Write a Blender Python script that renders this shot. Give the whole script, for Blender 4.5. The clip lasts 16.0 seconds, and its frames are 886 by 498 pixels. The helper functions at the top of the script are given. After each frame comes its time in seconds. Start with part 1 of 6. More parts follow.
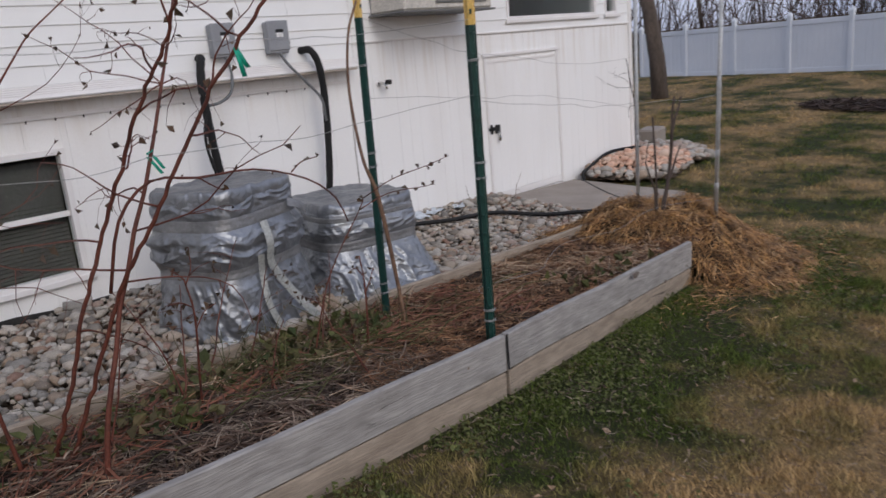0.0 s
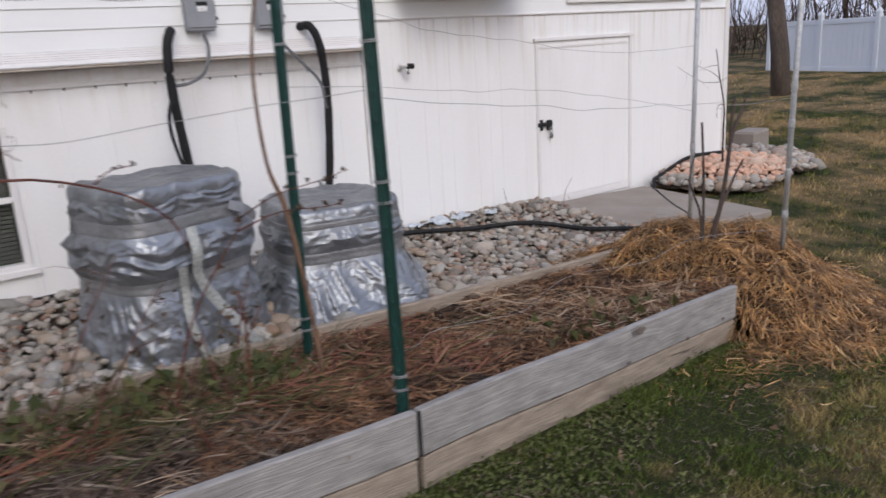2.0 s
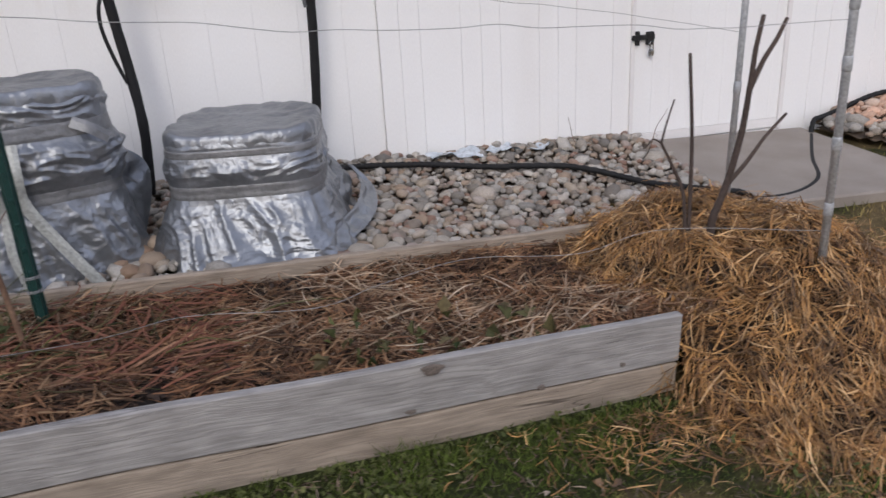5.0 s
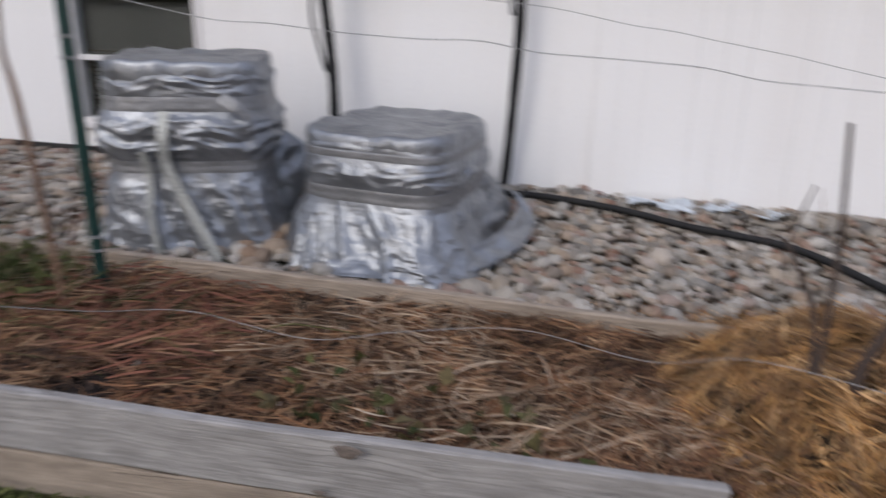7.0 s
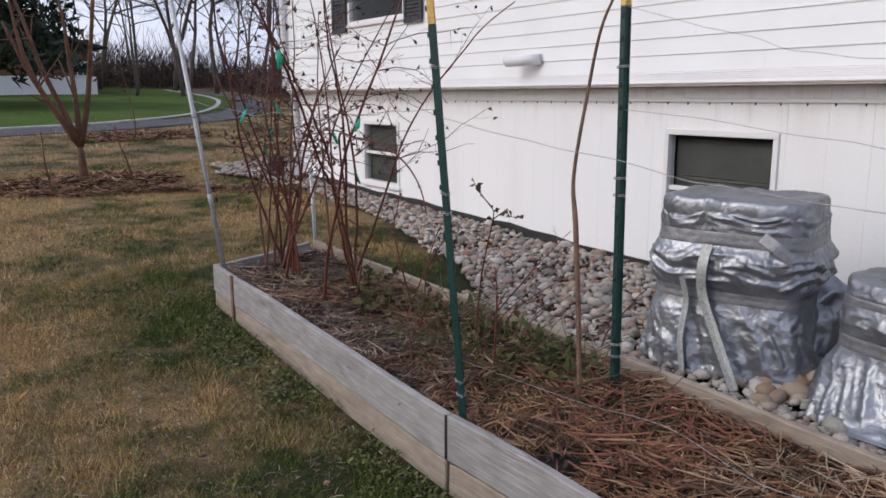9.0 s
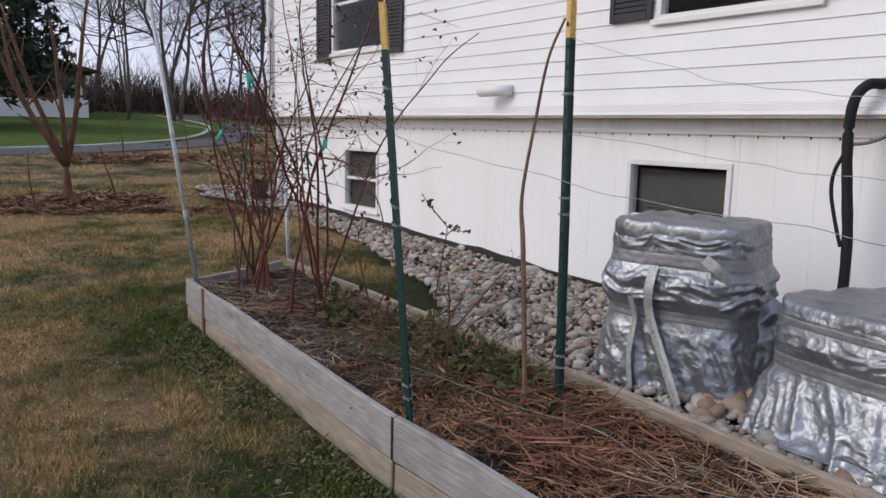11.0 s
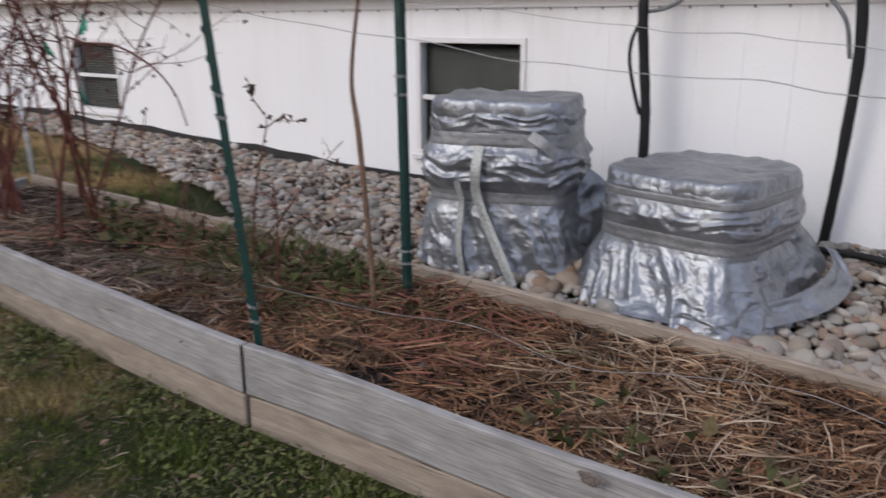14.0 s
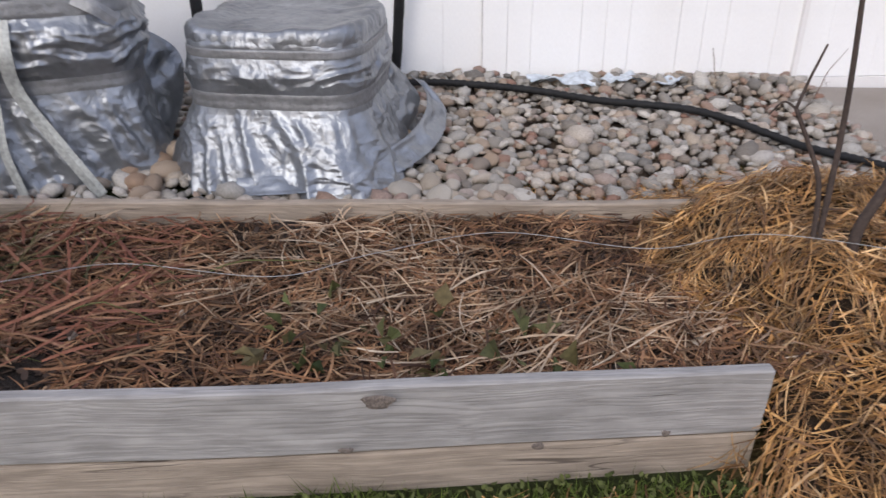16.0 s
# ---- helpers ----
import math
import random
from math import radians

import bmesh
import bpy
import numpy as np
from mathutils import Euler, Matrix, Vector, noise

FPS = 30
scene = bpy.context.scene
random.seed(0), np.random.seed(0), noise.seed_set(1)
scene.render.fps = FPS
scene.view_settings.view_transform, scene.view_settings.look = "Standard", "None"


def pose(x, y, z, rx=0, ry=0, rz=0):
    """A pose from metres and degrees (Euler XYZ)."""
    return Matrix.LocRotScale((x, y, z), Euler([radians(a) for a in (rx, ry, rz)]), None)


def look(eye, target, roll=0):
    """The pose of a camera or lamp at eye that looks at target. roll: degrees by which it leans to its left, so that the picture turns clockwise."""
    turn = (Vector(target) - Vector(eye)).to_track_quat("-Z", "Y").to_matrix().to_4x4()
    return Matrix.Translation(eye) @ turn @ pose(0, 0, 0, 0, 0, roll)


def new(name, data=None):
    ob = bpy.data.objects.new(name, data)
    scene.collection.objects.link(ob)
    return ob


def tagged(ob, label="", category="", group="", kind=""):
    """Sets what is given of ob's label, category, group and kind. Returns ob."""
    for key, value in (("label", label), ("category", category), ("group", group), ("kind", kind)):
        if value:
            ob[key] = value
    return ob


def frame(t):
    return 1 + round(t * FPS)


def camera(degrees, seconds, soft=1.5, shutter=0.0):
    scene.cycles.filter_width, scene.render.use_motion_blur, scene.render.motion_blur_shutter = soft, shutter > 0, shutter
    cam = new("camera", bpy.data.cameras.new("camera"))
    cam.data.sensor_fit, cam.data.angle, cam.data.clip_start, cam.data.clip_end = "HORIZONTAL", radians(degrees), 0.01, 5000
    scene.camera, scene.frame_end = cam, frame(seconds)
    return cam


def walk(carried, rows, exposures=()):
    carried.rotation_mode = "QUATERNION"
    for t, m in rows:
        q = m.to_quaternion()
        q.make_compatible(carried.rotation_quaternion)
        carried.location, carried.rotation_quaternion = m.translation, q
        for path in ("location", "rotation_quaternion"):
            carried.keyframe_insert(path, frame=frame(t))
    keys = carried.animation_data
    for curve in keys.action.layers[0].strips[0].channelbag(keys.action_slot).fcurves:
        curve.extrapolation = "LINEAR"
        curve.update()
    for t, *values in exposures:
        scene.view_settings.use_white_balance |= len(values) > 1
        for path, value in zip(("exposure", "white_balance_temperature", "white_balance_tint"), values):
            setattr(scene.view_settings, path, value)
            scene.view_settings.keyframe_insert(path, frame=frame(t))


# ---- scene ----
cam = camera(59.5, 16.0, shutter=0.5)
PATH = [
    (0, (-2.933, -2.564, 1.819), (-1.557, -1.2, 1.325), -5.3),
    (0.5, (-2.668, -2.343, 1.772), (-1.341, -0.938, 1.257), -4.4),
    (1, (-2.333, -2.295, 1.769), (-0.963, -0.945, 1.218), -2.4),
    (1.5, (-1.981, -2.422, 1.797), (-0.848, -0.85, 1.303), -3.6),
    (2, (-1.535, -2.398, 1.739), (-0.391, -0.84, 1.227), -3.5),
    (2.5, (-1.024, -2.251, 1.675), (0.216, -0.766, 1.167), -2.1),
    (3, (-0.652, -2.23, 1.647), (0.579, -0.774, 1.043), -2.8),
    (3.2, (-0.508, -2.268, 1.64), (0.607, -0.718, 1.044), -2.3),
    (5.3, (1.124, -2.268, 1.585), (1.558, -0.456, 0.861), -2.9),
    (5.5, (1.252, -2.223, 1.549), (1.678, -0.408, 0.824), -1.8),
    (6, (1.619, -1.962, 1.487), (2.016, -0.145, 0.752), 1.9),
    (6.5, (1.849, -1.803, 1.49), (2.124, 0.041, 0.764), 0.3),
    (7, (2.059, -1.749, 1.522), (1.679, 0.098, 0.855), 1.2),
    (7.5, (2.096, -1.616, 1.53), (1.265, 0.104, 0.94), 0.9),
    (8, (2.179, -1.568, 1.55), (1.026, -0.043, 0.962), 0.6),
    (8.5, (2.418, -1.629, 1.628), (0.907, -0.422, 1.12), -0.7),
    (9, (2.547, -1.771, 1.65), (0.921, -0.673, 1.263), -0.1),
    (11.3, (2.832, -1.737, 1.598), (1.212, -0.605, 1.293), 1.2),
    (11.5, (2.827, -1.728, 1.599), (1.221, -0.586, 1.256), 0.1),
    (12, (2.828, -1.717, 1.611), (1.231, -0.557, 1.292), -3.5),
    (12.5, (2.826, -1.718, 1.608), (1.236, -0.539, 1.321), -2.4),
    (13, (2.58, -1.79, 1.583), (1.073, -0.522, 1.233), -3.3),
    (13.5, (2.393, -1.876, 1.532), (1.054, -0.462, 1.075), -1.7),
    (14, (2.23, -1.793, 1.512), (1.103, -0.241, 0.946), -0.2),
    (14.5, (2.032, -1.634, 1.441), (1.143, 0.068, 0.882), -0.7),
    (15, (1.943, -1.512, 1.433), (1.384, 0.263, 0.698), -2.0),
    (15.5, (1.709, -1.502, 1.451), (1.537, 0.288, 0.577), -3.9),
    (16, (1.547, -1.498, 1.466), (1.61, 0.273, 0.539), -0.5),
]
walk(cam, [(t, look(e, a, r)) for t, e, a, r in PATH], [(0, -0.3), (0.5, -0.12), (1, 0.0), (3, 0.0), (5.5, -0.06), (7.5, -0.02), (9, 0.09), (11.5, -0.02), (12.5, 0.02), (13, 0.02), (15, 0.0), (15.5, 0.1), (16, 0.3)])

# ---- light ----
world = bpy.data.worlds.new("overcast_sky")
scene.world = world
world.use_nodes = True
wn, wl = world.node_tree.nodes, world.node_tree.links
sky = wn.new("ShaderNodeTexSky")
sky.sky_type, sky.sun_disc = "NISHITA", False
sky.sun_elevation, sky.sun_rotation = radians(24), radians(200)
sky.air_density, sky.dust_density, sky.ozone_density = 1.0, 3.0, 1.5
veil = wn.new("ShaderNodeMix")
veil.data_type = "RGBA"
veil.inputs["Factor"].default_value = 0.7
cloud = wn.new("ShaderNodeTexNoise")
cloud.inputs["Scale"].default_value, cloud.inputs["Detail"].default_value = 2.2, 5
cloud_ramp = wn.new("ShaderNodeValToRGB")
cloud_ramp.color_ramp.elements[0].position, cloud_ramp.color_ramp.elements[0].color = 0.35, (5.6, 6.3, 8.8, 1)
cloud_ramp.color_ramp.elements[1].position, cloud_ramp.color_ramp.elements[1].color = 0.7, (8.0, 8.2, 9.8, 1)
wl.new(cloud.outputs["Fac"], cloud_ramp.inputs["Fac"])
wl.new(sky.outputs["Color"], veil.inputs["A"])
wl.new(cloud_ramp.outputs["Color"], veil.inputs["B"])
wl.new(veil.outputs["Result"], wn["Background"].inputs["Color"])
wn["Background"].inputs["Strength"].default_value = 0.13
sun = new("sun", bpy.data.lights.new("sun", "SUN"))
sun.data.energy, sun.data.angle, sun.data.color = 1.1, radians(25), (1.0, 0.955, 0.91)
sun.matrix_world = look((0, 0, 0), (0.25, 0.75, -0.62))


# ---- materials ----
def ramp_stops(node, stops):
    e = node.color_ramp.elements
    while len(e) < len(stops):
        e.new(0.5)
    for i, (p, c) in enumerate(stops):
        e[i].position, e[i].color = p, (*c, 1)


def surface(name, colours, rough=0.8, metal=0.0, scale=4.0, fine=60.0, bump=0.3, stretch=(1, 1, 1), source="noise", spread=0.25, grain=0.25, spec=0.4, depth=0.01, patch=0.0):
    """Two scales of noise over the given colours; source 'island' or 'object' picks a colour for each piece."""
    m = bpy.data.materials.new(name)
    m.use_nodes = True
    n, l = m.node_tree.nodes, m.node_tree.links
    b = n["Principled BSDF"]
    b.inputs["Roughness"].default_value, b.inputs["Metallic"].default_value = rough, metal
    b.inputs["Specular IOR Level"].default_value = spec
    co, mp = n.new("ShaderNodeTexCoord"), n.new("ShaderNodeMapping")
    mp.inputs["Scale"].default_value = stretch
    l.new(co.outputs["Object"], mp.inputs["Vector"])
    big, small = n.new("ShaderNodeTexNoise"), n.new("ShaderNodeTexNoise")
    for q, s in ((big, scale), (small, fine)):
        q.inputs["Scale"].default_value, q.inputs["Detail"].default_value = s, 6
        l.new(mp.outputs["Vector"], q.inputs["Vector"])
    rp = n.new("ShaderNodeValToRGB")
    k = len(colours)
    if source == "noise":
        ramp_stops(rp, [(0.5 + spread * (2 * i / max(1, k - 1) - 1), c) for i, c in enumerate(colours)])
        l.new(big.outputs["Fac"], rp.inputs["Fac"])
    else:
        ramp_stops(rp, [(i / max(1, k - 1), c) for i, c in enumerate(colours)])
        if source == "island":
            l.new(n.new("ShaderNodeNewGeometry").outputs["Random Per Island"], rp.inputs["Fac"])
        else:
            l.new(n.new("ShaderNodeObjectInfo").outputs["Random"], rp.inputs["Fac"])
    mr = n.new("ShaderNodeMapRange")
    mr.inputs["From Min"].default_value, mr.inputs["From Max"].default_value = 0.3, 0.7
    mr.inputs["To Min"].default_value, mr.inputs["To Max"].default_value = 1 - grain, 1 + grain
    l.new(small.outputs["Fac"], mr.inputs["Value"])
    mx = n.new("ShaderNodeVectorMath")
    mx.operation = "SCALE"
    l.new(rp.outputs["Color"], mx.inputs[0])
    l.new(mr.outputs["Result"], mx.inputs["Scale"])
    out = mx.outputs["Vector"]
    if patch:
        pr, px = n.new("ShaderNodeMapRange"), n.new("ShaderNodeVectorMath")
        pr.inputs["From Min"].default_value, pr.inputs["From Max"].default_value = 0.36, 0.64
        pr.inputs["To Min"].default_value, pr.inputs["To Max"].default_value = 1 - patch, 1 + 0.7 * patch
        px.operation = "SCALE"
        l.new(big.outputs["Fac"], pr.inputs["Value"])
        l.new(out, px.inputs[0])
        l.new(pr.outputs["Result"], px.inputs["Scale"])
        out = px.outputs["Vector"]
    l.new(out, b.inputs["Base Color"])
    if bump:
        bp = n.new("ShaderNodeBump")
        bp.inputs["Strength"].default_value, bp.inputs["Distance"].default_value = bump, depth
        l.new(small.outputs["Fac"], bp.inputs["Height"])
        l.new(bp.outputs["Normal"], b.inputs["Normal"])
    return m


def timber(name, light, dark, stain):
    """Weathered board: mottled face, fine grain and drying cracks along x, a few knots, damp stains."""
    m = surface(name, [dark, light, light], rough=0.88, scale=2.2, fine=9, stretch=(0.9, 1.6, 2.4), bump=0.0, spread=0.2, grain=0.16)
    n, l = m.node_tree.nodes, m.node_tree.links
    b = n["Principled BSDF"]
    old = b.inputs["Base Color"].links[0].from_socket
    co = n.new("ShaderNodeTexCoord")
    inf = n.new("ShaderNodeObjectInfo")
    shift = n.new("ShaderNodeVectorMath")
    shift.operation = "MULTIPLY_ADD"
    shift.inputs[1].default_value = (17, 5, 3)
    l.new(inf.outputs["Random"], shift.inputs[0])
    l.new(co.outputs["Object"], shift.inputs[2])
    # the grain swings round the knots
    wob = n.new("ShaderNodeTexNoise")
    wob.inputs["Scale"].default_value, wob.inputs["Detail"].default_value = 2.4, 2
    l.new(shift.outputs["Vector"], wob.inputs["Vector"])
    swing = n.new("ShaderNodeVectorMath")
    swing.operation = "MULTIPLY_ADD"
    swing.inputs[1].default_value = (0.0, 0.05, 0.05)
    l.new(wob.outputs["Color"], swing.inputs[0])
    l.new(shift.outputs["Vector"], swing.inputs[2])

    def lines(scale, detail, lo, hi, amount):
        mp = n.new("ShaderNodeMapping")
        mp.inputs["Scale"].default_value = scale
        t = n.new("ShaderNodeTexNoise")
        t.inputs["Scale"].default_value, t.inputs["Detail"].default_value = 1.0, detail
        l.new(swing.outputs["Vector"], mp.inputs["Vector"])
        l.new(mp.outputs["Vector"], t.inputs["Vector"])
        d, e, r = n.new("ShaderNodeMath"), n.new("ShaderNodeMath"), n.new("ShaderNodeMapRange")
        d.operation, e.operation = "SUBTRACT", "ABSOLUTE"
        d.inputs[1].default_value = 0.5
        l.new(t.outputs["Fac"], d.inputs[0])
        l.new(d.outputs["Value"], e.inputs[0])
        r.inputs["From Min"].default_value, r.inputs["From Max"].default_value = lo, hi
        r.inputs["To Min"].default_value, r.inputs["To Max"].default_value = amount, 0.0
        l.new(e.outputs["Value"], r.inputs["Value"])
        return r.outputs["Result"]

    def product(p, q):
        t = n.new("ShaderNodeMath")
        t.operation = "MULTIPLY"
        l.new(p, t.inputs[0])
        l.new(q, t.inputs[1])
        return t.outputs["Value"]

    def larger(p, q):
        t = n.new("ShaderNodeMath")
        t.operation = "MAXIMUM"
        l.new(p, t.inputs[0])
        l.new(q, t.inputs[1])
        return t.outputs["Value"]

    def clamp_noise(scale, lo, hi, amount):
        t, r = n.new("ShaderNodeTexNoise"), n.new("ShaderNodeMapRange")
        t.inputs["Scale"].default_value, t.inputs["Detail"].default_value = scale, 8
        r.inputs["From Min"].default_value, r.inputs["From Max"].default_value = lo, hi
        r.inputs["To Max"].default_value = amount
        l.new(shift.outputs["Vector"], t.inputs["Vector"])
        l.new(t.outputs["Fac"], r.inputs["Value"])
        return r.outputs["Result"]

    crack = product(lines((0.28, 9, 14), 2, 0.002, 0.007, 0.85), clamp_noise(1.4, 0.52, 0.6, 1.0))
    fine = lines((1.6, 60, 75), 3, 0.0, 0.11, 0.3)
    mk = n.new("ShaderNodeMapping")
    mk.inputs["Scale"].default_value = (1.5, 4.0, 5.5)
    v = n.new("ShaderNodeTexVoronoi")
    v.inputs["Scale"].default_value = 1.0
    l.new(shift.outputs["Vector"], mk.inputs["Vector"])
    l.new(mk.outputs["Vector"], v.inputs["Vector"])
    r = n.new("ShaderNodeMapRange")
    r.inputs["From Min"].default_value, r.inputs["From Max"].default_value = 0.06, 0.17
    r.inputs["To Min"].default_value, r.inputs["To Max"].default_value = 0.45, 0.0
    l.new(v.outputs["Distance"], r.inputs["Value"])
    sx, pick = n.new("ShaderNodeSeparateXYZ"), n.new("ShaderNodeMath")
    pick.operation = "GREATER_THAN"
    pick.inputs[1].default_value = 0.52
    l.new(v.outputs["Color"], sx.inputs["Vector"])
    l.new(sx.outputs["X"], pick.inputs[0])
    knot = product(r.outputs["Result"], pick.outputs["Value"])
    amount = larger(larger(crack, fine), larger(knot, clamp_noise(4.5, 0.5, 0.78, 0.3)))
    mix = n.new("ShaderNodeMix")
    mix.data_type = "RGBA"
    mix.inputs["B"].default_value = (*stain, 1)
    l.new(amount, mix.inputs["Factor"])
    l.new(old, mix.inputs["A"])
    l.new(mix.outputs["Result"], b.inputs["Base Color"])
    bp = n.new("ShaderNodeBump")
    bp.inputs["Strength"].default_value, bp.inputs["Distance"].default_value = 0.6, 0.006
    bp.invert = True
    l.new(larger(crack, fine), bp.inputs["Height"])
    l.new(bp.outputs["Normal"], b.inputs["Normal"])
    return m


def lawn_colour(name, green, tan, bump):
    """Green and dormant tan grass in patches, greener along the bed."""
    m = bpy.data.materials.new(name)
    m.use_nodes = True
    n, l = m.node_tree.nodes, m.node_tree.links
    b = n["Principled BSDF"]
    b.inputs["Roughness"].default_value, b.inputs["Specular IOR Level"].default_value = 0.9, 0.2
    co = n.new("ShaderNodeTexCoord")
    big, mid, fine = (n.new("ShaderNodeTexNoise") for _ in range(3))
    for q, s in ((big, 0.9), (mid, 4.5), (fine, 60)):
        q.inputs["Scale"].default_value, q.inputs["Detail"].default_value = s, 5
        l.new(co.outputs["Object"], q.inputs["Vector"])
    ad = n.new("ShaderNodeMath")
    ad.operation = "MULTIPLY_ADD"
    ad.inputs[1].default_value = 0.45
    l.new(mid.outputs["Fac"], ad.inputs[0])
    l.new(big.outputs["Fac"], ad.inputs[2])
    sx = n.new("ShaderNodeSeparateXYZ")
    l.new(co.outputs["Object"], sx.inputs["Vector"])
    near = n.new("ShaderNodeMapRange")
    near.inputs["From Min"].default_value, near.inputs["From Max"].default_value = -1.5, -0.1
    near.inputs["To Min"].default_value, near.inputs["To Max"].default_value = -0.03, 0.17
    l.new(sx.outputs["Y"], near.inputs["Value"])
    ad2 = n.new("ShaderNodeMath")
    l.new(ad.outputs["Value"], ad2.inputs[0])
    l.new(near.outputs["Result"], ad2.inputs[1])
    for lo, hi, v0, v1 in ((-6.5, -2.6, -0.15, 0.0), (-1.0, 1.2, 0.0, 0.06), (2.9, 4.6, 0.0, -0.17)):
        away, ad3 = n.new("ShaderNodeMapRange"), n.new("ShaderNodeMath")
        away.inputs["From Min"].default_value, away.inputs["From Max"].default_value = lo, hi
        away.inputs["To Min"].default_value, away.inputs["To Max"].default_value = v0, v1
        l.new(sx.outputs["X"], away.inputs["Value"])
        l.new(ad2.outputs["Value"], ad3.inputs[0])
        l.new(away.outputs["Result"], ad3.inputs[1])
        ad2 = ad3
    rp = n.new("ShaderNodeValToRGB")
    ramp_stops(rp, [(0.66, tan), (0.775, tuple(0.5 * (a + c) for a, c in zip(tan, green))), (0.9, green)])
    l.new(ad2.outputs["Value"], rp.inputs["Fac"])
    geo = n.new("ShaderNodeNewGeometry")
    mr = n.new("ShaderNodeMapRange")
    mr.inputs["To Min"].default_value, mr.inputs["To Max"].default_value = 0.35, 1.75
    mf = n.new("ShaderNodeMapRange")
    mf.inputs["From Min"].default_value, mf.inputs["From Max"].default_value = 0.3, 0.7
    mf.inputs["To Min"].default_value, mf.inputs["To Max"].default_value = 0.6, 1.4
    l.new(fine.outputs["Fac"], mf.inputs["Value"])
    mx = n.new("ShaderNodeVectorMath")
    mx.operation = "SCALE"
    l.new(rp.outputs["Color"], mx.inputs[0])
    if bump:
        l.new(mf.outputs["Result"], mx.inputs["Scale"])
        bp = n.new("ShaderNodeBump")
        bp.inputs["Strength"].default_value, bp.inputs["Distance"].default_value = 0.8, 0.02
        l.new(fine.outputs["Fac"], bp.inputs["Height"])
        l.new(bp.outputs["Normal"], b.inputs["Normal"])
    else:
        l.new(geo.outputs["Random Per Island"], mr.inputs["Value"])
        l.new(mr.outputs["Result"], mx.inputs["Scale"])
    l.new(mx.outputs["Vector"], b.inputs["Base Color"])
    return m


def crumpled(name):
    """Metallised sheet with sharp small creases."""
    m = surface(name, [(0.19, 0.2, 0.215), (0.27, 0.283, 0.304), (0.34, 0.357, 0.382)], rough=0.4, metal=0.72, scale=5, fine=30, bump=0.0, grain=0.08)
    n, l = m.node_tree.nodes, m.node_tree.links
    b = n["Principled BSDF"]
    co, warp, ad = n.new("ShaderNodeTexCoord"), n.new("ShaderNodeTexNoise"), n.new("ShaderNodeVectorMath")
    warp.inputs["Scale"].default_value = 5
    ad.operation = "MULTIPLY_ADD"
    ad.inputs[1].default_value = (0.12, 0.12, 0.12)
    l.new(co.outputs["Object"], warp.inputs["Vector"])
    l.new(warp.outputs["Color"], ad.inputs[0])
    l.new(co.outputs["Object"], ad.inputs[2])
    last = None
    for s, k, d, squash in ((10, 0.5, 0.016, (1, 1, 0.6)), (26, 0.6, 0.008, (1, 1, 0.9)), (64, 0.5, 0.003, (1, 1, 1))):
        mp, v, bp = n.new("ShaderNodeMapping"), n.new("ShaderNodeTexNoise"), n.new("ShaderNodeBump")
        mp.inputs["Scale"].default_value, mp.inputs["Rotation"].default_value = squash, (0.35, 0.2, 0.0)
        v.noise_type = "RIDGED_MULTIFRACTAL"
        v.inputs["Scale"].default_value, v.inputs["Detail"].default_value = s, 2.0
        l.new(ad.outputs["Vector"], mp.inputs["Vector"])
        l.new(mp.outputs["Vector"], v.inputs["Vector"])
        bp.inputs["Strength"].default_value, bp.inputs["Distance"].default_value = k, d
        l.new(v.outputs["Fac"], bp.inputs["Height"])
        if last:
            l.new(last.outputs["Normal"], bp.inputs["Normal"])
        last = bp
    # small flat facets between the creases
    cell, mid, ad2, nm = n.new("ShaderNodeTexVoronoi"), n.new("ShaderNodeVectorMath"), n.new("ShaderNodeVectorMath"), n.new("ShaderNodeVectorMath")
    cell.inputs["Scale"].default_value = 24
    l.new(ad.outputs["Vector"], cell.inputs["Vector"])
    mid.operation, ad2.operation, nm.operation = "SUBTRACT", "MULTIPLY_ADD", "NORMALIZE"
    mid.inputs[1].default_value, ad2.inputs[1].default_value = (0.5, 0.5, 0.5), (0.16, 0.16, 0.16)
    l.new(cell.outputs["Color"], mid.inputs[0])
    l.new(mid.outputs["Vector"], ad2.inputs[0])
    l.new(last.outputs["Normal"], ad2.inputs[2])
    l.new(ad2.outputs["Vector"], nm.inputs[0])
    l.new(nm.outputs["Vector"], b.inputs["Normal"])
    return m


def glass_pane():
    m = bpy.data.materials.new("window_glass")
    m.use_nodes = True
    b = m.node_tree.nodes["Principled BSDF"]
    b.inputs["Base Color"].default_value = (0.8, 0.85, 0.85, 1)
    b.inputs["Roughness"].default_value, b.inputs["Transmission Weight"].default_value, b.inputs["IOR"].default_value = 0.02, 1.0, 1.14
    return m


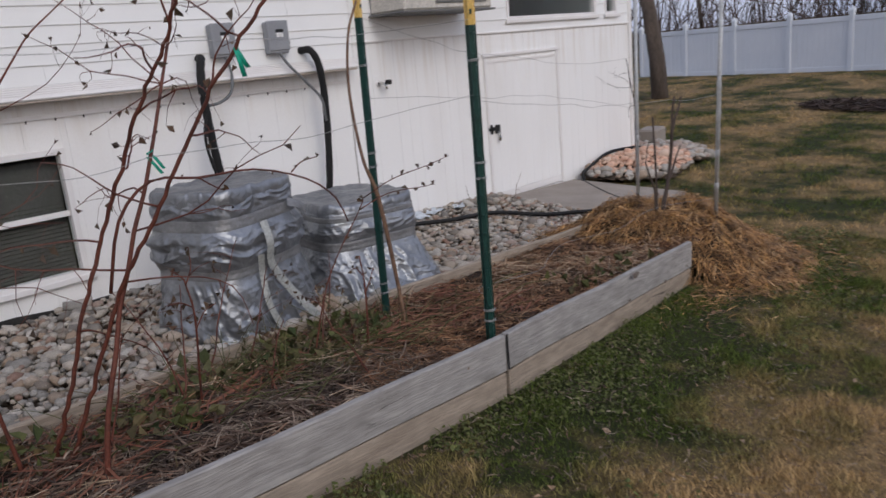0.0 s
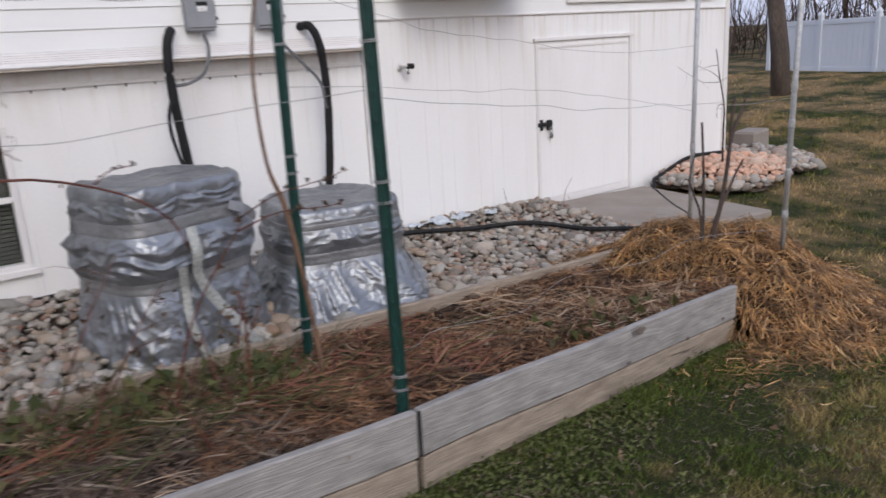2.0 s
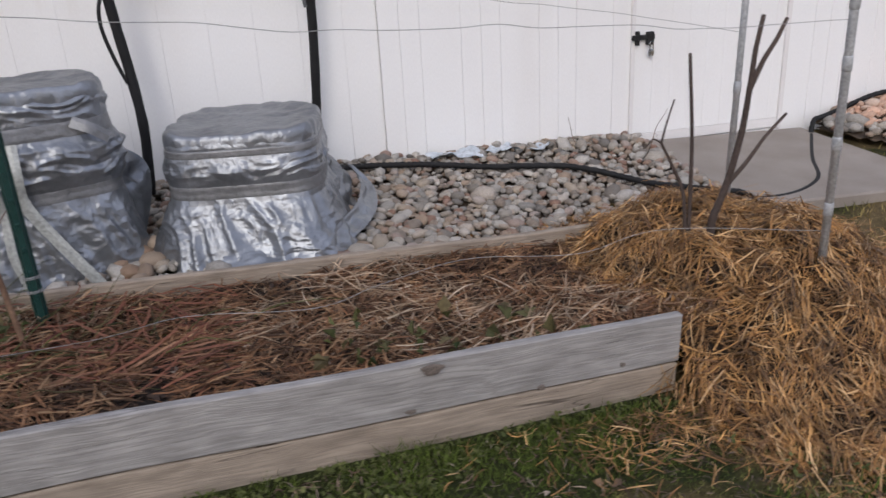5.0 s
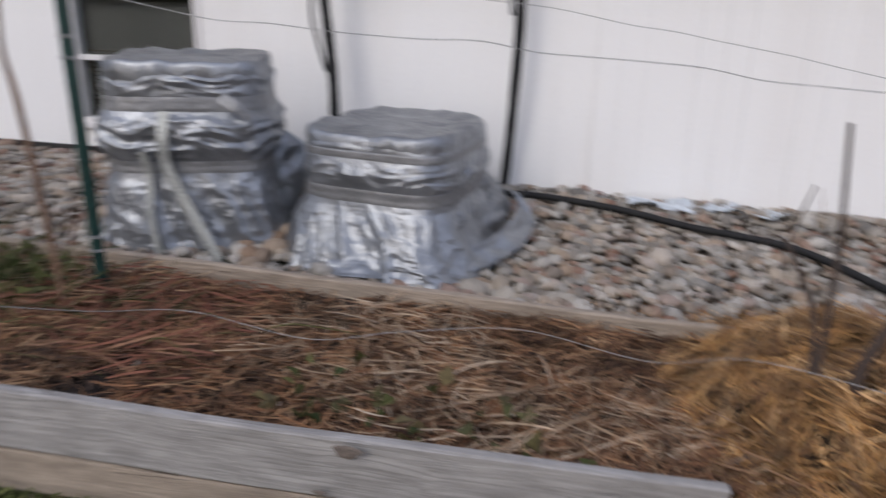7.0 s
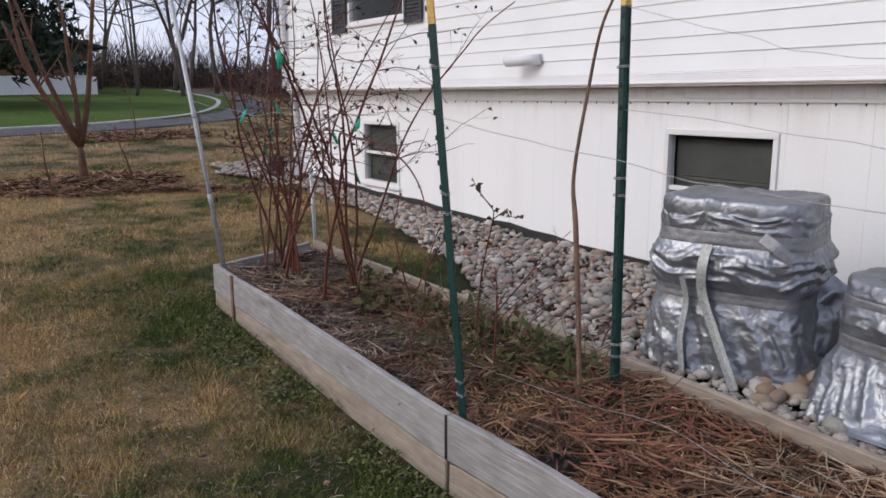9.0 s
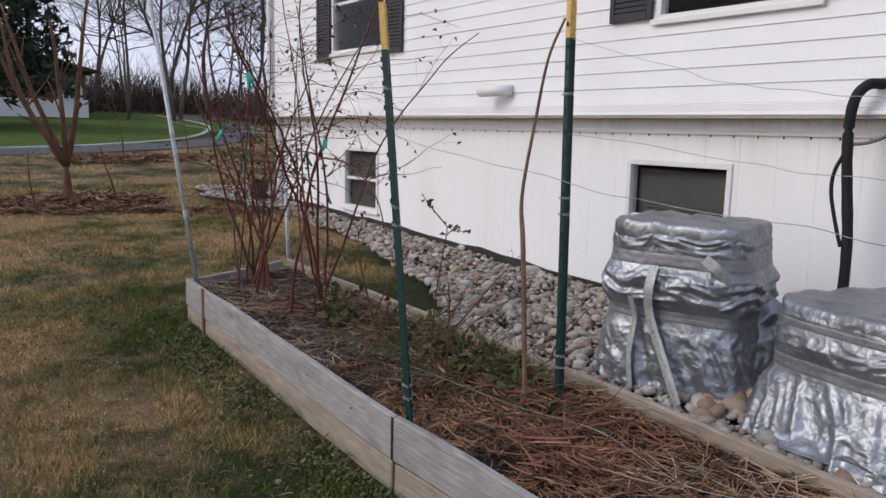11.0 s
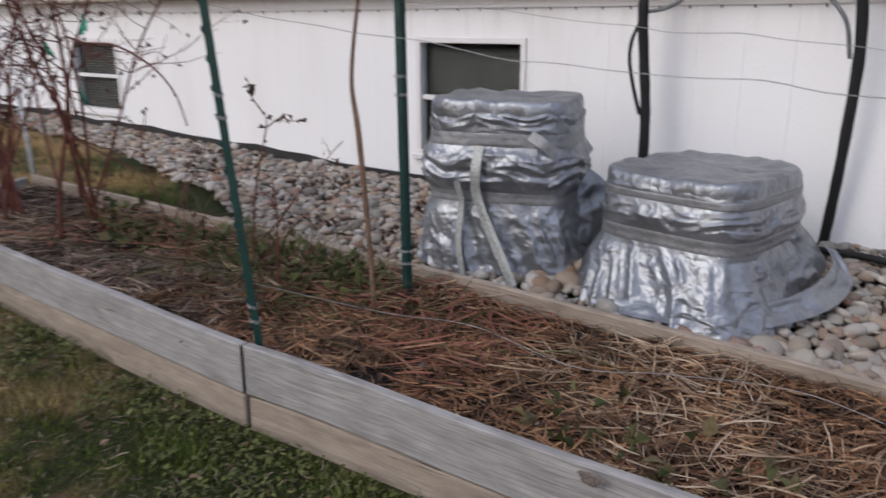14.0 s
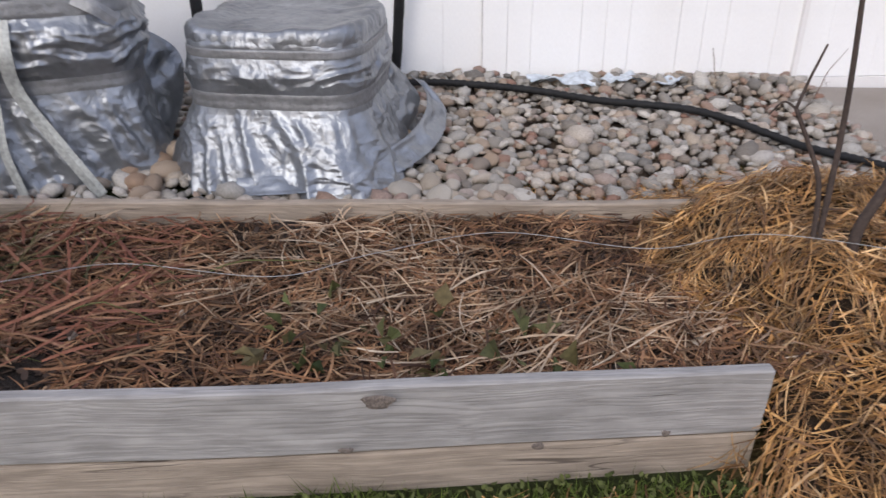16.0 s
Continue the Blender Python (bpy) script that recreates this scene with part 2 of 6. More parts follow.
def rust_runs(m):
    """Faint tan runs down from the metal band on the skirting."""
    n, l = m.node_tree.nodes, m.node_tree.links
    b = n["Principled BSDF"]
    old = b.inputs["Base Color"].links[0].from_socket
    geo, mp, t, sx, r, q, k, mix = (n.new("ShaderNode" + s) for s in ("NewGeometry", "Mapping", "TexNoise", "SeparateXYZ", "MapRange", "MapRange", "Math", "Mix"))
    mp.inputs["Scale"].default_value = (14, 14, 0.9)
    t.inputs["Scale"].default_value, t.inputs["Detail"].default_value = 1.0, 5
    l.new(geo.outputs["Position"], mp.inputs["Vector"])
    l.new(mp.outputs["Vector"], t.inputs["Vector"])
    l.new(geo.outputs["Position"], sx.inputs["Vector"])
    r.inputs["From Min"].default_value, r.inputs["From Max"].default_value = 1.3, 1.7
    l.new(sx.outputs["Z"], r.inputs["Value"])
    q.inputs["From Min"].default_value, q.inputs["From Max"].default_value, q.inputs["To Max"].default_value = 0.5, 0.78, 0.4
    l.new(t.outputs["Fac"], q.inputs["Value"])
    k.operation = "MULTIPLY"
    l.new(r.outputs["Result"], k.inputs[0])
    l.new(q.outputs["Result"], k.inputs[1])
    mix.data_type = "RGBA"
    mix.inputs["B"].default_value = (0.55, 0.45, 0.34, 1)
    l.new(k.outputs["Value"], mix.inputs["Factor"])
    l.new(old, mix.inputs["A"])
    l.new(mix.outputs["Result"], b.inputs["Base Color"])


M = {
    "lawn": lawn_colour("lawn_soil", (0.024, 0.029, 0.008), (0.2, 0.135, 0.066), True),
    "blades": lawn_colour("grass_blades", (0.078, 0.106, 0.021), (0.42, 0.285, 0.138), False),
    "far_lawn": surface("far_lawn", [(0.052, 0.082, 0.02), (0.078, 0.115, 0.03)], scale=0.6, fine=20, spec=0.05, rough=1.0),
    "timber_grey": timber("weathered_timber", (0.34, 0.325, 0.312), (0.24, 0.228, 0.218), (0.06, 0.052, 0.047)),
    "timber_tan": timber("damp_tan_timber", (0.34, 0.28, 0.222), (0.235, 0.19, 0.148), (0.075, 0.058, 0.046)),
    "knot": surface("dark_knot", [(0.0862, 0.069, 0.0598), (0.1955, 0.161, 0.138)], rough=0.85, scale=40, fine=160, bump=0.4, grain=0.3),
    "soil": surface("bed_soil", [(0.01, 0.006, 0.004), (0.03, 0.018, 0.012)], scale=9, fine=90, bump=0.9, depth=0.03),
    "mulch": surface("straw_mulch", [(0.0277, 0.0115, 0.0062), (0.2297, 0.1084, 0.0495), (0.0515, 0.0217, 0.0117), (0.3326, 0.184, 0.0929), (0.0356, 0.0181, 0.0103), (0.2455, 0.1152, 0.0537), (0.0871, 0.0397, 0.0213), (0.396, 0.246, 0.1342), (0.1663, 0.0722, 0.0344)], source="island", scale=6, fine=40, bump=0, grain=0.2, patch=0.5),
    "mulch_grey": surface("weathered_mulch", [(0.0258, 0.016, 0.0123), (0.129, 0.0798, 0.0558), (0.043, 0.0269, 0.0213), (0.258, 0.189, 0.1394), (0.0344, 0.0218, 0.018), (0.1634, 0.0966, 0.064), (0.0688, 0.042, 0.0312), (0.344, 0.2772, 0.2132), (0.1032, 0.0554, 0.0369)], source="island", scale=6, fine=40, bump=0, grain=0.2, patch=0.5),
    "mulch_pale": surface("pale_straw_bits", [(0.3, 0.2, 0.12), (0.46, 0.34, 0.23), (0.24, 0.14, 0.08), (0.52, 0.42, 0.31)], source="island", scale=6, fine=40, bump=0, grain=0.2, patch=0.4),
    "litter": surface("leaf_litter", [(0.02, 0.012, 0.0088), (0.056, 0.032, 0.0216), (0.104, 0.06, 0.036), (0.032, 0.0208, 0.016)], source="island", scale=6, fine=40, bump=0, grain=0.2, patch=0.4),
    "red_stalk": surface("red_brown_stalks", [(0.0851, 0.0258, 0.0182), (0.2268, 0.0888, 0.0517), (0.1418, 0.0525, 0.0327), (0.2835, 0.1492, 0.0874)], source="island", scale=5, fine=40, bump=0, grain=0.2),
    "straw": surface("golden_straw", [(0.129, 0.0547, 0.0161), (0.456, 0.2291, 0.0708), (0.0643, 0.0284, 0.0107), (0.702, 0.4478, 0.2144), (0.257, 0.1207, 0.0354), (0.14, 0.0656, 0.0235), (0.562, 0.3061, 0.1032), (0.351, 0.173, 0.0536), (0.0936, 0.0416, 0.015)], source="island", scale=8, fine=40, bump=0, grain=0.2, spec=0.5, rough=0.6, patch=0.5),
    # near black: shade between the straws is put into this colour
    "straw_base": surface("shaded_straw_gaps", [(0.0112, 0.0056, 0.0021), (0.0385, 0.021, 0.0077)], scale=20, fine=120, bump=1.0, depth=0.03),
    "stone": surface("river_stones", [(0.1267, 0.1164, 0.1061), (0.3907, 0.3483, 0.2958), (0.2323, 0.2183, 0.1989), (0.4963, 0.4574, 0.408), (0.3168, 0.2339, 0.1683), (0.1584, 0.1435, 0.1275), (0.3696, 0.3066, 0.2397), (0.2218, 0.1196, 0.0836), (0.4435, 0.4158, 0.3774), (0.2534, 0.2308, 0.204)], source="island", scale=18, fine=110, bump=0.25, grain=0.2, rough=0.7),
    "stone_one": surface("river_stone", [(0.1267, 0.1164, 0.1061), (0.3907, 0.3483, 0.2958), (0.2323, 0.2183, 0.1989), (0.4963, 0.4574, 0.408), (0.3168, 0.2339, 0.1683), (0.1584, 0.1435, 0.1275), (0.3696, 0.3066, 0.2397), (0.2218, 0.1196, 0.0836), (0.4435, 0.4158, 0.3774), (0.2534, 0.2308, 0.204)], source="object", scale=18, fine=110, bump=0.25, grain=0.2, rough=0.7),
    "stone_tan": surface("tan_river_stone", [(0.306, 0.204, 0.136), (0.374, 0.289, 0.2125), (0.255, 0.187, 0.136)], source="object", scale=18, fine=110, bump=0.25, grain=0.2, rough=0.7),
    "peach_stone": surface("peach_stones", [(0.58, 0.34, 0.24), (0.66, 0.43, 0.32), (0.46, 0.3, 0.22), (0.6, 0.46, 0.37)], source="island", scale=18, fine=110, bump=0.25, grain=0.15),
    "gravel_dirt": surface("gravel_dirt", [(0.04, 0.028, 0.02), (0.12, 0.085, 0.058)], scale=12, fine=90, bump=0.8, depth=0.02),
    "vinyl": surface("white_vinyl_siding", [(0.81, 0.808, 0.805), (0.872, 0.878, 0.878)], rough=0.45, scale=1.3, fine=180, bump=0.06, grain=0.025, spread=0.2),
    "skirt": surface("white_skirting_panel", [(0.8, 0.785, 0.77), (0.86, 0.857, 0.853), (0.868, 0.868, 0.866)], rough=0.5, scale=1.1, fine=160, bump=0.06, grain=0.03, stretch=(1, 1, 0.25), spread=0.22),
    "trim": surface("white_trim", [(0.74, 0.72, 0.71), (0.8, 0.78, 0.77)], rough=0.4, scale=3, fine=150, bump=0.05, grain=0.03),
    # tan stain and the shadow gap under the band, both in this colour
    "tan_trim": surface("stain_shade_trim", [(0.36, 0.3, 0.25), (0.55, 0.49, 0.43)], rough=0.7, scale=5, fine=80),
    "flashing": surface("black_flashing", [(0.015, 0.015, 0.015), (0.04, 0.038, 0.036)], rough=0.6, scale=8),
    "glass": glass_pane(),
    "blind": surface("grey_blind_slats", [(0.065, 0.06, 0.055), (0.09, 0.084, 0.078)], rough=0.6, scale=3, bump=0),
    # darkness of unlit rooms, put into the wall colour
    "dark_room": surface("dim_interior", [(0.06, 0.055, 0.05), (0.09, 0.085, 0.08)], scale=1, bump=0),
    "shutter": surface("dark_shutter", [(0.02, 0.02, 0.025), (0.035, 0.035, 0.04)], rough=0.5, scale=4, bump=0.05),
    "box_grey": surface("grey_enamel", [(0.24, 0.25, 0.27), (0.3, 0.31, 0.33)], rough=0.45, scale=6, bump=0.05, grain=0.06),
    "label_white": surface("white_label", [(0.7, 0.7, 0.7), (0.75, 0.75, 0.75)], scale=6, bump=0),
    "black": surface("black_rubber", [(0.005, 0.005, 0.006), (0.012, 0.012, 0.013)], rough=0.7, scale=12, fine=120, bump=0.3),
    "grey_conduit": surface("grey_conduit", [(0.1, 0.105, 0.11), (0.16, 0.165, 0.17)], rough=0.5, scale=12, bump=0.2),
    "foil": crumpled("silver_tarp"),
    "tape": surface("duct_tape", [(0.17, 0.172, 0.178), (0.27, 0.272, 0.278)], rough=0.42, metal=0.35, scale=7, fine=40, bump=0.4, grain=0.12),
    "strap": surface("pale_strap", [(0.3, 0.31, 0.3), (0.42, 0.43, 0.41)], rough=0.5, metal=0.2, scale=6, fine=60, bump=0.2),
    "post_green": surface("green_painted_steel", [(0.007, 0.037, 0.031), (0.012, 0.054, 0.046)], rough=0.45, scale=14, fine=90, bump=0.15, grain=0.2),
    "post_yellow": surface("yellow_painted_steel", [(0.62, 0.4, 0.1), (0.72, 0.5, 0.17)], rough=0.5, scale=20, fine=90, bump=0.15),
    "galv": surface("galvanised_steel", [(0.36, 0.37, 0.38), (0.5, 0.51, 0.52)], rough=0.5, metal=0.35, scale=18, fine=90, bump=0.12),
    "wire": surface("galvanised_wire", [(0.3, 0.3, 0.3), (0.42, 0.42, 0.42)], rough=0.5, metal=0.6, scale=9, bump=0),
    "cane": surface("red_cane_bark", [(0.035, 0.012, 0.01), (0.125, 0.036, 0.022), (0.07, 0.022, 0.016)], rough=0.6, scale=7, fine=70, bump=0.3),
    "cane_brown": surface("brown_cane_bark", [(0.1, 0.055, 0.035), (0.23, 0.14, 0.09)], rough=0.7, scale=9, fine=70, bump=0.4),
    "bark": surface("grey_brown_bark", [(0.055, 0.042, 0.034), (0.13, 0.1, 0.08)], rough=0.9, scale=4, fine=26, bump=0.9, stretch=(1, 1, 0.3), depth=0.03),
    "bark_red": surface("reddish_fruit_bark", [(0.06, 0.03, 0.018), (0.17, 0.085, 0.048)], rough=0.8, scale=5, fine=40, bump=0.5),
    "twig": surface("dark_twigs", [(0.04, 0.03, 0.026), (0.09, 0.065, 0.055)], rough=0.9, scale=3, bump=0),
    "brush": surface("far_brush", [(0.03, 0.02, 0.018), (0.075, 0.045, 0.035), (0.05, 0.038, 0.025)], source="island", scale=3, bump=0),
    "dry_leaf": surface("dry_leaves", [(0.035, 0.025, 0.02), (0.1, 0.06, 0.035), (0.06, 0.045, 0.03)], source="island", scale=9, bump=0),
    "fallen_leaf": surface("fallen_leaves", [(0.2, 0.12, 0.07), (0.34, 0.24, 0.16), (0.12, 0.07, 0.04), (0.42, 0.35, 0.28)], source="island", scale=9, bump=0),
    "weed": surface("weed_leaves", [(0.028, 0.045, 0.012), (0.1, 0.105, 0.032), (0.05, 0.06, 0.02), (0.13, 0.1, 0.045), (0.06, 0.05, 0.024)], source="island", scale=9, bump=0),
    "clover": surface("lawn_weed_leaves", [(0.0414, 0.0528, 0.0117), (0.1012, 0.116, 0.0306), (0.0644, 0.0768, 0.018), (0.138, 0.144, 0.0468)], source="island", scale=9, bump=0),
    "scrap": surface("pale_plastic", [(0.45, 0.5, 0.55), (0.6, 0.64, 0.68)], rough=0.35, scale=9, fine=40, bump=0.3),
    "needle": surface("spruce_needles", [(0.012, 0.022, 0.012), (0.03, 0.045, 0.022)], source="island", scale=3, bump=0),
    "tie": surface("teal_plant_tie", [(0.0, 0.28, 0.18), (0.01, 0.36, 0.24)], rough=0.6, scale=9, bump=0),
    "concrete": surface("concrete", [(0.24, 0.205, 0.175), (0.33, 0.29, 0.255)], rough=0.85, scale=2.5, fine=120, bump=0.3, grain=0.12),
    "asphalt": surface("asphalt", [(0.05, 0.05, 0.055), (0.085, 0.085, 0.09)], rough=0.9, scale=1.5, fine=90, bump=0.3),
    "kerb": surface("pale_kerb", [(0.36, 0.35, 0.33), (0.46, 0.45, 0.43)], rough=0.85, scale=3),
    # white vinyl with the cool cast of its shaded side put into the colour
    "fence": surface("white_vinyl_fence", [(0.62, 0.66, 0.72), (0.7, 0.73, 0.78)], rough=0.45, scale=1, fine=60, bump=0.03, grain=0.03),
    "brown_wall": surface("brown_wood_wall", [(0.13, 0.06, 0.035), (0.2, 0.1, 0.06)], rough=0.8, scale=2, fine=20),
    "white_wall": surface("white_painted_wall", [(0.7, 0.69, 0.68), (0.78, 0.77, 0.76)], rough=0.6, scale=1),
    "roof": surface("dark_shingles", [(0.03, 0.028, 0.028), (0.06, 0.055, 0.052)], rough=0.9, scale=3, fine=24),
    "dark_house": surface("dark_brown_wall", [(0.02, 0.014, 0.012), (0.04, 0.027, 0.022)], rough=0.8, scale=2),
    "plastic_dark": surface("ac_louvres", [(0.1, 0.1, 0.1), (0.16, 0.16, 0.155)], rough=0.6, scale=6, bump=0),
    "ac_case": surface("aged_ac_case", [(0.5, 0.47, 0.42), (0.62, 0.59, 0.54)], rough=0.55, scale=5, bump=0.05),
    "brass": surface("worn_latch_metal", [(0.02, 0.02, 0.022), (0.06, 0.06, 0.06)], rough=0.4, metal=0.7, scale=20, bump=0),
    "chrome": surface("padlock_steel", [(0.5, 0.5, 0.48), (0.6, 0.6, 0.58)], rough=0.25, metal=1.0, scale=20, bump=0),
}


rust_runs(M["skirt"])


# ---- building tools ----
def mesh_of(name, verts, faces, smooth=False):
    me = bpy.data.meshes.new(name)
    me.from_pydata(np.asarray(verts, float).reshape(-1, 3), [], faces)
    if smooth:
        me.polygons.foreach_set("use_smooth", [True] * len(me.polygons))
    me.update()
    return me


def part(name, me, mat, parent=None, label="", kind="", m=None):
    """One mesh object, under parent if there is one; me is a mesh or a bmesh."""
    if isinstance(me, bmesh.types.BMesh):
        d = bpy.data.meshes.new(name)
        me.to_mesh(d)
        me.free()
        me = d
    if not me.materials:
        me.materials.append(M[mat])
    ob = new(name, me)
    if parent:
        ob.parent = parent
    if m is not None:
        ob.matrix_basis = m
    return tagged(ob, label=label, kind=kind)


def thing(name, label, category, m=None, group="", kind=""):
    ob = new(name)
    ob.empty_display_size = 0.1
    if m is not None:
        ob.matrix_basis = m
    return tagged(ob, label, category, group, kind)


def box(bm, x0, x1, y0, y1, z0, z1, bevel=0.0):
    """Add a box, chamfered on all edges, to bm."""
    b = min(bevel, 0.45 * min(x1 - x0, y1 - y0, z1 - z0))
    if b <= 0:
        vs = [bm.verts.new((x, y, z)) for x in (x0, x1) for y in (y0, y1) for z in (z0, z1)]
        for q in ((0, 1, 3, 2), (4, 6, 7, 5), (0, 4, 5, 1), (2, 3, 7, 6), (0, 2, 6, 4), (1, 5, 7, 3)):
            bm.faces.new([vs[i] for i in q])
        return bm
    lo, hi = (x0, y0, z0), (x1, y1, z1)
    v = {}
    for cx in (0, 1):
        for cy in (0, 1):
            for cz in (0, 1):
                c = (cx, cy, cz)
                for ax in range(3):
                    p = []
                    for i in range(3):
                        e = (lo, hi)[c[i]][i]
                        p.append(e if i == ax else e + (b if c[i] == 0 else -b))
                    v[c, ax] = bm.verts.new(p)
    fs = []
    for ax in range(3):
        o = [i for i in range(3) if i != ax]
        for s in (0, 1):
            q = []
            for a, d in ((0, 0), (1, 0), (1, 1), (0, 1)):
                c = [0, 0, 0]
                c[ax], c[o[0]], c[o[1]] = s, a, d
                q.append(v[tuple(c), ax])
            fs.append(q)
        for a in (0, 1):
            for d in (0, 1):
                c0, c1 = [0, 0, 0], [0, 0, 0]
                c0[ax], c1[ax] = 0, 1
                c0[o[0]] = c1[o[0]] = a
                c0[o[1]] = c1[o[1]] = d
                c0, c1 = tuple(c0), tuple(c1)
                fs.append([v[c0, o[0]], v[c1, o[0]], v[c1, o[1]], v[c0, o[1]]])
    for c in {k[0] for k in v}:
        fs.append([v[c, 0], v[c, 1], v[c, 2]])
    for q in fs:
        bm.faces.new(q)
    bmesh.ops.recalc_face_normals(bm, faces=bm.faces[:])
    return bm


def block(x0, x1, y0, y1, z0, z1, bevel=0.0):
    return box(bmesh.new(), x0, x1, y0, y1, z0, z1, bevel)


class Heap:
    """Collects vertices and faces of many pieces for one mesh."""

    def __init__(self):
        self.v, self.f, self.n = [], [], 0

    def add(self, verts, faces):
        verts = np.asarray(verts, float).reshape(-1, 3)
        self.v.append(verts)
        self.f.extend([tuple(int(i) + self.n for i in q) for q in faces])
        self.n += len(verts)

    def tube(self, pts, radii, sides=6):
        pts = np.asarray(pts, float)
        k = len(pts)
        radii = np.broadcast_to(np.asarray(radii, float), (k,))
        d = np.gradient(pts, axis=0)
        d /= np.linalg.norm(d, axis=1)[:, None] + 1e-9
        ref = np.array([0.0, 0.0, 1.0]) if abs(d[0, 2]) < 0.9 else np.array([1.0, 0.0, 0.0])
        u = np.cross(d, ref)
        u /= np.linalg.norm(u, axis=1)[:, None] + 1e-9
        w = np.cross(d, u)
        a = np.linspace(0, 2 * math.pi, sides, endpoint=False)
        ring = pts[:, None] + radii[:, None, None] * (np.cos(a)[None, :, None] * u[:, None] + np.sin(a)[None, :, None] * w[:, None])
        f = [(i * sides + j, i * sides + (j + 1) % sides, (i + 1) * sides + (j + 1) % sides, (i + 1) * sides + j) for i in range(k - 1) for j in range(sides)]
        f += [tuple(reversed(range(sides))), tuple(range((k - 1) * sides, k * sides))]
        self.add(ring.reshape(-1, 3), f)

    def mesh(self, name, smooth=True):
        return mesh_of(name, np.concatenate(self.v), self.f, smooth)


def tube_mesh(name, pts, radii, sides=8):
    h = Heap()
    h.tube(pts, radii, sides)
    return h.mesh(name)


def spline(pts, n=24):
    """A smooth line through the points."""
    p = np.asarray(pts, float)
    p = np.vstack([2 * p[0] - p[1], p, 2 * p[-1] - p[-2]])
    out = []
    per = max(2, n // (len(pts) - 1))
    for i in range(1, len(p) - 2):
        t = np.linspace(0, 1, per, endpoint=(i == len(p) - 3))[:, None]
        a, b, c, d = p[i - 1], p[i], p[i + 1], p[i + 2]
        out.append(0.5 * (2 * b + (c - a) * t + (2 * a - 5 * b + 4 * c - d) * t ** 2 + (3 * b - a - 3 * c + d) * t ** 3))
    return np.vstack(out)


def ground_z(x, y):
    x, y = np.asarray(x, float), np.asarray(y, float)
    return -0.02 - 0.35 * np.tanh(x / 8.5) + (0.02 + 0.04 * np.clip((x + 2) / 5, 0, 1) * 0.85) * np.clip(y, -2, 3.5) + 0.03 * np.maximum(0, np.minimum(x, 60) - 6) + 0.043 * np.maximum(0, np.minimum(-x, 80) - 9)


def ripple(x, y, s, seed):
    """Smooth made-up unevenness, about -1 to 1."""
    r = np.random.RandomState(seed)
    out = 0
    for _ in range(7):
        a, f, p = r.uniform(0, 6.28), r.uniform(0.5, 1.6) * s, r.uniform(0, 6.28)
        out = out + np.sin(f * (x * np.cos(a) + y * np.sin(a)) + p)
    return out / 3.2


def sheet(name, x0, x1, y0, y1, nx, ny, height, keep=None):
    xs, ys = np.meshgrid(np.linspace(x0, x1, nx), np.linspace(y0, y1, ny), indexing="ij")
    zs = height(xs, ys)
    idx = np.arange(nx * ny).reshape(nx, ny)
    f = np.stack([idx[:-1, :-1], idx[1:, :-1], idx[1:, 1:], idx[:-1, 1:]], -1).reshape(-1, 4)
    v = np.stack([xs, ys, zs], -1).reshape(-1, 3)
    if keep is not None:
        c = v[f].mean(1)
        f = f[keep(c[:, 0], c[:, 1])]
    return mesh_of(name, v, f.tolist(), True)


def strands(name, pos, yaw, pitch, length, width, bend, seed):
    """Thin bent ribbons, each an island of its own."""
    r = np.random.RandomState(seed)
    n = len(pos)
    d = np.stack([np.cos(yaw) * np.cos(pitch), np.sin(yaw) * np.cos(pitch), np.sin(pitch)], -1)
    side = np.stack([-np.sin(yaw), np.cos(yaw), r.uniform(-0.7, 0.7, n)], -1)
    side /= np.linalg.norm(side, axis=1)[:, None]
    up = np.cross(d, side)
    s = np.linspace(-0.5, 0.5, 4)
    mid = pos[:, None] + d[:, None] * (s[None, :, None] * length[:, None, None]) + (up * r.uniform(-1, 1, n)[:, None] * bend + side * r.uniform(-1, 1, n)[:, None] * bend)[:, None] * ((s * 2) ** 2)[None, :, None] * length[:, None, None]
    w = side[:, None] * width[:, None, None] * 0.5 * np.array([0.7, 1, 1, 0.6])[None, :, None]
    v = np.stack([mid - w, mid + w], 2).reshape(n * 8, 3)
    b = (np.arange(n) * 8)[:, None, None]
    q = np.array([[0, 1, 3, 2], [2, 3, 5, 4], [4, 5, 7, 6]])[None]
    return mesh_of(name, v, (b + q).reshape(-1, 4).tolist())


def between(v, a, b):
    return (v >= a) & (v <= b)


# ---- ground ----
u = np.linspace(-1, 1, 241)
gx = 14 * u + 386 * u ** 5
xs, ys = np.meshgrid(gx, gx, indexing="ij")
idx = np.arange(xs.size).reshape(xs.shape)
gf = np.stack([idx[:-1, :-1], idx[1:, :-1], idx[1:, 1:], idx[:-1, 1:]], -1).reshape(-1, 4)
gv = np.stack([xs, ys, ground_z(xs, ys) + 0.012 * ripple(xs, ys, 2.0, 3)], -1).reshape(-1, 3)
part("ground", mesh_of("ground", gv, gf.tolist(), True), "lawn", label="lawn of green and dormant tan grass in patches", kind="structure")


def near_y(x):
    return np.interp(x, [-3.1, 0.02, 2.48], [-0.03, -0.05, 0.11])


def far_y(x):
    return np.interp(x, [-3.5, 0, 2.6], [1.0, 1.16, 1.22])


def rim_z(x):
    return np.interp(x, [-3.3, -3.1, 0.02, 2.48, 2.7], [0.435, 0.425, 0.336, 0.24, 0.232])


def in_bed(x, y):
    return between(x, -3.55, 2.6) & (x > -3.13 - 0.4 * y) & (y > near_y(x) - 0.03) & (y < far_y(x) + 0.05)


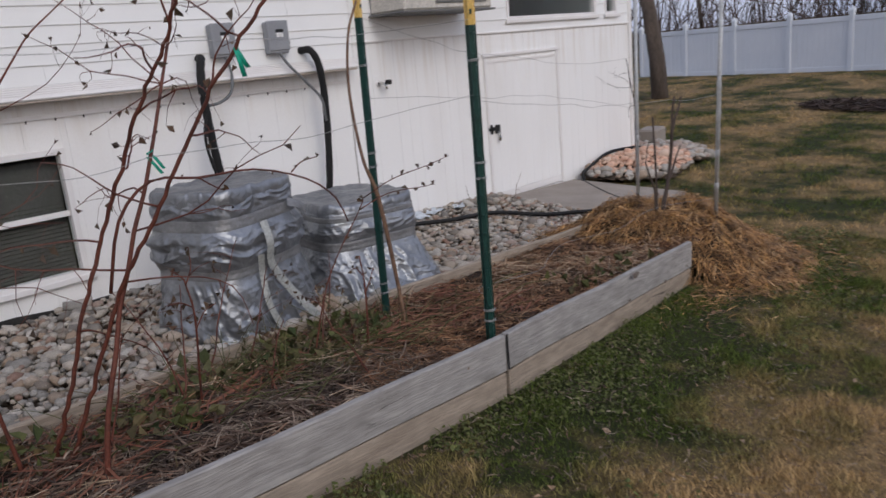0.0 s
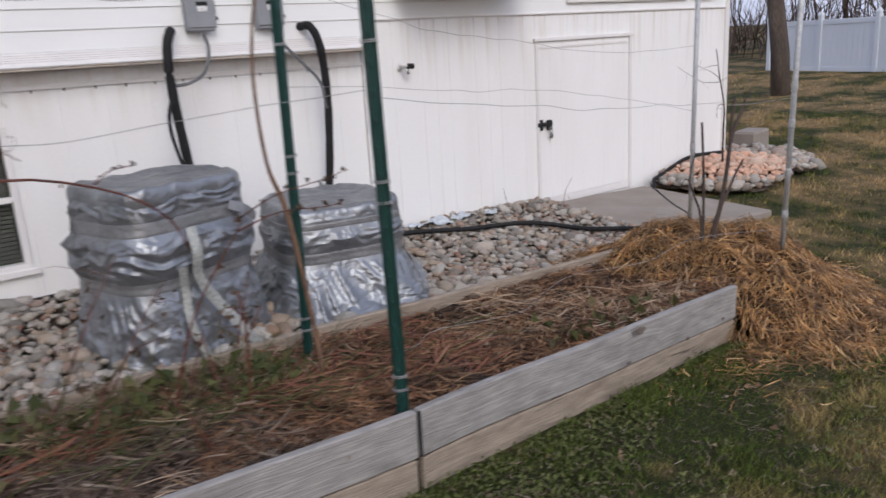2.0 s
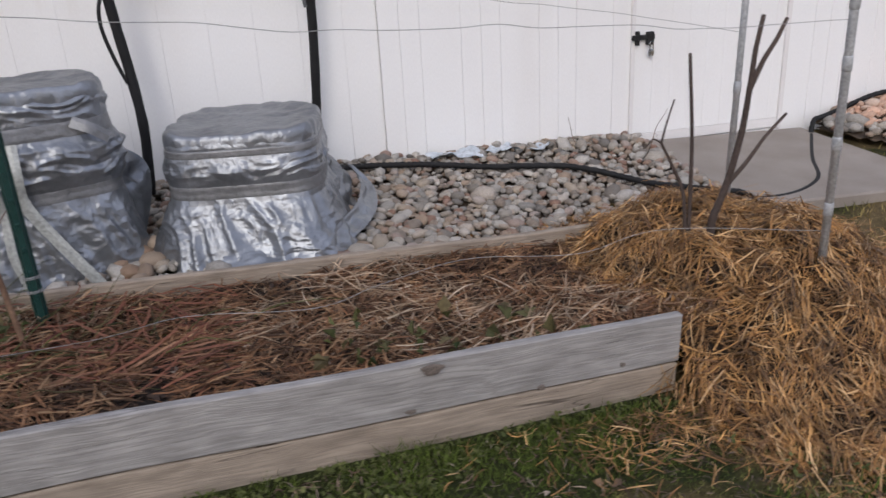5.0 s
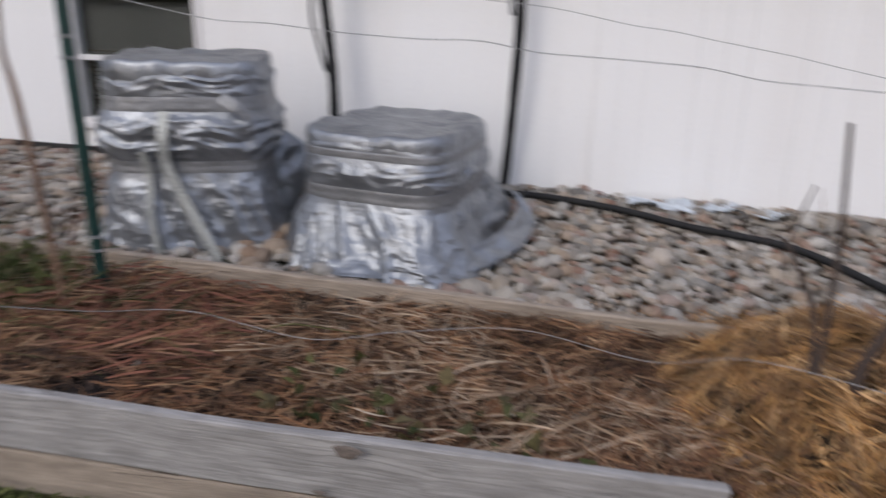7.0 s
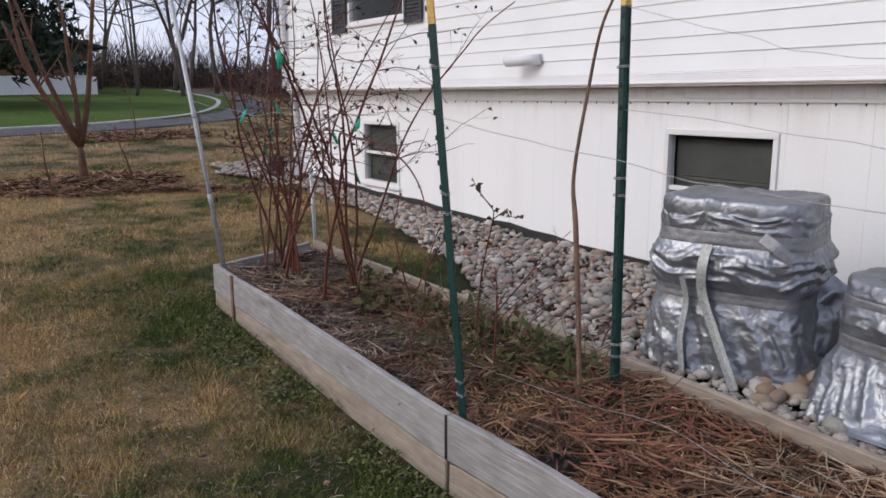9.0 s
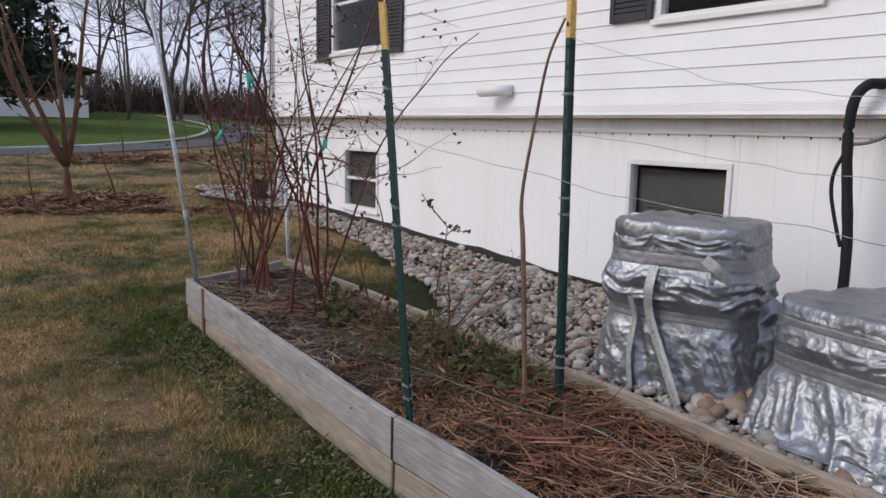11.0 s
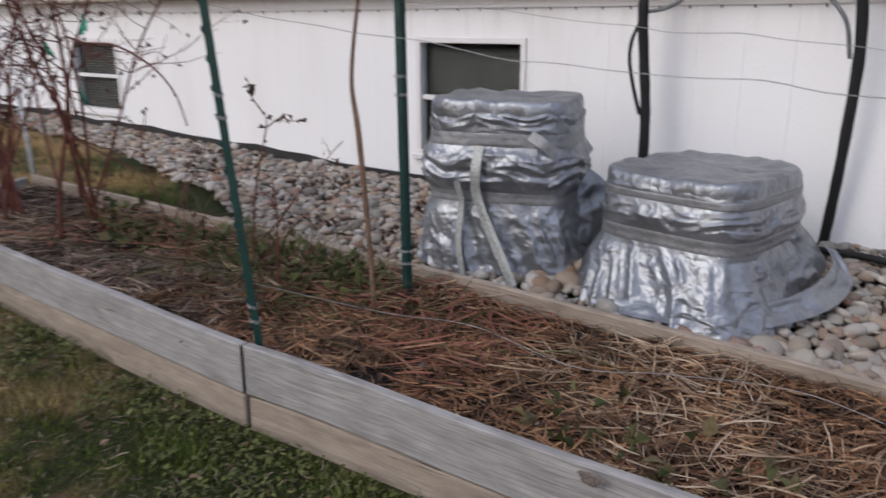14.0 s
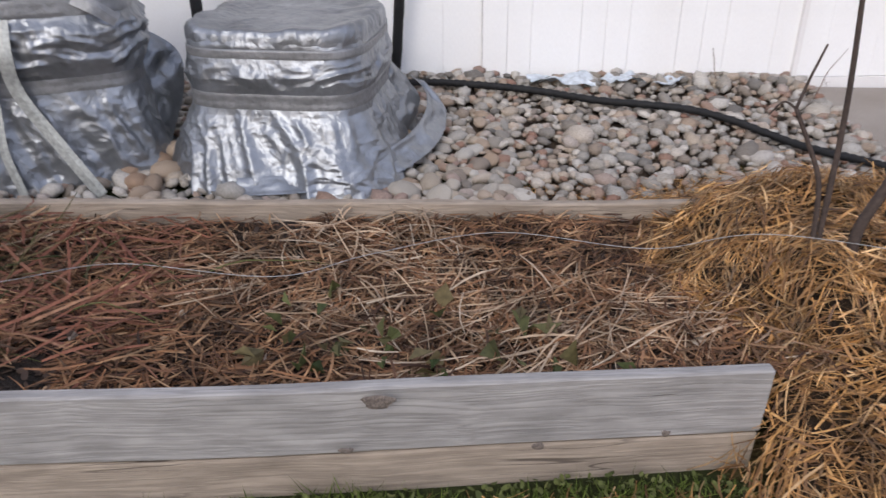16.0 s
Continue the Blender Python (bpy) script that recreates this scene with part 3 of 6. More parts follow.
def straw_top(x, y):
    r2 = ((x - 3.08) / 0.86) ** 2 + ((y - 0.65) / np.where(y < 0.65, 0.8, 0.92)) ** 2
    lip = 0.34 * np.exp(-(((x - 2.68) / 0.27) ** 2 + ((y - 0.22) / 0.25) ** 2) ** 1.4)
    cut = 0.3 * np.clip((2.5 - x) / 0.2, 0, 1) * np.clip((0.13 - y) / 0.1, 0, 1)
    return ground_z(x, y) - 0.03 - cut + np.maximum(lip, 0.5 * np.exp(-r2 ** 1.35)) + 0.05 * np.exp(-r2) * (0.8 * ripple(x, y, 8, 5) + 0.7 * ripple(x, y, 21, 6))


def gravel_edge(x):
    """How near to the bed the stones reach."""
    return np.interp(x, [-11, -8.3, -5.0, -3.2, -2.0, -1.2, 4.3], [2.2, 2.75, 2.45, 2.05, 1.55, 1.28, 1.28])


def in_gravel(x, y):
    main = between(x, -10.4, 4.02) & (y > gravel_edge(x)) & (y < 3.37)
    main &= ~((x > 2.75) & (y < 1.45 + 0.55 * (x - 2.75)))
    left = between(x, -11.2, -9.2) & between(y, 2.5, 4.2)
    r2 = ((x - 6.72) / 0.98) ** 2 + ((y - 3.08) / 0.72) ** 2 + 0.12 * ripple(x, y, 5, 33)
    right = (r2 < 1) & (x > 5.62) & (y < 3.32)
    corner = ((x - 7.7) / 0.9) ** 2 + ((y - 3.3) / 0.8) ** 2 < 1
    return main | left | right | (corner & (x > 7.4))


def gravel_top(x, y):
    r2 = ((x - 6.72) / 0.78) ** 2 + ((y - 3.1) / 0.58) ** 2
    heap = 0.03 * np.exp(-((x - 3.5) / 0.5) ** 2 - ((y - 3.25) / 0.25) ** 2)
    return ground_z(x, y) + 0.035 + 0.02 * ripple(x, y, 5, 8) + heap + 0.05 * np.clip((y - 2.3) / 0.8, 0, 1) * np.clip((x + 3) / 3, 0, 1) + 0.17 * np.exp(-r2 ** 1.5)


def in_pad(x, y):
    return between(x, 4.02, 5.6) & between(y, 1.72, 3.32)


# ---- raised bed ----
bed = thing("raised_bed", "long raised garden bed of weathered grey timber boards", "raised bed", pose(0, 0, 0))


def board(name, p0, p1, top0, top1, low, mat, label, thick=0.04):
    """A plank standing on edge from p0 to p1, its outer face on that line, slightly warped."""
    length = math.hypot(p1[0] - p0[0], p1[1] - p0[1])
    bm = block(0, length, 0, thick, -low, 0, 0.006)
    bmesh.ops.subdivide_edges(bm, edges=[e for e in bm.edges if abs(e.verts[0].co.x - e.verts[1].co.x) > 0.5 * length], cuts=12)
    for v in bm.verts:
        v.co.y += 0.006 * math.sin(3.1 * v.co.x + p0[0] * 5)
        v.co.z += 0.004 * math.sin(4.7 * v.co.x + p0[0] * 3)
    a = math.atan2(p1[1] - p0[1], p1[0] - p0[0])
    tilt = math.atan2(top1 - top0, length)
    return part(name, bm, mat, bed, label, m=pose(p0[0], p0[1], top0) @ pose(0, 0, 0, 0, 0, math.degrees(a)) @ pose(0, 0, 0, 0, -math.degrees(tilt), 0))


TH = 0.205
for x0, x1 in ((-3.1, 0.017), (0.023, 2.48)):
    a, b = (x0, float(near_y(x0))), (x1, float(near_y(x1)))
    z0, z1 = float(rim_z(x0)), float(rim_z(x1))
    board("board", a, b, z0, z1, TH, "timber_grey", "weathered grey top board")
    board("board", (a[0] + 0.01, a[1] + 0.004), (b[0] - 0.01, b[1] + 0.004), z0 - TH - 0.008, z1 - TH - 0.008, 0.2, "timber_tan", "damp tan lower board")
for x0, x1 in ((-3.5, -0.4), (-0.394, 2.75)):
    a, b = (x0, float(far_y(x0)) - 0.04), (x1, float(far_y(x1)) - 0.04)
    z0, z1 = float(rim_z(x0)), float(rim_z(x1))
    board("board", a, b, z0, z1, TH, "timber_tan", "tan top board")
    board("board", (a[0], a[1] + 0.004), (b[0], b[1] + 0.004), z0 - TH - 0.004, z1 - TH - 0.004, 0.2, "timber_tan", "damp tan lower board")
board("board", (-3.095, 0.02), (-3.47, 0.93), 0.415, 0.425, TH, "timber_grey", "weathered end board")
board("board", (2.36, 0.145), (2.5, 1.2), 0.06, 0.06, TH, "timber_grey", "weathered end board")
def knot(x, z, wide, tall, y=None):
    """A dark oval knot, a hair proud of the near boards or of a face at y."""
    k = 18
    ang = np.linspace(0, 2 * math.pi, k, endpoint=False)
    r = 1 + 0.12 * np.sin(3 * ang + x * 9) + 0.08 * np.sin(5 * ang + x * 31)
    v, f = [], []
    for s, y in ((1.0, 0.002), (0.8, -0.0012), (0.45, -0.0018)):
        v += [(wide * s * q * math.cos(c), y, tall * s * q * math.sin(c)) for c, q in zip(ang, r)]
    for j in (0, 1):
        f += [(j * k + i, j * k + (i + 1) % k, j * k + k + (i + 1) % k, j * k + k + i) for i in range(k)]
    f.append(tuple(range(2 * k, 3 * k)))
    part("knot", mesh_of("knot", v, f, True), "knot", bed, "dark knot in the board", m=pose(x, y if y is not None else float(near_y(x)) + 0.006 * math.sin(3.1 * (x + 3.1 if x < 0.02 else x - 0.023) + (-3.1 if x < 0.02 else 0.023) * 5), z))


for x, z, w, h in ((1.44, 0.268, 0.04, 0.022), (1.353, 0.118, 0.02, 0.009), (1.837, 0.112, 0.016, 0.012), (0.1, 0.275, 0.018, 0.03), (-0.03, 0.25, 0.026, 0.02), (-0.53, 0.3, 0.03, 0.022), (-1.22, 0.335, 0.024, 0.016), (2.16, 0.14, 0.012, 0.01), (0.62, 0.17, 0.014, 0.008)):
    knot(x, z, w, h)
knot(0.63, 0.285, 0.03, 0.018, float(far_y(0.63)) - 0.042 + 0.006 * math.sin(3.1 * 1.024 - 0.394 * 5))
part("stake", block(-0.022, 0.022, -0.014, 0, -0.26, 0.13, 0.003), "cane_brown", bed, "rusty brown stake against the boards", m=pose(-2.66, -0.002 + float(near_y(-2.66)), 0.292))
part("joint_strip", block(-0.007, 0.007, -0.004, 0.0, -0.2, 0.002, 0.002), "black", bed, "dark strip over the board joint", m=pose(0.02, -0.051, 0.336))


def bed_z(x, y):
    return rim_z(x) - 0.085 + 0.022 * ripple(x, y, 5, 11) + 0.012 * ripple(x, y, 14, 12)


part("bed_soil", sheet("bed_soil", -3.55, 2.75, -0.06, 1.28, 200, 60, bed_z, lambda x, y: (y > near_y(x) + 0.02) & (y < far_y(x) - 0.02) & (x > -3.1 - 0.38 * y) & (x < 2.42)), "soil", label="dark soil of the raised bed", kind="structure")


def scatter(n, seed, x0, x1, y0, y1, ok):
    r = np.random.RandomState(seed)
    x, y = r.uniform(x0, x1, n * 3), r.uniform(y0, y1, n * 3)
    k = ok(x, y)
    return x[k][:n], y[k][:n], r


def mulch_layer(name, n, seed, mat, label, lengths, widths, lift, region, spin=1.2, steep=0.14, heading=0.0):
    x, y, r = scatter(n, seed, -3.42, 2.7, -0.02, 1.24, lambda x, y: (y > near_y(x) + 0.05) & (y < far_y(x) - 0.06) & region(x, y))
    k = len(x)
    drift = heading + 1.1 * ripple(x, y, 2.5, seed + 50)
    z = bed_z(x, y) + np.abs(r.normal(0, 1, k)) * lift + 0.004
    me = strands(name, np.stack([x, y, z], -1), drift + r.normal(0, spin, k), r.normal(0, steep, k), r.uniform(*lengths, k), r.uniform(*widths, k), 0.06, seed)
    c = np.empty(len(me.vertices) * 3)
    me.vertices.foreach_get("co", c)
    c = c.reshape(-1, 3)
    c[:, 1] = np.clip(c[:, 1], near_y(c[:, 0]) + 0.046, far_y(c[:, 0]) - 0.05)
    me.vertices.foreach_set("co", c.ravel())
    me.update()
    tagged(part(name, me, mat, label=label, kind="stuff"), category="mulch")


mulch_layer("leaf_litter", 5000, 19, "litter", "dark crumbled leaf litter on the bed", (0.012, 0.04), (0.008, 0.02), 0.008, lambda x, y: x > -3.08 - 0.38 * y, 2.0, 0.3)
mulch_layer("straw_mulch", 13500, 21, "mulch", "brown dried straw mulch lying over the bed", (0.03, 0.16), (0.003, 0.0085), 0.018, lambda x, y: (x > -0.55 + 0.25 * ripple(x, y, 4, 61)) & (ripple(x, y, 9, 62) > -1.15), 0.9)
mulch_layer("straw_mulch", 9500, 23, "mulch_grey", "weathered grey-brown stalks and straw over the bed", (0.03, 0.2), (0.003, 0.009), 0.018, lambda x, y: (x < -0.3 + 0.25 * ripple(x, y, 4, 61)) & (x > -3.04 - 0.38 * y) & (ripple(x, y, 9, 63) > -1.0), 0.9)
mulch_layer("pale_straws", 1900, 24, "mulch_pale", "pale straws lying along the bed", (0.06, 0.3), (0.003, 0.007), 0.028, lambda x, y: (x > -3.1) & (ripple(x, y, 5, 64) > 0.1), 0.8, 0.08)
mulch_layer("dead_stalks", 1300, 22, "red_stalk", "reddish brown dead stalks lying on the mulch", (0.1, 0.45), (0.005, 0.012), 0.025, lambda x, y: between(x, -2.3, 0.75) & (y > 0.3 + 0.3 * ripple(x, y, 3, 65)), 0.7, 0.1, 0.2)

# ---- straw heap at the bed's end ----
heap = thing("straw_heap", "golden straw heaped over the end of the bed", "straw", pose(3.05, 0.6, float(ground_z(3.05, 0.6))), kind="stuff")
back = heap.matrix_basis.inverted()
# dark sheet below the strands, standing in for shade deep in the straw
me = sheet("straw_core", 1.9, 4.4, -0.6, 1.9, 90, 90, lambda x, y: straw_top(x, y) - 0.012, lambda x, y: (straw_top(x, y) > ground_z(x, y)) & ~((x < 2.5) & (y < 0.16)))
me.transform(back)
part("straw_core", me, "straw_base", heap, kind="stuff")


def straw_layer(n, seed, lo, hi, loose):
    x, y, r = scatter(n, seed, 1.75, 4.6, -0.85, 2.0, lambda x, y: (straw_top(x, y) > np.maximum(ground_z(x, y) + lo, np.where((x < 2.46) & (y > near_y(x) - 0.015) & (y < far_y(x)), bed_z(x, y) - 0.02, -9))) & (straw_top(x, y) < ground_z(x, y) + hi))
    k = len(x)
    e = 0.03
    sx = (straw_top(x + e, y) - straw_top(x - e, y)) / (2 * e)
    sy = (straw_top(x, y + e) - straw_top(x, y - e)) / (2 * e)
    yaw = 3.0 * ripple(x, y, 9, seed + 4) + r.normal(0, 0.65, k)
    slope = np.clip(np.arctan(sx * np.cos(yaw) + sy * np.sin(yaw)), -1.1, 1.1)
    z = np.maximum(straw_top(x, y), ground_z(x, y) + 0.012) + np.abs(r.normal(0, 1, k)) * loose
    me = strands("straw_strands", np.stack([x, y, z], -1), yaw, slope + r.normal(0, 0.2, k), 0.03 + 0.16 * r.rand(k) ** 1.6, 0.0022 + 0.0065 * r.rand(k) ** 2, 0.07, seed)
    me.transform(back)
    part("straw_strands", me, "straw", heap, kind="stuff")


straw_layer(27000, 31, 0.0, 9, 0.024)
straw_layer(2200, 32, -0.028, 0.02, 0.01)
rs = np.random.RandomState(36)
sx_, sy_ = 2.75 - np.abs(rs.normal(0, 0.45, 900)), 0.0 - np.abs(rs.normal(0, 0.2, 900))
sy_ = np.where(sy_ > near_y(sx_) - 0.03, near_y(sx_) - 0.05, sy_)
me = strands("loose_straw", np.stack([sx_, sy_, ground_z(sx_, sy_) + rs.uniform(0.015, 0.05, 900)], -1), rs.uniform(0, 6.28, 900), rs.normal(0, 0.15, 900), rs.uniform(0.04, 0.13, 900), rs.uniform(0.002, 0.006, 900), 0.15, 37)
c = np.empty(len(me.vertices) * 3)
me.vertices.foreach_get("co", c)
c = c.reshape(-1, 3)
c[:, 1] = np.where(c[:, 0] < 2.46, np.minimum(c[:, 1], near_y(c[:, 0]) - 0.012), c[:, 1])
me.vertices.foreach_set("co", c.ravel())
me.transform(back)
part("loose_straw", me, "straw", heap, kind="stuff")

# ---- gravel ----
gravel = thing("gravel_strip", "bed of rounded river stones along the house foundation", "gravel", pose(0, 2.4, 0), kind="structure")
gback = gravel.matrix_basis.inverted()
me = sheet("gravel_dirt", -11.4, 8.8, 1.2, 4.4, 300, 70, lambda x, y: gravel_top(x, y) - 0.03, lambda x, y: (in_gravel(x, y) & ((x > -2.2) | (y > gravel_edge(x) + 0.2))) | (between(x, -1.25, 2.9) & between(y, 1.2, 1.6)))
me.transform(gback)
part("gravel_dirt", me, "gravel_dirt", gravel, "dirt under the stones", kind="structure")


def pebble(seed, sub=2):
    bm = bmesh.new()
    bmesh.ops.create_icosphere(bm, subdivisions=sub, radius=1)
    r = random.Random(seed)
    o = Vector((r.uniform(0, 9), r.uniform(0, 9), r.uniform(0, 9)))
    for v in bm.verts:
        v.co *= 1 + 0.22 * noise.noise(v.co * 0.9 + o) + 0.06 * noise.noise(v.co * 2.2 + o)
    me = bpy.data.meshes.new("stone")
    bm.to_mesh(me)
    bm.free()
    me.polygons.foreach_set("use_smooth", [True] * len(me.polygons))
    return me


PEBBLES = [pebble(s, 1 if s < 6 else 2) for s in range(9)]
for q in PEBBLES:
    q.materials.append(M["stone_one"])


def lay_stones(gap, seed, region, size):
    r = np.random.RandomState(seed)
    x, y = np.meshgrid(np.arange(-11.4, 8.8, gap), np.arange(1.2, 4.4, gap * 0.87), indexing="ij")
    x = x + (np.arange(x.shape[1]) % 2)[None] * gap / 2
    x, y = x.ravel(), y.ravel()
    x, y = x + r.uniform(-0.42, 0.42, len(x)) * gap, y + r.uniform(-0.42, 0.42, len(y)) * gap
    k = in_gravel(x, y) & region(x, y)
    x, y = x[k], y[k]
    n = len(x)
    s = size * np.exp(r.normal(0, 0.34, n))
    dims = np.stack([s * r.uniform(0.95, 1.45, n), s * r.uniform(0.8, 1.1, n), s * r.uniform(0.5, 0.78, n)], -1)
    rot = np.stack([r.normal(0, 0.3, n), r.normal(0, 0.3, n), r.uniform(0, 6.28, n)], -1)
    z = gravel_top(x, y) + r.uniform(-0.012, 0.022, n) + dims[:, 2] * 0.25
    return np.stack([x, y, z], -1), dims, rot


def joined_stones(name, rows, mat, kinds):
    base = []
    for q in kinds:
        c = np.empty(len(q.vertices) * 3)
        q.vertices.foreach_get("co", c)
        base.append((c.reshape(-1, 3), np.array([p.vertices[:] for p in q.polygons])))
    vs, fs, n = [], [], 0
    for i, (p, d, e) in enumerate(zip(*rows)):
        c, f = base[i % len(base)]
        R = np.array(Euler(e).to_matrix())
        vs.append((c * d) @ R.T + p)
        fs.append(f + n)
        n += len(c)
    me = mesh_of(name, np.concatenate(vs), np.concatenate(fs).tolist(), True)
    me.transform(gback)
    return part(name, me, mat, gravel, kind="stuff")


far_rows = lay_stones(0.054, 41, lambda x, y: (x < -2.2) & (ripple(x, y, 3, 71) - 9 * (gravel_edge(x) + 0.25 - y) > -1.2), 0.028)
joined_stones("stones", far_rows, "stone", PEBBLES[:6])
near_rows = lay_stones(0.054, 42, lambda x, y: between(x, -2.2, 4.1), 0.0295)
pick = between(near_rows[0][:, 0], 1.45, 2.75) & between(near_rows[0][:, 1], 1.3, 2.6)
chosen = np.flatnonzero(pick)[:300]
rest = np.setdiff1d(np.arange(len(near_rows[0])), chosen)
joined_stones("stones", tuple(a[rest] for a in near_rows), "stone", PEBBLES[:6])
joined_stones("stones", lay_stones(0.07, 43, lambda x, y: (x > 5.4) & (((x - 6.9) / 0.95) ** 2 + ((y - 3.1) / 0.62) ** 2 > 1), 0.045), "stone", PEBBLES[:6])
joined_stones("peach_stones", lay_stones(0.06, 44, lambda x, y: (x > 5.4) & (((x - 6.9) / 1.0) ** 2 + ((y - 3.1) / 0.66) ** 2 <= 1), 0.036), "peach_stone", PEBBLES[:6])

# ---- concrete pad ----
pad = block(-0.79, 0.79, -0.8, 0.8, -0.12, 0, 0.012)
part("concrete_pad", pad, "concrete", label="worn concrete pad before the low door", kind="structure", m=pose(4.81, 2.52, 0.0, 2.6, 2.0, 0))


# ---- house ----
WY, SY, LY = 3.39, 3.37, 3.25
house = thing("wall_house", "white house wall of lap siding over a vertical panel skirting", "wall", pose(0, WY, 0), kind="structure")
hb = house.matrix_basis.inverted()
OPEN_SKIRT = [(-7.05, -6.09, 0.478, 1.322), (-1.79, -0.755, 0.42, 1.383)]
OPEN_LAP = [(-7.14, -5.68, 2.58, 3.9), (-1.45, -0.1, 2.48, 3.9)]
OPEN_SHED = [(4.45, 6.34, 2.09, 3.3), (6.56, 6.86, 2.09, 3.3)]


def pieces(x0, x1, z0, z1, openings):
    """What is left of a rectangle after the openings, as rectangles."""
    out = [(x0, x1, z0, z1)]
    for a, b, c, d in openings:
        nxt = []
        for p, q, r, s in out:
            if b <= p or a >= q or d <= r or c >= s:
                nxt.append((p, q, r, s))
                continue
            if a > p:
                nxt.append((p, a, r, s))
            if b < q:
                nxt.append((b, q, r, s))
            m0, m1 = max(p, a), min(q, b)
            if c > r:
                nxt.append((m0, m1, r, c))
            if d < s:
                nxt.append((m0, m1, d, s))
        out = nxt
    return [o for o in out if o[1] - o[0] > 0.004 and o[3] - o[2] > 0.004]


def wall_core(name, x0, x1, z0, z1, y, openings, parent, mat="white_wall", thick=0.12):
    bm = bmesh.new()
    for a, b, c, d in pieces(x0, x1, z0, z1, openings):
        box(bm, a, b, y, y + thick, c, d)
    bmesh.ops.transform(bm, matrix=parent.matrix_basis.inverted(), verts=bm.verts[:])
    return part(name, bm, mat, parent)


def lap_piece(x0, x1, z0, z1, y):
    """One course of siding: thick at its foot, with a rounded lip."""
    prof = [(0, z0), (-0.009, z0), (-0.012, z0 + 0.005), (-0.0105, z0 + 0.018), (-0.003, z1), (0, z1)]
    bm = bmesh.new()
    rows = [[bm.verts.new((x, y + d, z)) for d, z in prof] for x in (x0, x1)]
    k = len(prof)
    for i in range(k):
        bm.faces.new((rows[0][i], rows[0][(i + 1) % k], rows[1][(i + 1) % k], rows[1][i]))
    bm.faces.new(rows[0][::-1])
    bm.faces.new(rows[1])
    bmesh.ops.recalc_face_normals(bm, faces=bm.faces[:])
    return bm


wall_core("wall_core", -9.25, 1.98, -0.1, 1.738, WY + 0.012, OPEN_SKIRT, house)
wall_core("upper_core", -9.25, 1.98, 1.738, 4.7, LY + 0.002, OPEN_LAP, house)
x = -9.25
while x < 1.97:
    b = min(x + 0.305, 1.975)
    for p in pieces(x + 0.0004, b - 0.0004, -0.1, 1.719, OPEN_SKIRT):
        bm = block(p[0], p[1], WY, WY + 0.012, p[2], p[3], 0.0018)
        bmesh.ops.transform(bm, matrix=hb, verts=bm.verts[:])
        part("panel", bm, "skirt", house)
    x += 0.305
z = 1.833
while z < 4.6:
    ends = [-9.25] + [-9.25 + s + 3.66 * i for i in range(4) for s in [(1.1, 2.6, 0.5, 3.2, 1.9)[round((z - 1.833) / 0.1325) % 5]] if s + 3.66 * i < 10.6] + [1.96]
    for e0, e1 in zip(ends, ends[1:]):
        for p in pieces(e0, e1 - 0.0015, z, z + 0.1325, OPEN_LAP):
            if p[3] - p[2] > 0.02 and p[1] - p[0] > 0.02:
                bm = lap_piece(p[0], p[1], p[2], p[3], LY)
                bmesh.ops.transform(bm, matrix=hb, verts=bm.verts[:])
                part("siding_board", bm, "vinyl", house)
    z += 0.1325
# flared starter band at the foot of the siding, and the trim under it
bm = bmesh.new()
prof = [(LY, 1.832), (LY - 0.02, 1.832), (LY - 0.025, 1.820), (LY - 0.021, 1.817), (LY - 0.03, 1.806), (LY - 0.026, 1.803), (LY - 0.037, 1.792), (LY - 0.033, 1.789), (LY - 0.045, 1.778), (LY - 0.041, 1.775), (LY - 0.054, 1.762), (LY - 0.062, 1.748), (LY - 0.055, 1.738), (LY + 0.0, 1.738)]
rows = [[bm.verts.new((x, y, z)) for y, z in prof] for x in (-9.28, 1.97)]
for i in range(len(prof)):
    j = (i + 1) % len(prof)
    bm.faces.new((rows[0][i], rows[0][j], rows[1][j], rows[1][i]))
bm.faces.new(rows[0][::-1])
bm.faces.new(rows[1])
bmesh.ops.recalc_face_normals(bm, faces=bm.faces[:])
bmesh.ops.transform(bm, matrix=hb, verts=bm.verts[:])
part("starter_band", bm, "trim", house, "flared white metal band")
# band_underside: its tan holds a stain plus the shadow gap painted in
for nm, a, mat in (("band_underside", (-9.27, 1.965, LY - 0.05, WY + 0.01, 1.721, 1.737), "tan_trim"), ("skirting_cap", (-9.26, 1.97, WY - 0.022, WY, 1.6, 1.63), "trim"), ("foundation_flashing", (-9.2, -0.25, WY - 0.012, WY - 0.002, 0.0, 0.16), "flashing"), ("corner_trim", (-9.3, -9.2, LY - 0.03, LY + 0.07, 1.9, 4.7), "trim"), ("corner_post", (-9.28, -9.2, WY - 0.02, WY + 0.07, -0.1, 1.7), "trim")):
    bm = block(*a, 0.003)
    if nm == "foundation_flashing":
        bmesh.ops.subdivide_edges(bm, edges=[e for e in bm.edges if abs(e.verts[0].co.x - e.verts[1].co.x) > 5], cuts=24)
        for v in bm.verts:
            v.co.z += float(ground_z(v.co.x, 3.39)) - 0.045 + 0.012 * math.sin(3 * v.co.x) + 0.01 * math.sin(7.7 * v.co.x)
    bmesh.ops.transform(bm, matrix=hb, verts=bm.verts[:])
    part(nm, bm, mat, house)
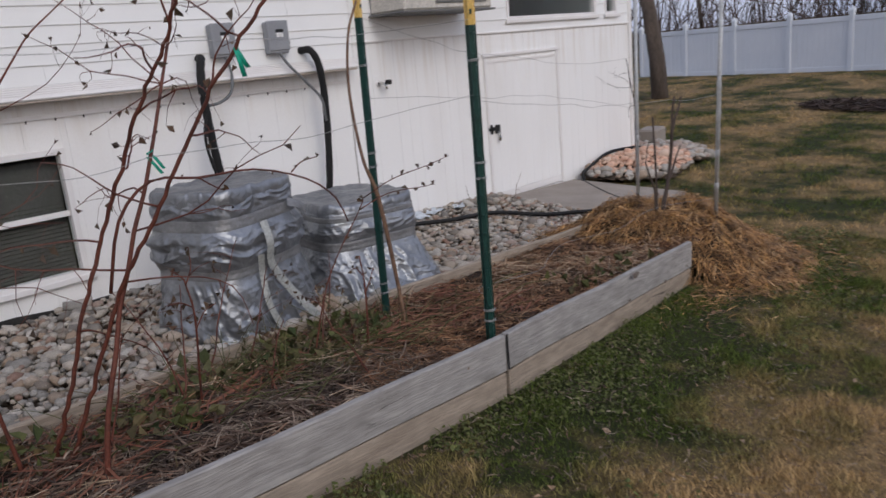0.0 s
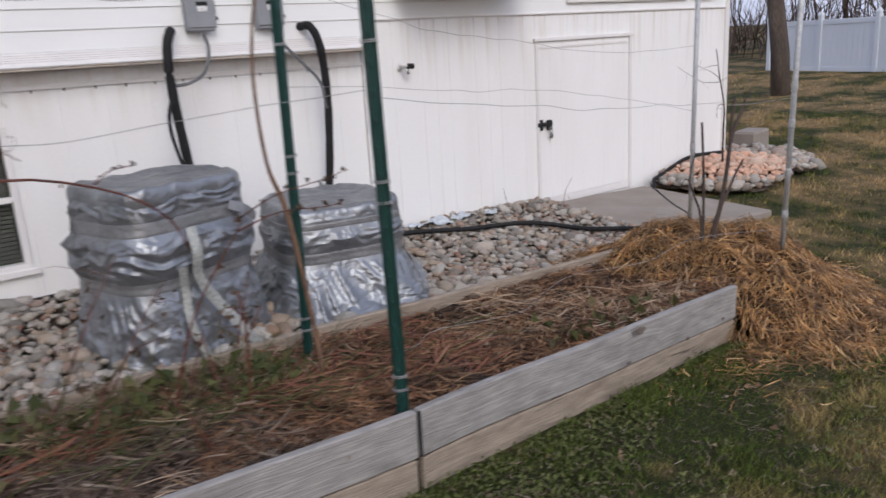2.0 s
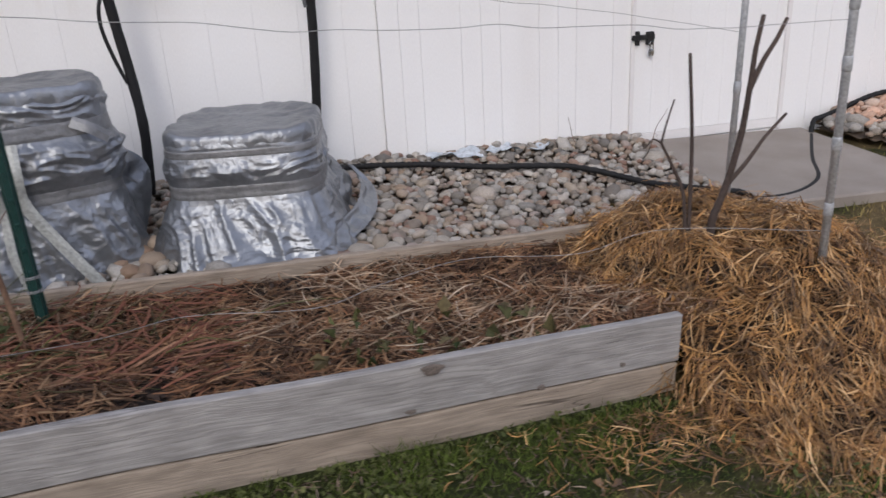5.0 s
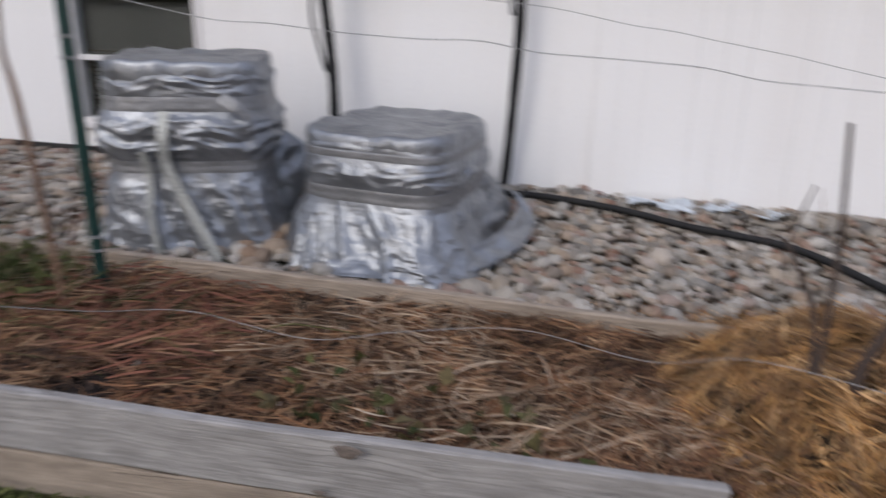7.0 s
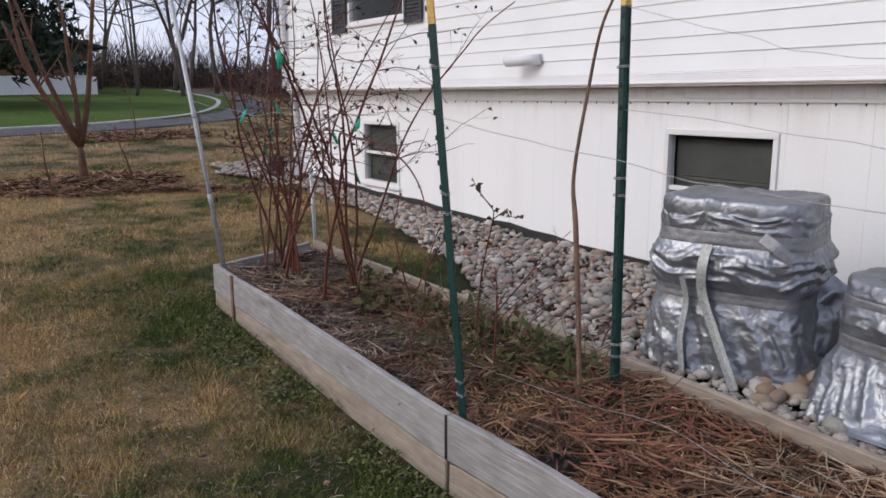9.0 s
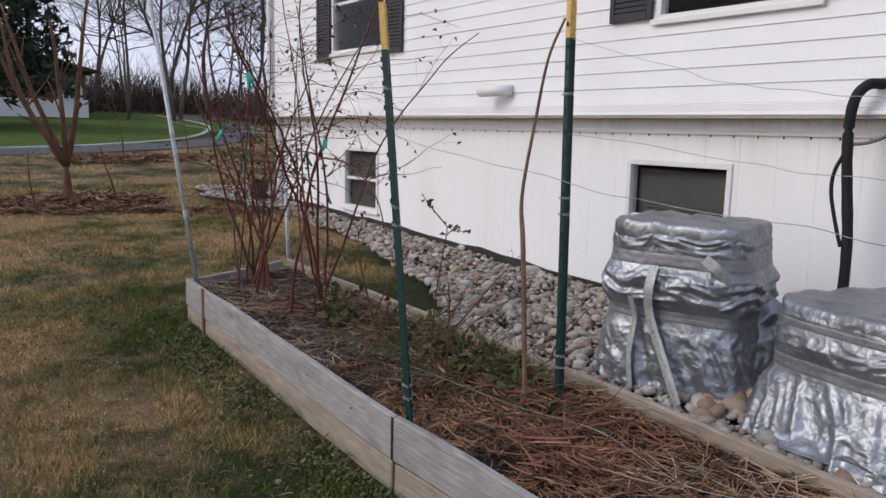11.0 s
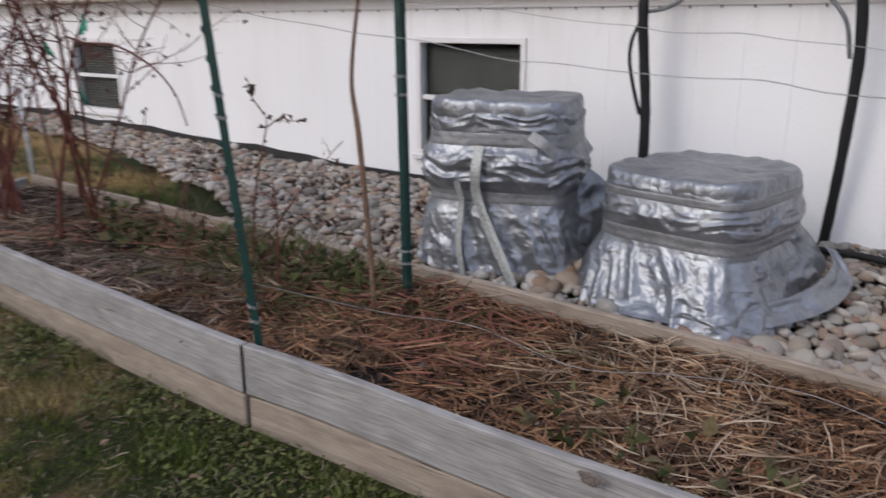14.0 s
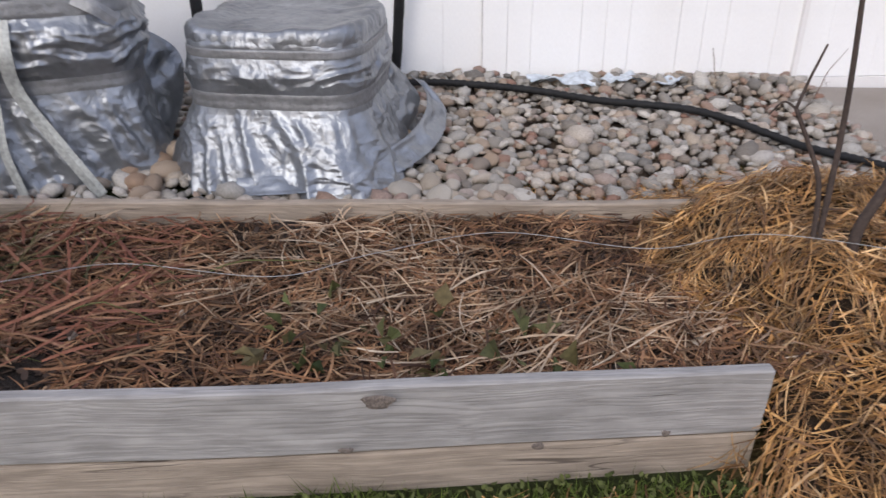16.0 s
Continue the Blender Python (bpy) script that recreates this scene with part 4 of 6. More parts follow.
fast = mesh_of("fastener", [(0, 0, 0.02), (0.012, 0, 0.02), (0.009, 0, 0.0), (0.003, 0, 0.0), (0, -0.006, 0.02), (0.012, -0.006, 0.02), (0.009, -0.006, 0.0), (0.003, -0.006, 0.0)], [(0, 1, 2, 3), (7, 6, 5, 4), (0, 4, 5, 1), (1, 5, 6, 2), (2, 6, 7, 3), (3, 7, 4, 0)])
for i in range(54):
    part("fastener", fast, "flashing", house, m=hb @ pose(-9.1 + 0.203 * i, WY - 0.001, 1.579))
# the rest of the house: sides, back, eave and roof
# unseen inner faces and back are coloured dark so the windows look unlit
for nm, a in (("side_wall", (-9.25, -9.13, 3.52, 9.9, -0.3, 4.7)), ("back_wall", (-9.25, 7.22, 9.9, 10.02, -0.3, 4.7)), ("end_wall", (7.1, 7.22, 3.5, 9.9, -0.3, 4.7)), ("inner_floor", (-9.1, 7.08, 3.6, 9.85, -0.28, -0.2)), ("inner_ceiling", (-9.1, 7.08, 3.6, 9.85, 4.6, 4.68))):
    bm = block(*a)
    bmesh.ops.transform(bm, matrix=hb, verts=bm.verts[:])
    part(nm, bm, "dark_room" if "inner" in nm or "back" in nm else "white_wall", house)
bm = bmesh.new()
for y0, y1, z0, z1 in ((2.95, 6.7, 4.68, 6.6), (10.4, 6.7, 4.68, 6.6)):
    vs = [bm.verts.new(c) for c in ((-9.6, y0, z0), (7.7, y0, z0), (7.7, y1, z1), (-9.6, y1, z1), (-9.6, y0, z0 + 0.15), (7.7, y0, z0 + 0.15), (7.7, y1, z1 + 0.15), (-9.6, y1, z1 + 0.15))]
    for q in ((0, 1, 2, 3), (4, 5, 6, 7), (0, 1, 5, 4), (1, 2, 6, 5), (2, 3, 7, 6), (3, 0, 4, 7)):
        bm.faces.new([vs[i] for i in q])
bmesh.ops.recalc_face_normals(bm, faces=bm.faces[:])
part("roof", bm, "roof", label="dark shingled roof", kind="structure")

# low extension with panel siding
shed = thing("wall_extension", "white extension wall of grooved panels below lap siding", "wall", pose(4.6, SY, 0), kind="structure")
sb = shed.matrix_basis.inverted()
wall_core("wall_core", 1.985, 7.22, -0.2, 4.7, SY + 0.013, OPEN_SHED, shed)
DOOR = (3.99, 5.395, 0.02, 1.715)
x, i = 1.976, 0
while x < 7.16:
    w = (0.155, 0.15, 0.31)[i % 3]
    b = min(x + w, 7.16)
    for p in pieces(x + 0.0008, b - 0.0008, -0.2, 1.965, [DOOR]):
        bm = block(p[0], p[1], SY, SY + 0.012, p[2], p[3], 0.003)
        bmesh.ops.transform(bm, matrix=sb, verts=bm.verts[:])
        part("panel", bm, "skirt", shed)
    x, i = x + w, i + 1
for k in range(12):
    z = 1.968 + 0.1325 * k
    for p in pieces(1.99, 7.18, z, z + 0.1325, OPEN_SHED):
        if p[3] - p[2] > 0.02:
            bm = lap_piece(p[0], p[1], p[2], p[3], SY)
            bmesh.ops.transform(bm, matrix=sb, verts=bm.verts[:])
            part("siding_board", bm, "vinyl", shed)
for nm, a in (("corner_trim", (1.955, 2.03, SY - 0.035, SY, 1.9, 4.7)), ("corner_trim", (7.16, 7.24, SY - 0.02, SY + 0.06, -0.2, 4.7)), ("drip_rail", (2.0, 7.16, SY - 0.022, SY - 0.001, 1.955, 1.975))):
    bm = block(*a, 0.004)
    bmesh.ops.transform(bm, matrix=sb, verts=bm.verts[:])
    part(nm, bm, "trim", shed)

# low door
door = thing("door_1", "closed low white panel door with a padlocked latch", "door", pose(4.75, SY, 0.02), kind="structure")
db = door.matrix_basis.inverted()


def seat(ob):
    """Where ob stands in the world."""
    m = ob.matrix_basis.copy()
    while ob.parent:
        ob = ob.parent
        m = ob.matrix_basis @ m
    return m


def on(parent, name, mat, a, bevel=0.004, label=""):
    bm = block(*a, bevel)
    bmesh.ops.transform(bm, matrix=seat(parent).inverted(), verts=bm.verts[:])
    return part(name, bm, mat, parent, label)


x = 4.005
while x < 5.37:
    on(door, "plank", "skirt", (x + 0.001, min(x + 0.163, 5.38) - 0.001, SY - 0.006, SY + 0.012, 0.11, 1.695), 0.003)
    x += 0.16
on(door, "door_trim", "trim", (3.97, 4.005, SY - 0.022, SY + 0.011, 0.02, 1.696))
on(door, "door_trim", "trim", (5.38, 5.42, SY - 0.022, SY + 0.011, 0.02, 1.696))
on(door, "door_head", "trim", (3.95, 5.44, SY - 0.03, SY + 0.011, 1.697, 1.735))
on(door, "door_head", "trim", (4.03, 5.35, SY - 0.014, SY + 0.0, 1.628, 1.655), 0.002)
on(door, "kickboard", "trim", (4.01, 5.375, SY - 0.016, SY - 0.008, 0.03, 0.11))
latch = on(door, "latch", "brass", (3.965, 4.165, SY - 0.04, SY - 0.022, 0.86, 0.9), 0.004, "dark steel hasp")
on(latch, "latch_plate", "brass", (3.995, 4.035, SY - 0.035, SY - 0.022, 0.82, 0.93), 0.004)
on(latch, "latch_plate", "brass", (4.095, 4.155, SY - 0.045, SY - 0.0065, 0.82, 0.92), 0.006)
lock = on(latch, "padlock", "chrome", (4.105, 4.155, SY - 0.06, SY - 0.035, 0.73, 0.79), 0.012, "bright steel padlock")
part("shackle", tube_mesh("shackle", [(4.115 - 4.75, -0.048, 0.76), (4.115 - 4.75, -0.048, 0.82), (4.13 - 4.75, -0.048, 0.84), (4.145 - 4.75, -0.048, 0.82), (4.145 - 4.75, -0.048, 0.76)], 0.005), "chrome", door)


def window(name, label, x0, x1, z0, z1, y, blinds, split=True, depth=0.07):
    w = thing(name, label, "window", pose((x0 + x1) / 2, y, z0), kind="structure")
    f = 0.045
    for a in ((x0, x1, y - 0.02, y + depth, z0, z0 + f), (x0, x1, y - 0.02, y + depth, z1 - f, z1)):
        on(w, "window_frame", "trim", a)
    for a in ((x0, x0 + f, y - 0.02, y + depth, z0 + f, z1 - f), (x1 - f, x1, y - 0.02, y + depth, z0 + f, z1 - f)):
        on(w, "window_frame", "trim", a)
    on(w, "window_sill", "trim", (x0 - 0.04, x1 + 0.04, y - 0.045, y - 0.021, z0 - 0.035, z0 + 0.012), 0.006)
    mid = (z0 + z1) / 2
    halves = ((z0 + f, mid - 0.02), (mid + 0.02, z1 - f)) if split else ((z0 + f, z1 - f),)
    if split:
        on(w, "meeting_rail", "trim", (x0 + f, x1 - f, y + 0.01, y + 0.055, mid - 0.02, mid + 0.02))
    for a, b in halves:
        p = on(w, "pane", "glass", (x0 + f, x1 - f, y + 0.03, y + 0.036, a, b), 0)
        p.visible_shadow = False
    if blinds:
        n = int((z1 - z0 - 0.1) / 0.03)
        for i in range(n):
            on(w, "slat", "blind", (x0 + f + 0.005, x1 - f - 0.005, y + 0.09, y + 0.094, z0 + f + 0.03 * i, z0 + f + 0.03 * i + 0.026), 0)
    return w


window("window_1", "dark basement window in a white frame with blinds", *OPEN_SKIRT[0], WY, True)
window("window_2", "dark basement window in a white frame with blinds", *OPEN_SKIRT[1], WY, True)
window("window_3", "tall dark window with shutters in the siding", *OPEN_LAP[0], LY, False)
window("window_4", "tall dark window with shutters in the siding", *OPEN_LAP[1], LY, False)
window("window_5", "wide dark window in the extension", *OPEN_SHED[0], SY, False, False)
window("window_6", "narrow dark window in the extension", *OPEN_SHED[1], SY, False, False)
for x0, x1 in ((-7.58, -7.17), (-5.66, -5.26), (-1.93, -1.48), (-0.08, 0.36)):
    s = thing("shutter", "dark louvred shutter beside a window", "shutter", pose((x0 + x1) / 2, LY, 2.5), group="window shutters")
    y0 = LY - 0.045
    for a in ((x0, x0 + 0.05, y0, LY - 0.02, 2.5, 3.92), (x1 - 0.05, x1, y0, LY - 0.02, 2.5, 3.92), (x0 + 0.05, x1 - 0.05, y0, LY - 0.02, 2.5, 2.57), (x0 + 0.05, x1 - 0.05, y0, LY - 0.02, 3.85, 3.92)):
        on(s, "shutter_frame", "shutter", a)
    for i in range(30):
        z = 2.575 + 0.0425 * i
        on(s, "slat", "shutter", (x0 + 0.05, x1 - 0.05, y0 + 0.006, LY - 0.022, z, z + 0.036), 0.004)

# things on the wall
for x0, g in ((0.455, 0), (0.985, 1)):
    b = thing("disconnect_box", "small grey electrical disconnect box on the siding", "electrical box", pose(x0 + 0.1, LY, 1.925), group="disconnect boxes")
    on(b, "enclosure", "box_grey", (x0, x0 + 0.205, LY - 0.09, LY - 0.016, 1.92, 2.185), 0.01)
    cv = on(b, "cover", "box_grey", (x0 - 0.006, x0 + 0.211, LY - 0.102, LY - 0.088, 1.945, 2.192), 0.006)
    on(cv, "name_plate", "label_white", (x0 + 0.08, x0 + 0.15, LY - 0.1045, LY - 0.1015, 2.055, 2.09), 0, "pale plate with dark bars")
    on(cv, "plate_bar", "black", (x0 + 0.075, x0 + 0.155, LY - 0.1055, LY - 0.103, 2.095, 2.12), 0)
    on(b, "handle", "black", (x0 + 0.205, x0 + 0.222, LY - 0.08, LY - 0.05, 2.045, 2.125), 0.005)
    on(b, "lug", "black", (x0 + 0.205, x0 + 0.235, LY - 0.075, LY - 0.05, 1.995, 2.02), 0.005)


def wall_cable(name, label, mat, pts, rad, wob):
    p = spline(pts, 40)
    r = rad * (1 + wob * np.sin(np.arange(len(p)) * 1.7))
    c = thing(name, label, "cable", pose(*[float(q) for q in p[-1]]))
    me = tube_mesh(name, p, r, 10)
    me.transform(c.matrix_basis.inverted())
    part("sleeve", me, mat, c)
    return c, p


ca, pa = wall_cable("insulated_line", "black foam-wrapped line arching from wall to unit", "black", [(0.36, 3.25, 1.93), (0.32, 3.14, 1.925), (0.275, 3.09, 1.85), (0.255, 3.08, 1.7), (0.26, 3.08, 1.5), (0.28, 3.09, 1.25), (0.31, 3.09, 0.95), (0.33, 3.05, 0.6), (0.3, 3.0, 0.2)], 0.033, 0.035)
wall_cable("insulated_line", "thin black line bowed beside the foam-wrapped line", "black", [(0.25, 3.06, 1.5), (0.205, 3.05, 1.38), (0.2, 3.05, 1.25), (0.235, 3.06, 1.08), (0.285, 3.06, 0.92)], 0.012, 0.02)
cb, pb = wall_cable("insulated_line", "black foam-wrapped line arching from wall to gravel", "black", [(1.36, 3.25, 1.93), (1.4, 3.14, 1.92), (1.46, 3.12, 1.75), (1.5, 3.16, 1.35), (1.48, 3.2, 0.8), (1.45, 3.26, 0.4), (1.42, 3.3, 0.08)], 0.032, 0.035)
wall_cable("whip_conduit", "thin grey conduit from box to black line", "grey_conduit", [(0.56, 3.17, 1.92), (0.58, 3.15, 1.8), (0.52, 3.1, 1.65), (0.4, 3.08, 1.58), (0.27, 3.1, 1.56)], 0.012, 0.03)
wall_cable("whip_conduit", "thin grey conduit from box to black line", "grey_conduit", [(1.09, 3.17, 1.92), (1.15, 3.15, 1.82), (1.3, 3.12, 1.65), (1.42, 3.1, 1.5), (1.46, 3.12, 1.3)], 0.012, 0.03)

pipe = thing("vent_pipe", "white plastic vent pipe sticking out of the siding", "pipe", pose(-3.25, 3.2, 1.98))
h = Heap()
h.tube([(-3.21, LY - 0.01, 1.99), (-3.32, 3.12, 1.985), (-3.52, 3.08, 1.98)], 0.055, 18)
me = h.mesh("pipe_wall")
me.transform(pipe.matrix_basis.inverted())
part("pipe_wall", me, "trim", pipe)
# closed disc; its darker tan paints the shade inside the open pipe
part("bore", tube_mesh("bore", [(-0.262, -0.121, 0.0), (-0.275, -0.122, 0.0)], 0.046, 18), "tan_trim", pipe)

spout = thing("downspout", "white metal downspout at the house corner", "downspout", pose(-9.24, 3.16, 0.1))
me = tube_mesh("spout_tube", spline([(0, 0.02, 4.5), (0, 0.02, 1.9), (0, 0.02, 1.76), (0, 0.12, 1.62), (0, 0.16, 1.5), (0, 0.16, 0.2), (0, 0.1, 0.06), (0, -0.05, 0.0)], 60), 0.042, 10)
part("spout_tube", me, "trim", spout)
for z in (0.5, 1.25, 2.6):
    part("bracket", block(-0.05, 0.05, (0.11 if z < 1.5 else -0.03), (0.21 if z < 1.5 else 0.07), z, z + 0.03, 0.004), "trim", spout)
bin_ = thing("small_bin", "small dark lidded bin on the stones by the corner", "bin", pose(-9.36, 3.02, float(gravel_top(-9.36, 3.02))))
part("bin_body", block(-0.1, 0.1, -0.1, 0.1, 0.0, 0.3, 0.015), "flashing", bin_)
part("lid", block(-0.11, 0.11, -0.11, 0.11, 0.301, 0.33, 0.01), "flashing", bin_)

spig = thing("hose_spigot", "small outdoor water spigot on the white panels", "spigot", pose(2.35, SY, 1.56))
part("flange", tube_mesh("flange", [(0, 0, 0), (0, -0.012, 0)], 0.035, 14), "trim", spig)
part("stem", tube_mesh("stem", [(0, -0.012, 0), (0.0, -0.07, 0), (0.01, -0.1, -0.02), (0.012, -0.11, -0.06)], 0.014, 10), "chrome", spig)
part("knob", tube_mesh("knob", [(0.02, -0.1, 0.005), (0.07, -0.115, 0.005)], 0.024, 10), "black", spig)

ac = thing("window_air_conditioner", "aged beige air conditioner hanging from the extension wall", "air conditioner", pose(3.0, 3.1, 2.2))
case = on(ac, "case", "ac_case", (2.33, 3.6, 2.86, SY - 0.02, 2.21, 2.85), 0.02)
for i in range(12):
    on(case, "louvre", "plastic_dark", (2.75, 3.5, 2.848, 2.862, 2.27 + 0.045 * i, 2.295 + 0.045 * i), 0.002)
on(ac, "drip_tray", "plastic_dark", (2.3, 3.63, 2.84, SY - 0.02, 2.19, 2.209), 0.004)

# black drain hose over the gravel
hp = spline([(1.2, 3.05, 0.12), (1.64, 3.1, 0.11), (2.1, 3.02, 0.1), (2.55, 2.87, 0.08), (3.29, 2.55, 0.05), (3.71, 2.14, 0.03), (4.0, 1.9, 0.05), (4.35, 1.86, 0.0), (4.75, 2.08, 0.01), (5.05, 2.5, 0.03), (5.45, 3.0, 0.05), (5.65, 3.2, 0.06), (6.1, 3.27, 0.2), (6.8, 3.28, 0.25), (7.3, 3.26, 0.25)], 110)
hp[:, 2] = np.maximum(np.where(in_pad(hp[:, 0], hp[:, 1]), 0.02 - 0.045 * (3.3 - hp[:, 1]) - 0.035 * (hp[:, 0] - 4.81), gravel_top(hp[:, 0], hp[:, 1]) + 0.06), np.where(hp[:, 0] > 3.5, straw_top(hp[:, 0], hp[:, 1]) - 0.05, -1))
hose = thing("drain_hose", "black corrugated drain hose lying over the stones", "hose", pose(1.2, 3.05, 0.1))
hp2 = spline(hp[::2], 500)
me = tube_mesh("hose_wall", hp2, 0.021 + 0.0025 * np.sin(np.arange(len(hp2)) * 1.9), 10)
me.transform(hose.matrix_basis.inverted())
part("hose_wall", me, "black", hose)


# ---- wrapped condenser units ----
GRADS = np.random.RandomState(12).normal(0, 1, (256, 3))
GRADS /= np.linalg.norm(GRADS, axis=1)[:, None]
PERM = np.random.RandomState(13).permutation(256)


def gradient_noise(p):
    """Smooth noise at many points at once, about -0.7 to 0.7."""
    i = np.floor(p).astype(int)
    f = p - i
    w = f * f * f * (f * (f * 6 - 15) + 10)
    out = 0
    for dx in (0, 1):
        for dy in (0, 1):
            for dz in (0, 1):
                h = PERM[(PERM[(PERM[(i[..., 0] + dx) % 256] + i[..., 1] + dy) % 256] + i[..., 2] + dz) % 256]
                d = (GRADS[h] * (f - np.array([dx, dy, dz]))).sum(-1)
                k = np.where(dx, w[..., 0], 1 - w[..., 0]) * np.where(dy, w[..., 1], 1 - w[..., 1]) * np.where(dz, w[..., 2], 1 - w[..., 2])
                out = out + k * d
    return out


def ridge(p):
    """Sharp creases: 1 on a crease, falling to about -0.4 between."""
    return 1 - 3.2 * np.abs(gradient_noise(p))


def grid_faces(nu, nv):
    idx = np.arange(nu * nv).reshape(nu, nv)
    nx = np.roll(idx, -1, 0)
    return np.stack([idx[:, :-1], nx[:, :-1], nx[:, 1:], idx[:, 1:]], -1).reshape(-1, 4).tolist()


def wrapped_unit(label, cx, cy, turn, rows, seed, bands, square, deep=1.0):
    """Tarp gathered round a square unit. rows: (height, half width); bands: (height, half breadth) of tape."""
    base = float(gravel_top(cx, cy)) - 0.02
    t = thing("wrapped_condenser", label, "covered unit", pose(cx, cy, base, 0, 0, turn), group="wrapped condensers")
    hs, ws = [r[0] for r in rows], [r[1] for r in rows]
    top = hs[-1]
    nu, nv = 400, 190
    a = np.linspace(0, 2 * math.pi, nu, endpoint=False)
    hh = np.linspace(0, top, nv)
    A, H = np.meshgrid(a, hh, indexing="ij")
    W = np.interp(H, hs, ws)
    R = W / (np.abs(np.cos(A)) ** square + np.abs(np.sin(A)) ** square) ** (1 / square)
    P = np.stack([R * np.cos(A), R * np.sin(A), H], -1) + seed * 3.7
    P = P + 0.1 * np.stack([gradient_noise(P * 4 + k) for k in (0.0, 31.3, 57.9)], -1)
    low = bands[0][0]
    skirt = np.clip(1 - (H - low) / 0.04, 0, 1)
    cap = np.clip((H - (top - 0.08)) / 0.04, 0, 1)
    belt = (1 - skirt) * (1 - cap)
    free = np.clip(np.min([(np.abs(H - b) - e * 0.6) / 0.09 for b, e in bands], axis=0), 0.05, 1)
    tilt = np.stack([P[..., 0] + 0.35 * P[..., 2], P[..., 1] - 0.3 * P[..., 2], P[..., 2]], -1)
    hang = ridge(tilt * (5.5, 5.5, 0.9))
    hang2 = ridge(tilt * (11, 11, 2.2) + 9.1)
    lie = ridge(P * (2.2, 2.2, 11) + 4.4)
    lie2 = ridge(P * (4.5, 4.5, 21) + 2.2)
    crush = ridge(P * 9 + 1.7)
    fine = ridge(P * 22 + 6.1)
    drop = np.clip((low - H) / max(low, 0.1), 0, 1)
    R = R + free * (skirt * ((0.012 + 0.03 * drop) * hang + 0.012 * hang2 + 0.008 * crush) + belt * (0.02 * lie + 0.009 * lie2 + 0.01 * hang2 + 0.009 * crush) + cap * (0.007 * lie + 0.006 * crush) + 0.0035 * fine - 0.012)
    Z = H + free * (0.012 * gradient_noise(P * 3) + 0.006 * crush * belt)
    v = np.stack([R * np.cos(A), deep * R * np.sin(A), Z], -1)
    part("cover", mesh_of("cover", v.reshape(-1, 3), grid_faces(nu, nv), True), "foil", t, "crumpled silver tarp")
    # cap: a slumped sheet with a sharp folded edge
    rim = v[:, -1]
    ctr = rim.mean(0)
    rings = []
    for k, dz in ((1.02, -0.085), (1.03, -0.05), (1.025, -0.015), (1.0, 0.006), (0.97, 0.012), (0.9, 0.008), (0.8, 0.004), (0.68, -0.002), (0.55, -0.004), (0.42, 0.0), (0.28, 0.002), (0.14, 0.0), (0.02, 0.0)):
        q = ctr + (rim - ctr) * np.array([k, k, 1])
        g = q * np.array([1, 1, 0]) + seed
        q[:, 2] = top + dz + 0.016 * gradient_noise(g * 3.2) + 0.012 * ridge(g * 5 + 0.3) + 0.005 * ridge(g * 13)
        rings.append(q)
    vv = np.stack(rings, 1)
    f = grid_faces(nu, vv.shape[1])
    f.append([i * vv.shape[1] + vv.shape[1] - 1 for i in range(nu)])
    part("cap", mesh_of("cap", vv.reshape(-1, 3), f, True), "foil", t, "slumped silver tarp top")
    for b, e in bands:
        js = [int(np.argmin(np.abs(hh - b - d * e))) for d in (-1, -0.92, -0.4, 0.0, 0.4, 0.92, 1)]
        rr = []
        for d, jj in zip((0.0, 0.003, 0.003, 0.003, 0.003, 0.003, 0.0), js):
            q = v[:, jj].copy()
            out = q[:, :2] / np.linalg.norm(q[:, :2], axis=1)[:, None]
            q[:, :2] += out * (d + 0.002 * ridge(np.stack([q[:, 0] * 9, q[:, 1] * 9, q[:, 2] * 40], -1)))[:, None]
            rr.append(q)
        part("tape_band", mesh_of("tape_band", np.stack(rr, 1).reshape(-1, 3), grid_faces(nu, 7), True), "tape", t, "grey duct tape round the tarp")
    return t


unit_a = wrapped_unit("tall condenser unit wrapped in silver tarp and duct tape", -0.2, 2.235, 18, [(0, 0.5), (0.06, 0.485), (0.22, 0.46), (0.38, 0.44), (0.47, 0.43), (0.56, 0.46), (0.68, 0.465), (0.75, 0.435), (0.81, 0.425), (0.93, 0.42), (0.99, 0.415)], 3, ((0.46, 0.03), (0.79, 0.035)), 4.5, 0.84)
unit_b = wrapped_unit("low condenser unit wrapped in silver tarp and duct tape", 0.965, 2.32, -10, [(0, 0.57), (0.05, 0.55), (0.2, 0.485), (0.33, 0.435), (0.39, 0.425), (0.47, 0.435), (0.56, 0.425), (0.64, 0.42), (0.695, 0.41)], 8, ((0.395, 0.035), (0.605, 0.02)), 4.5)


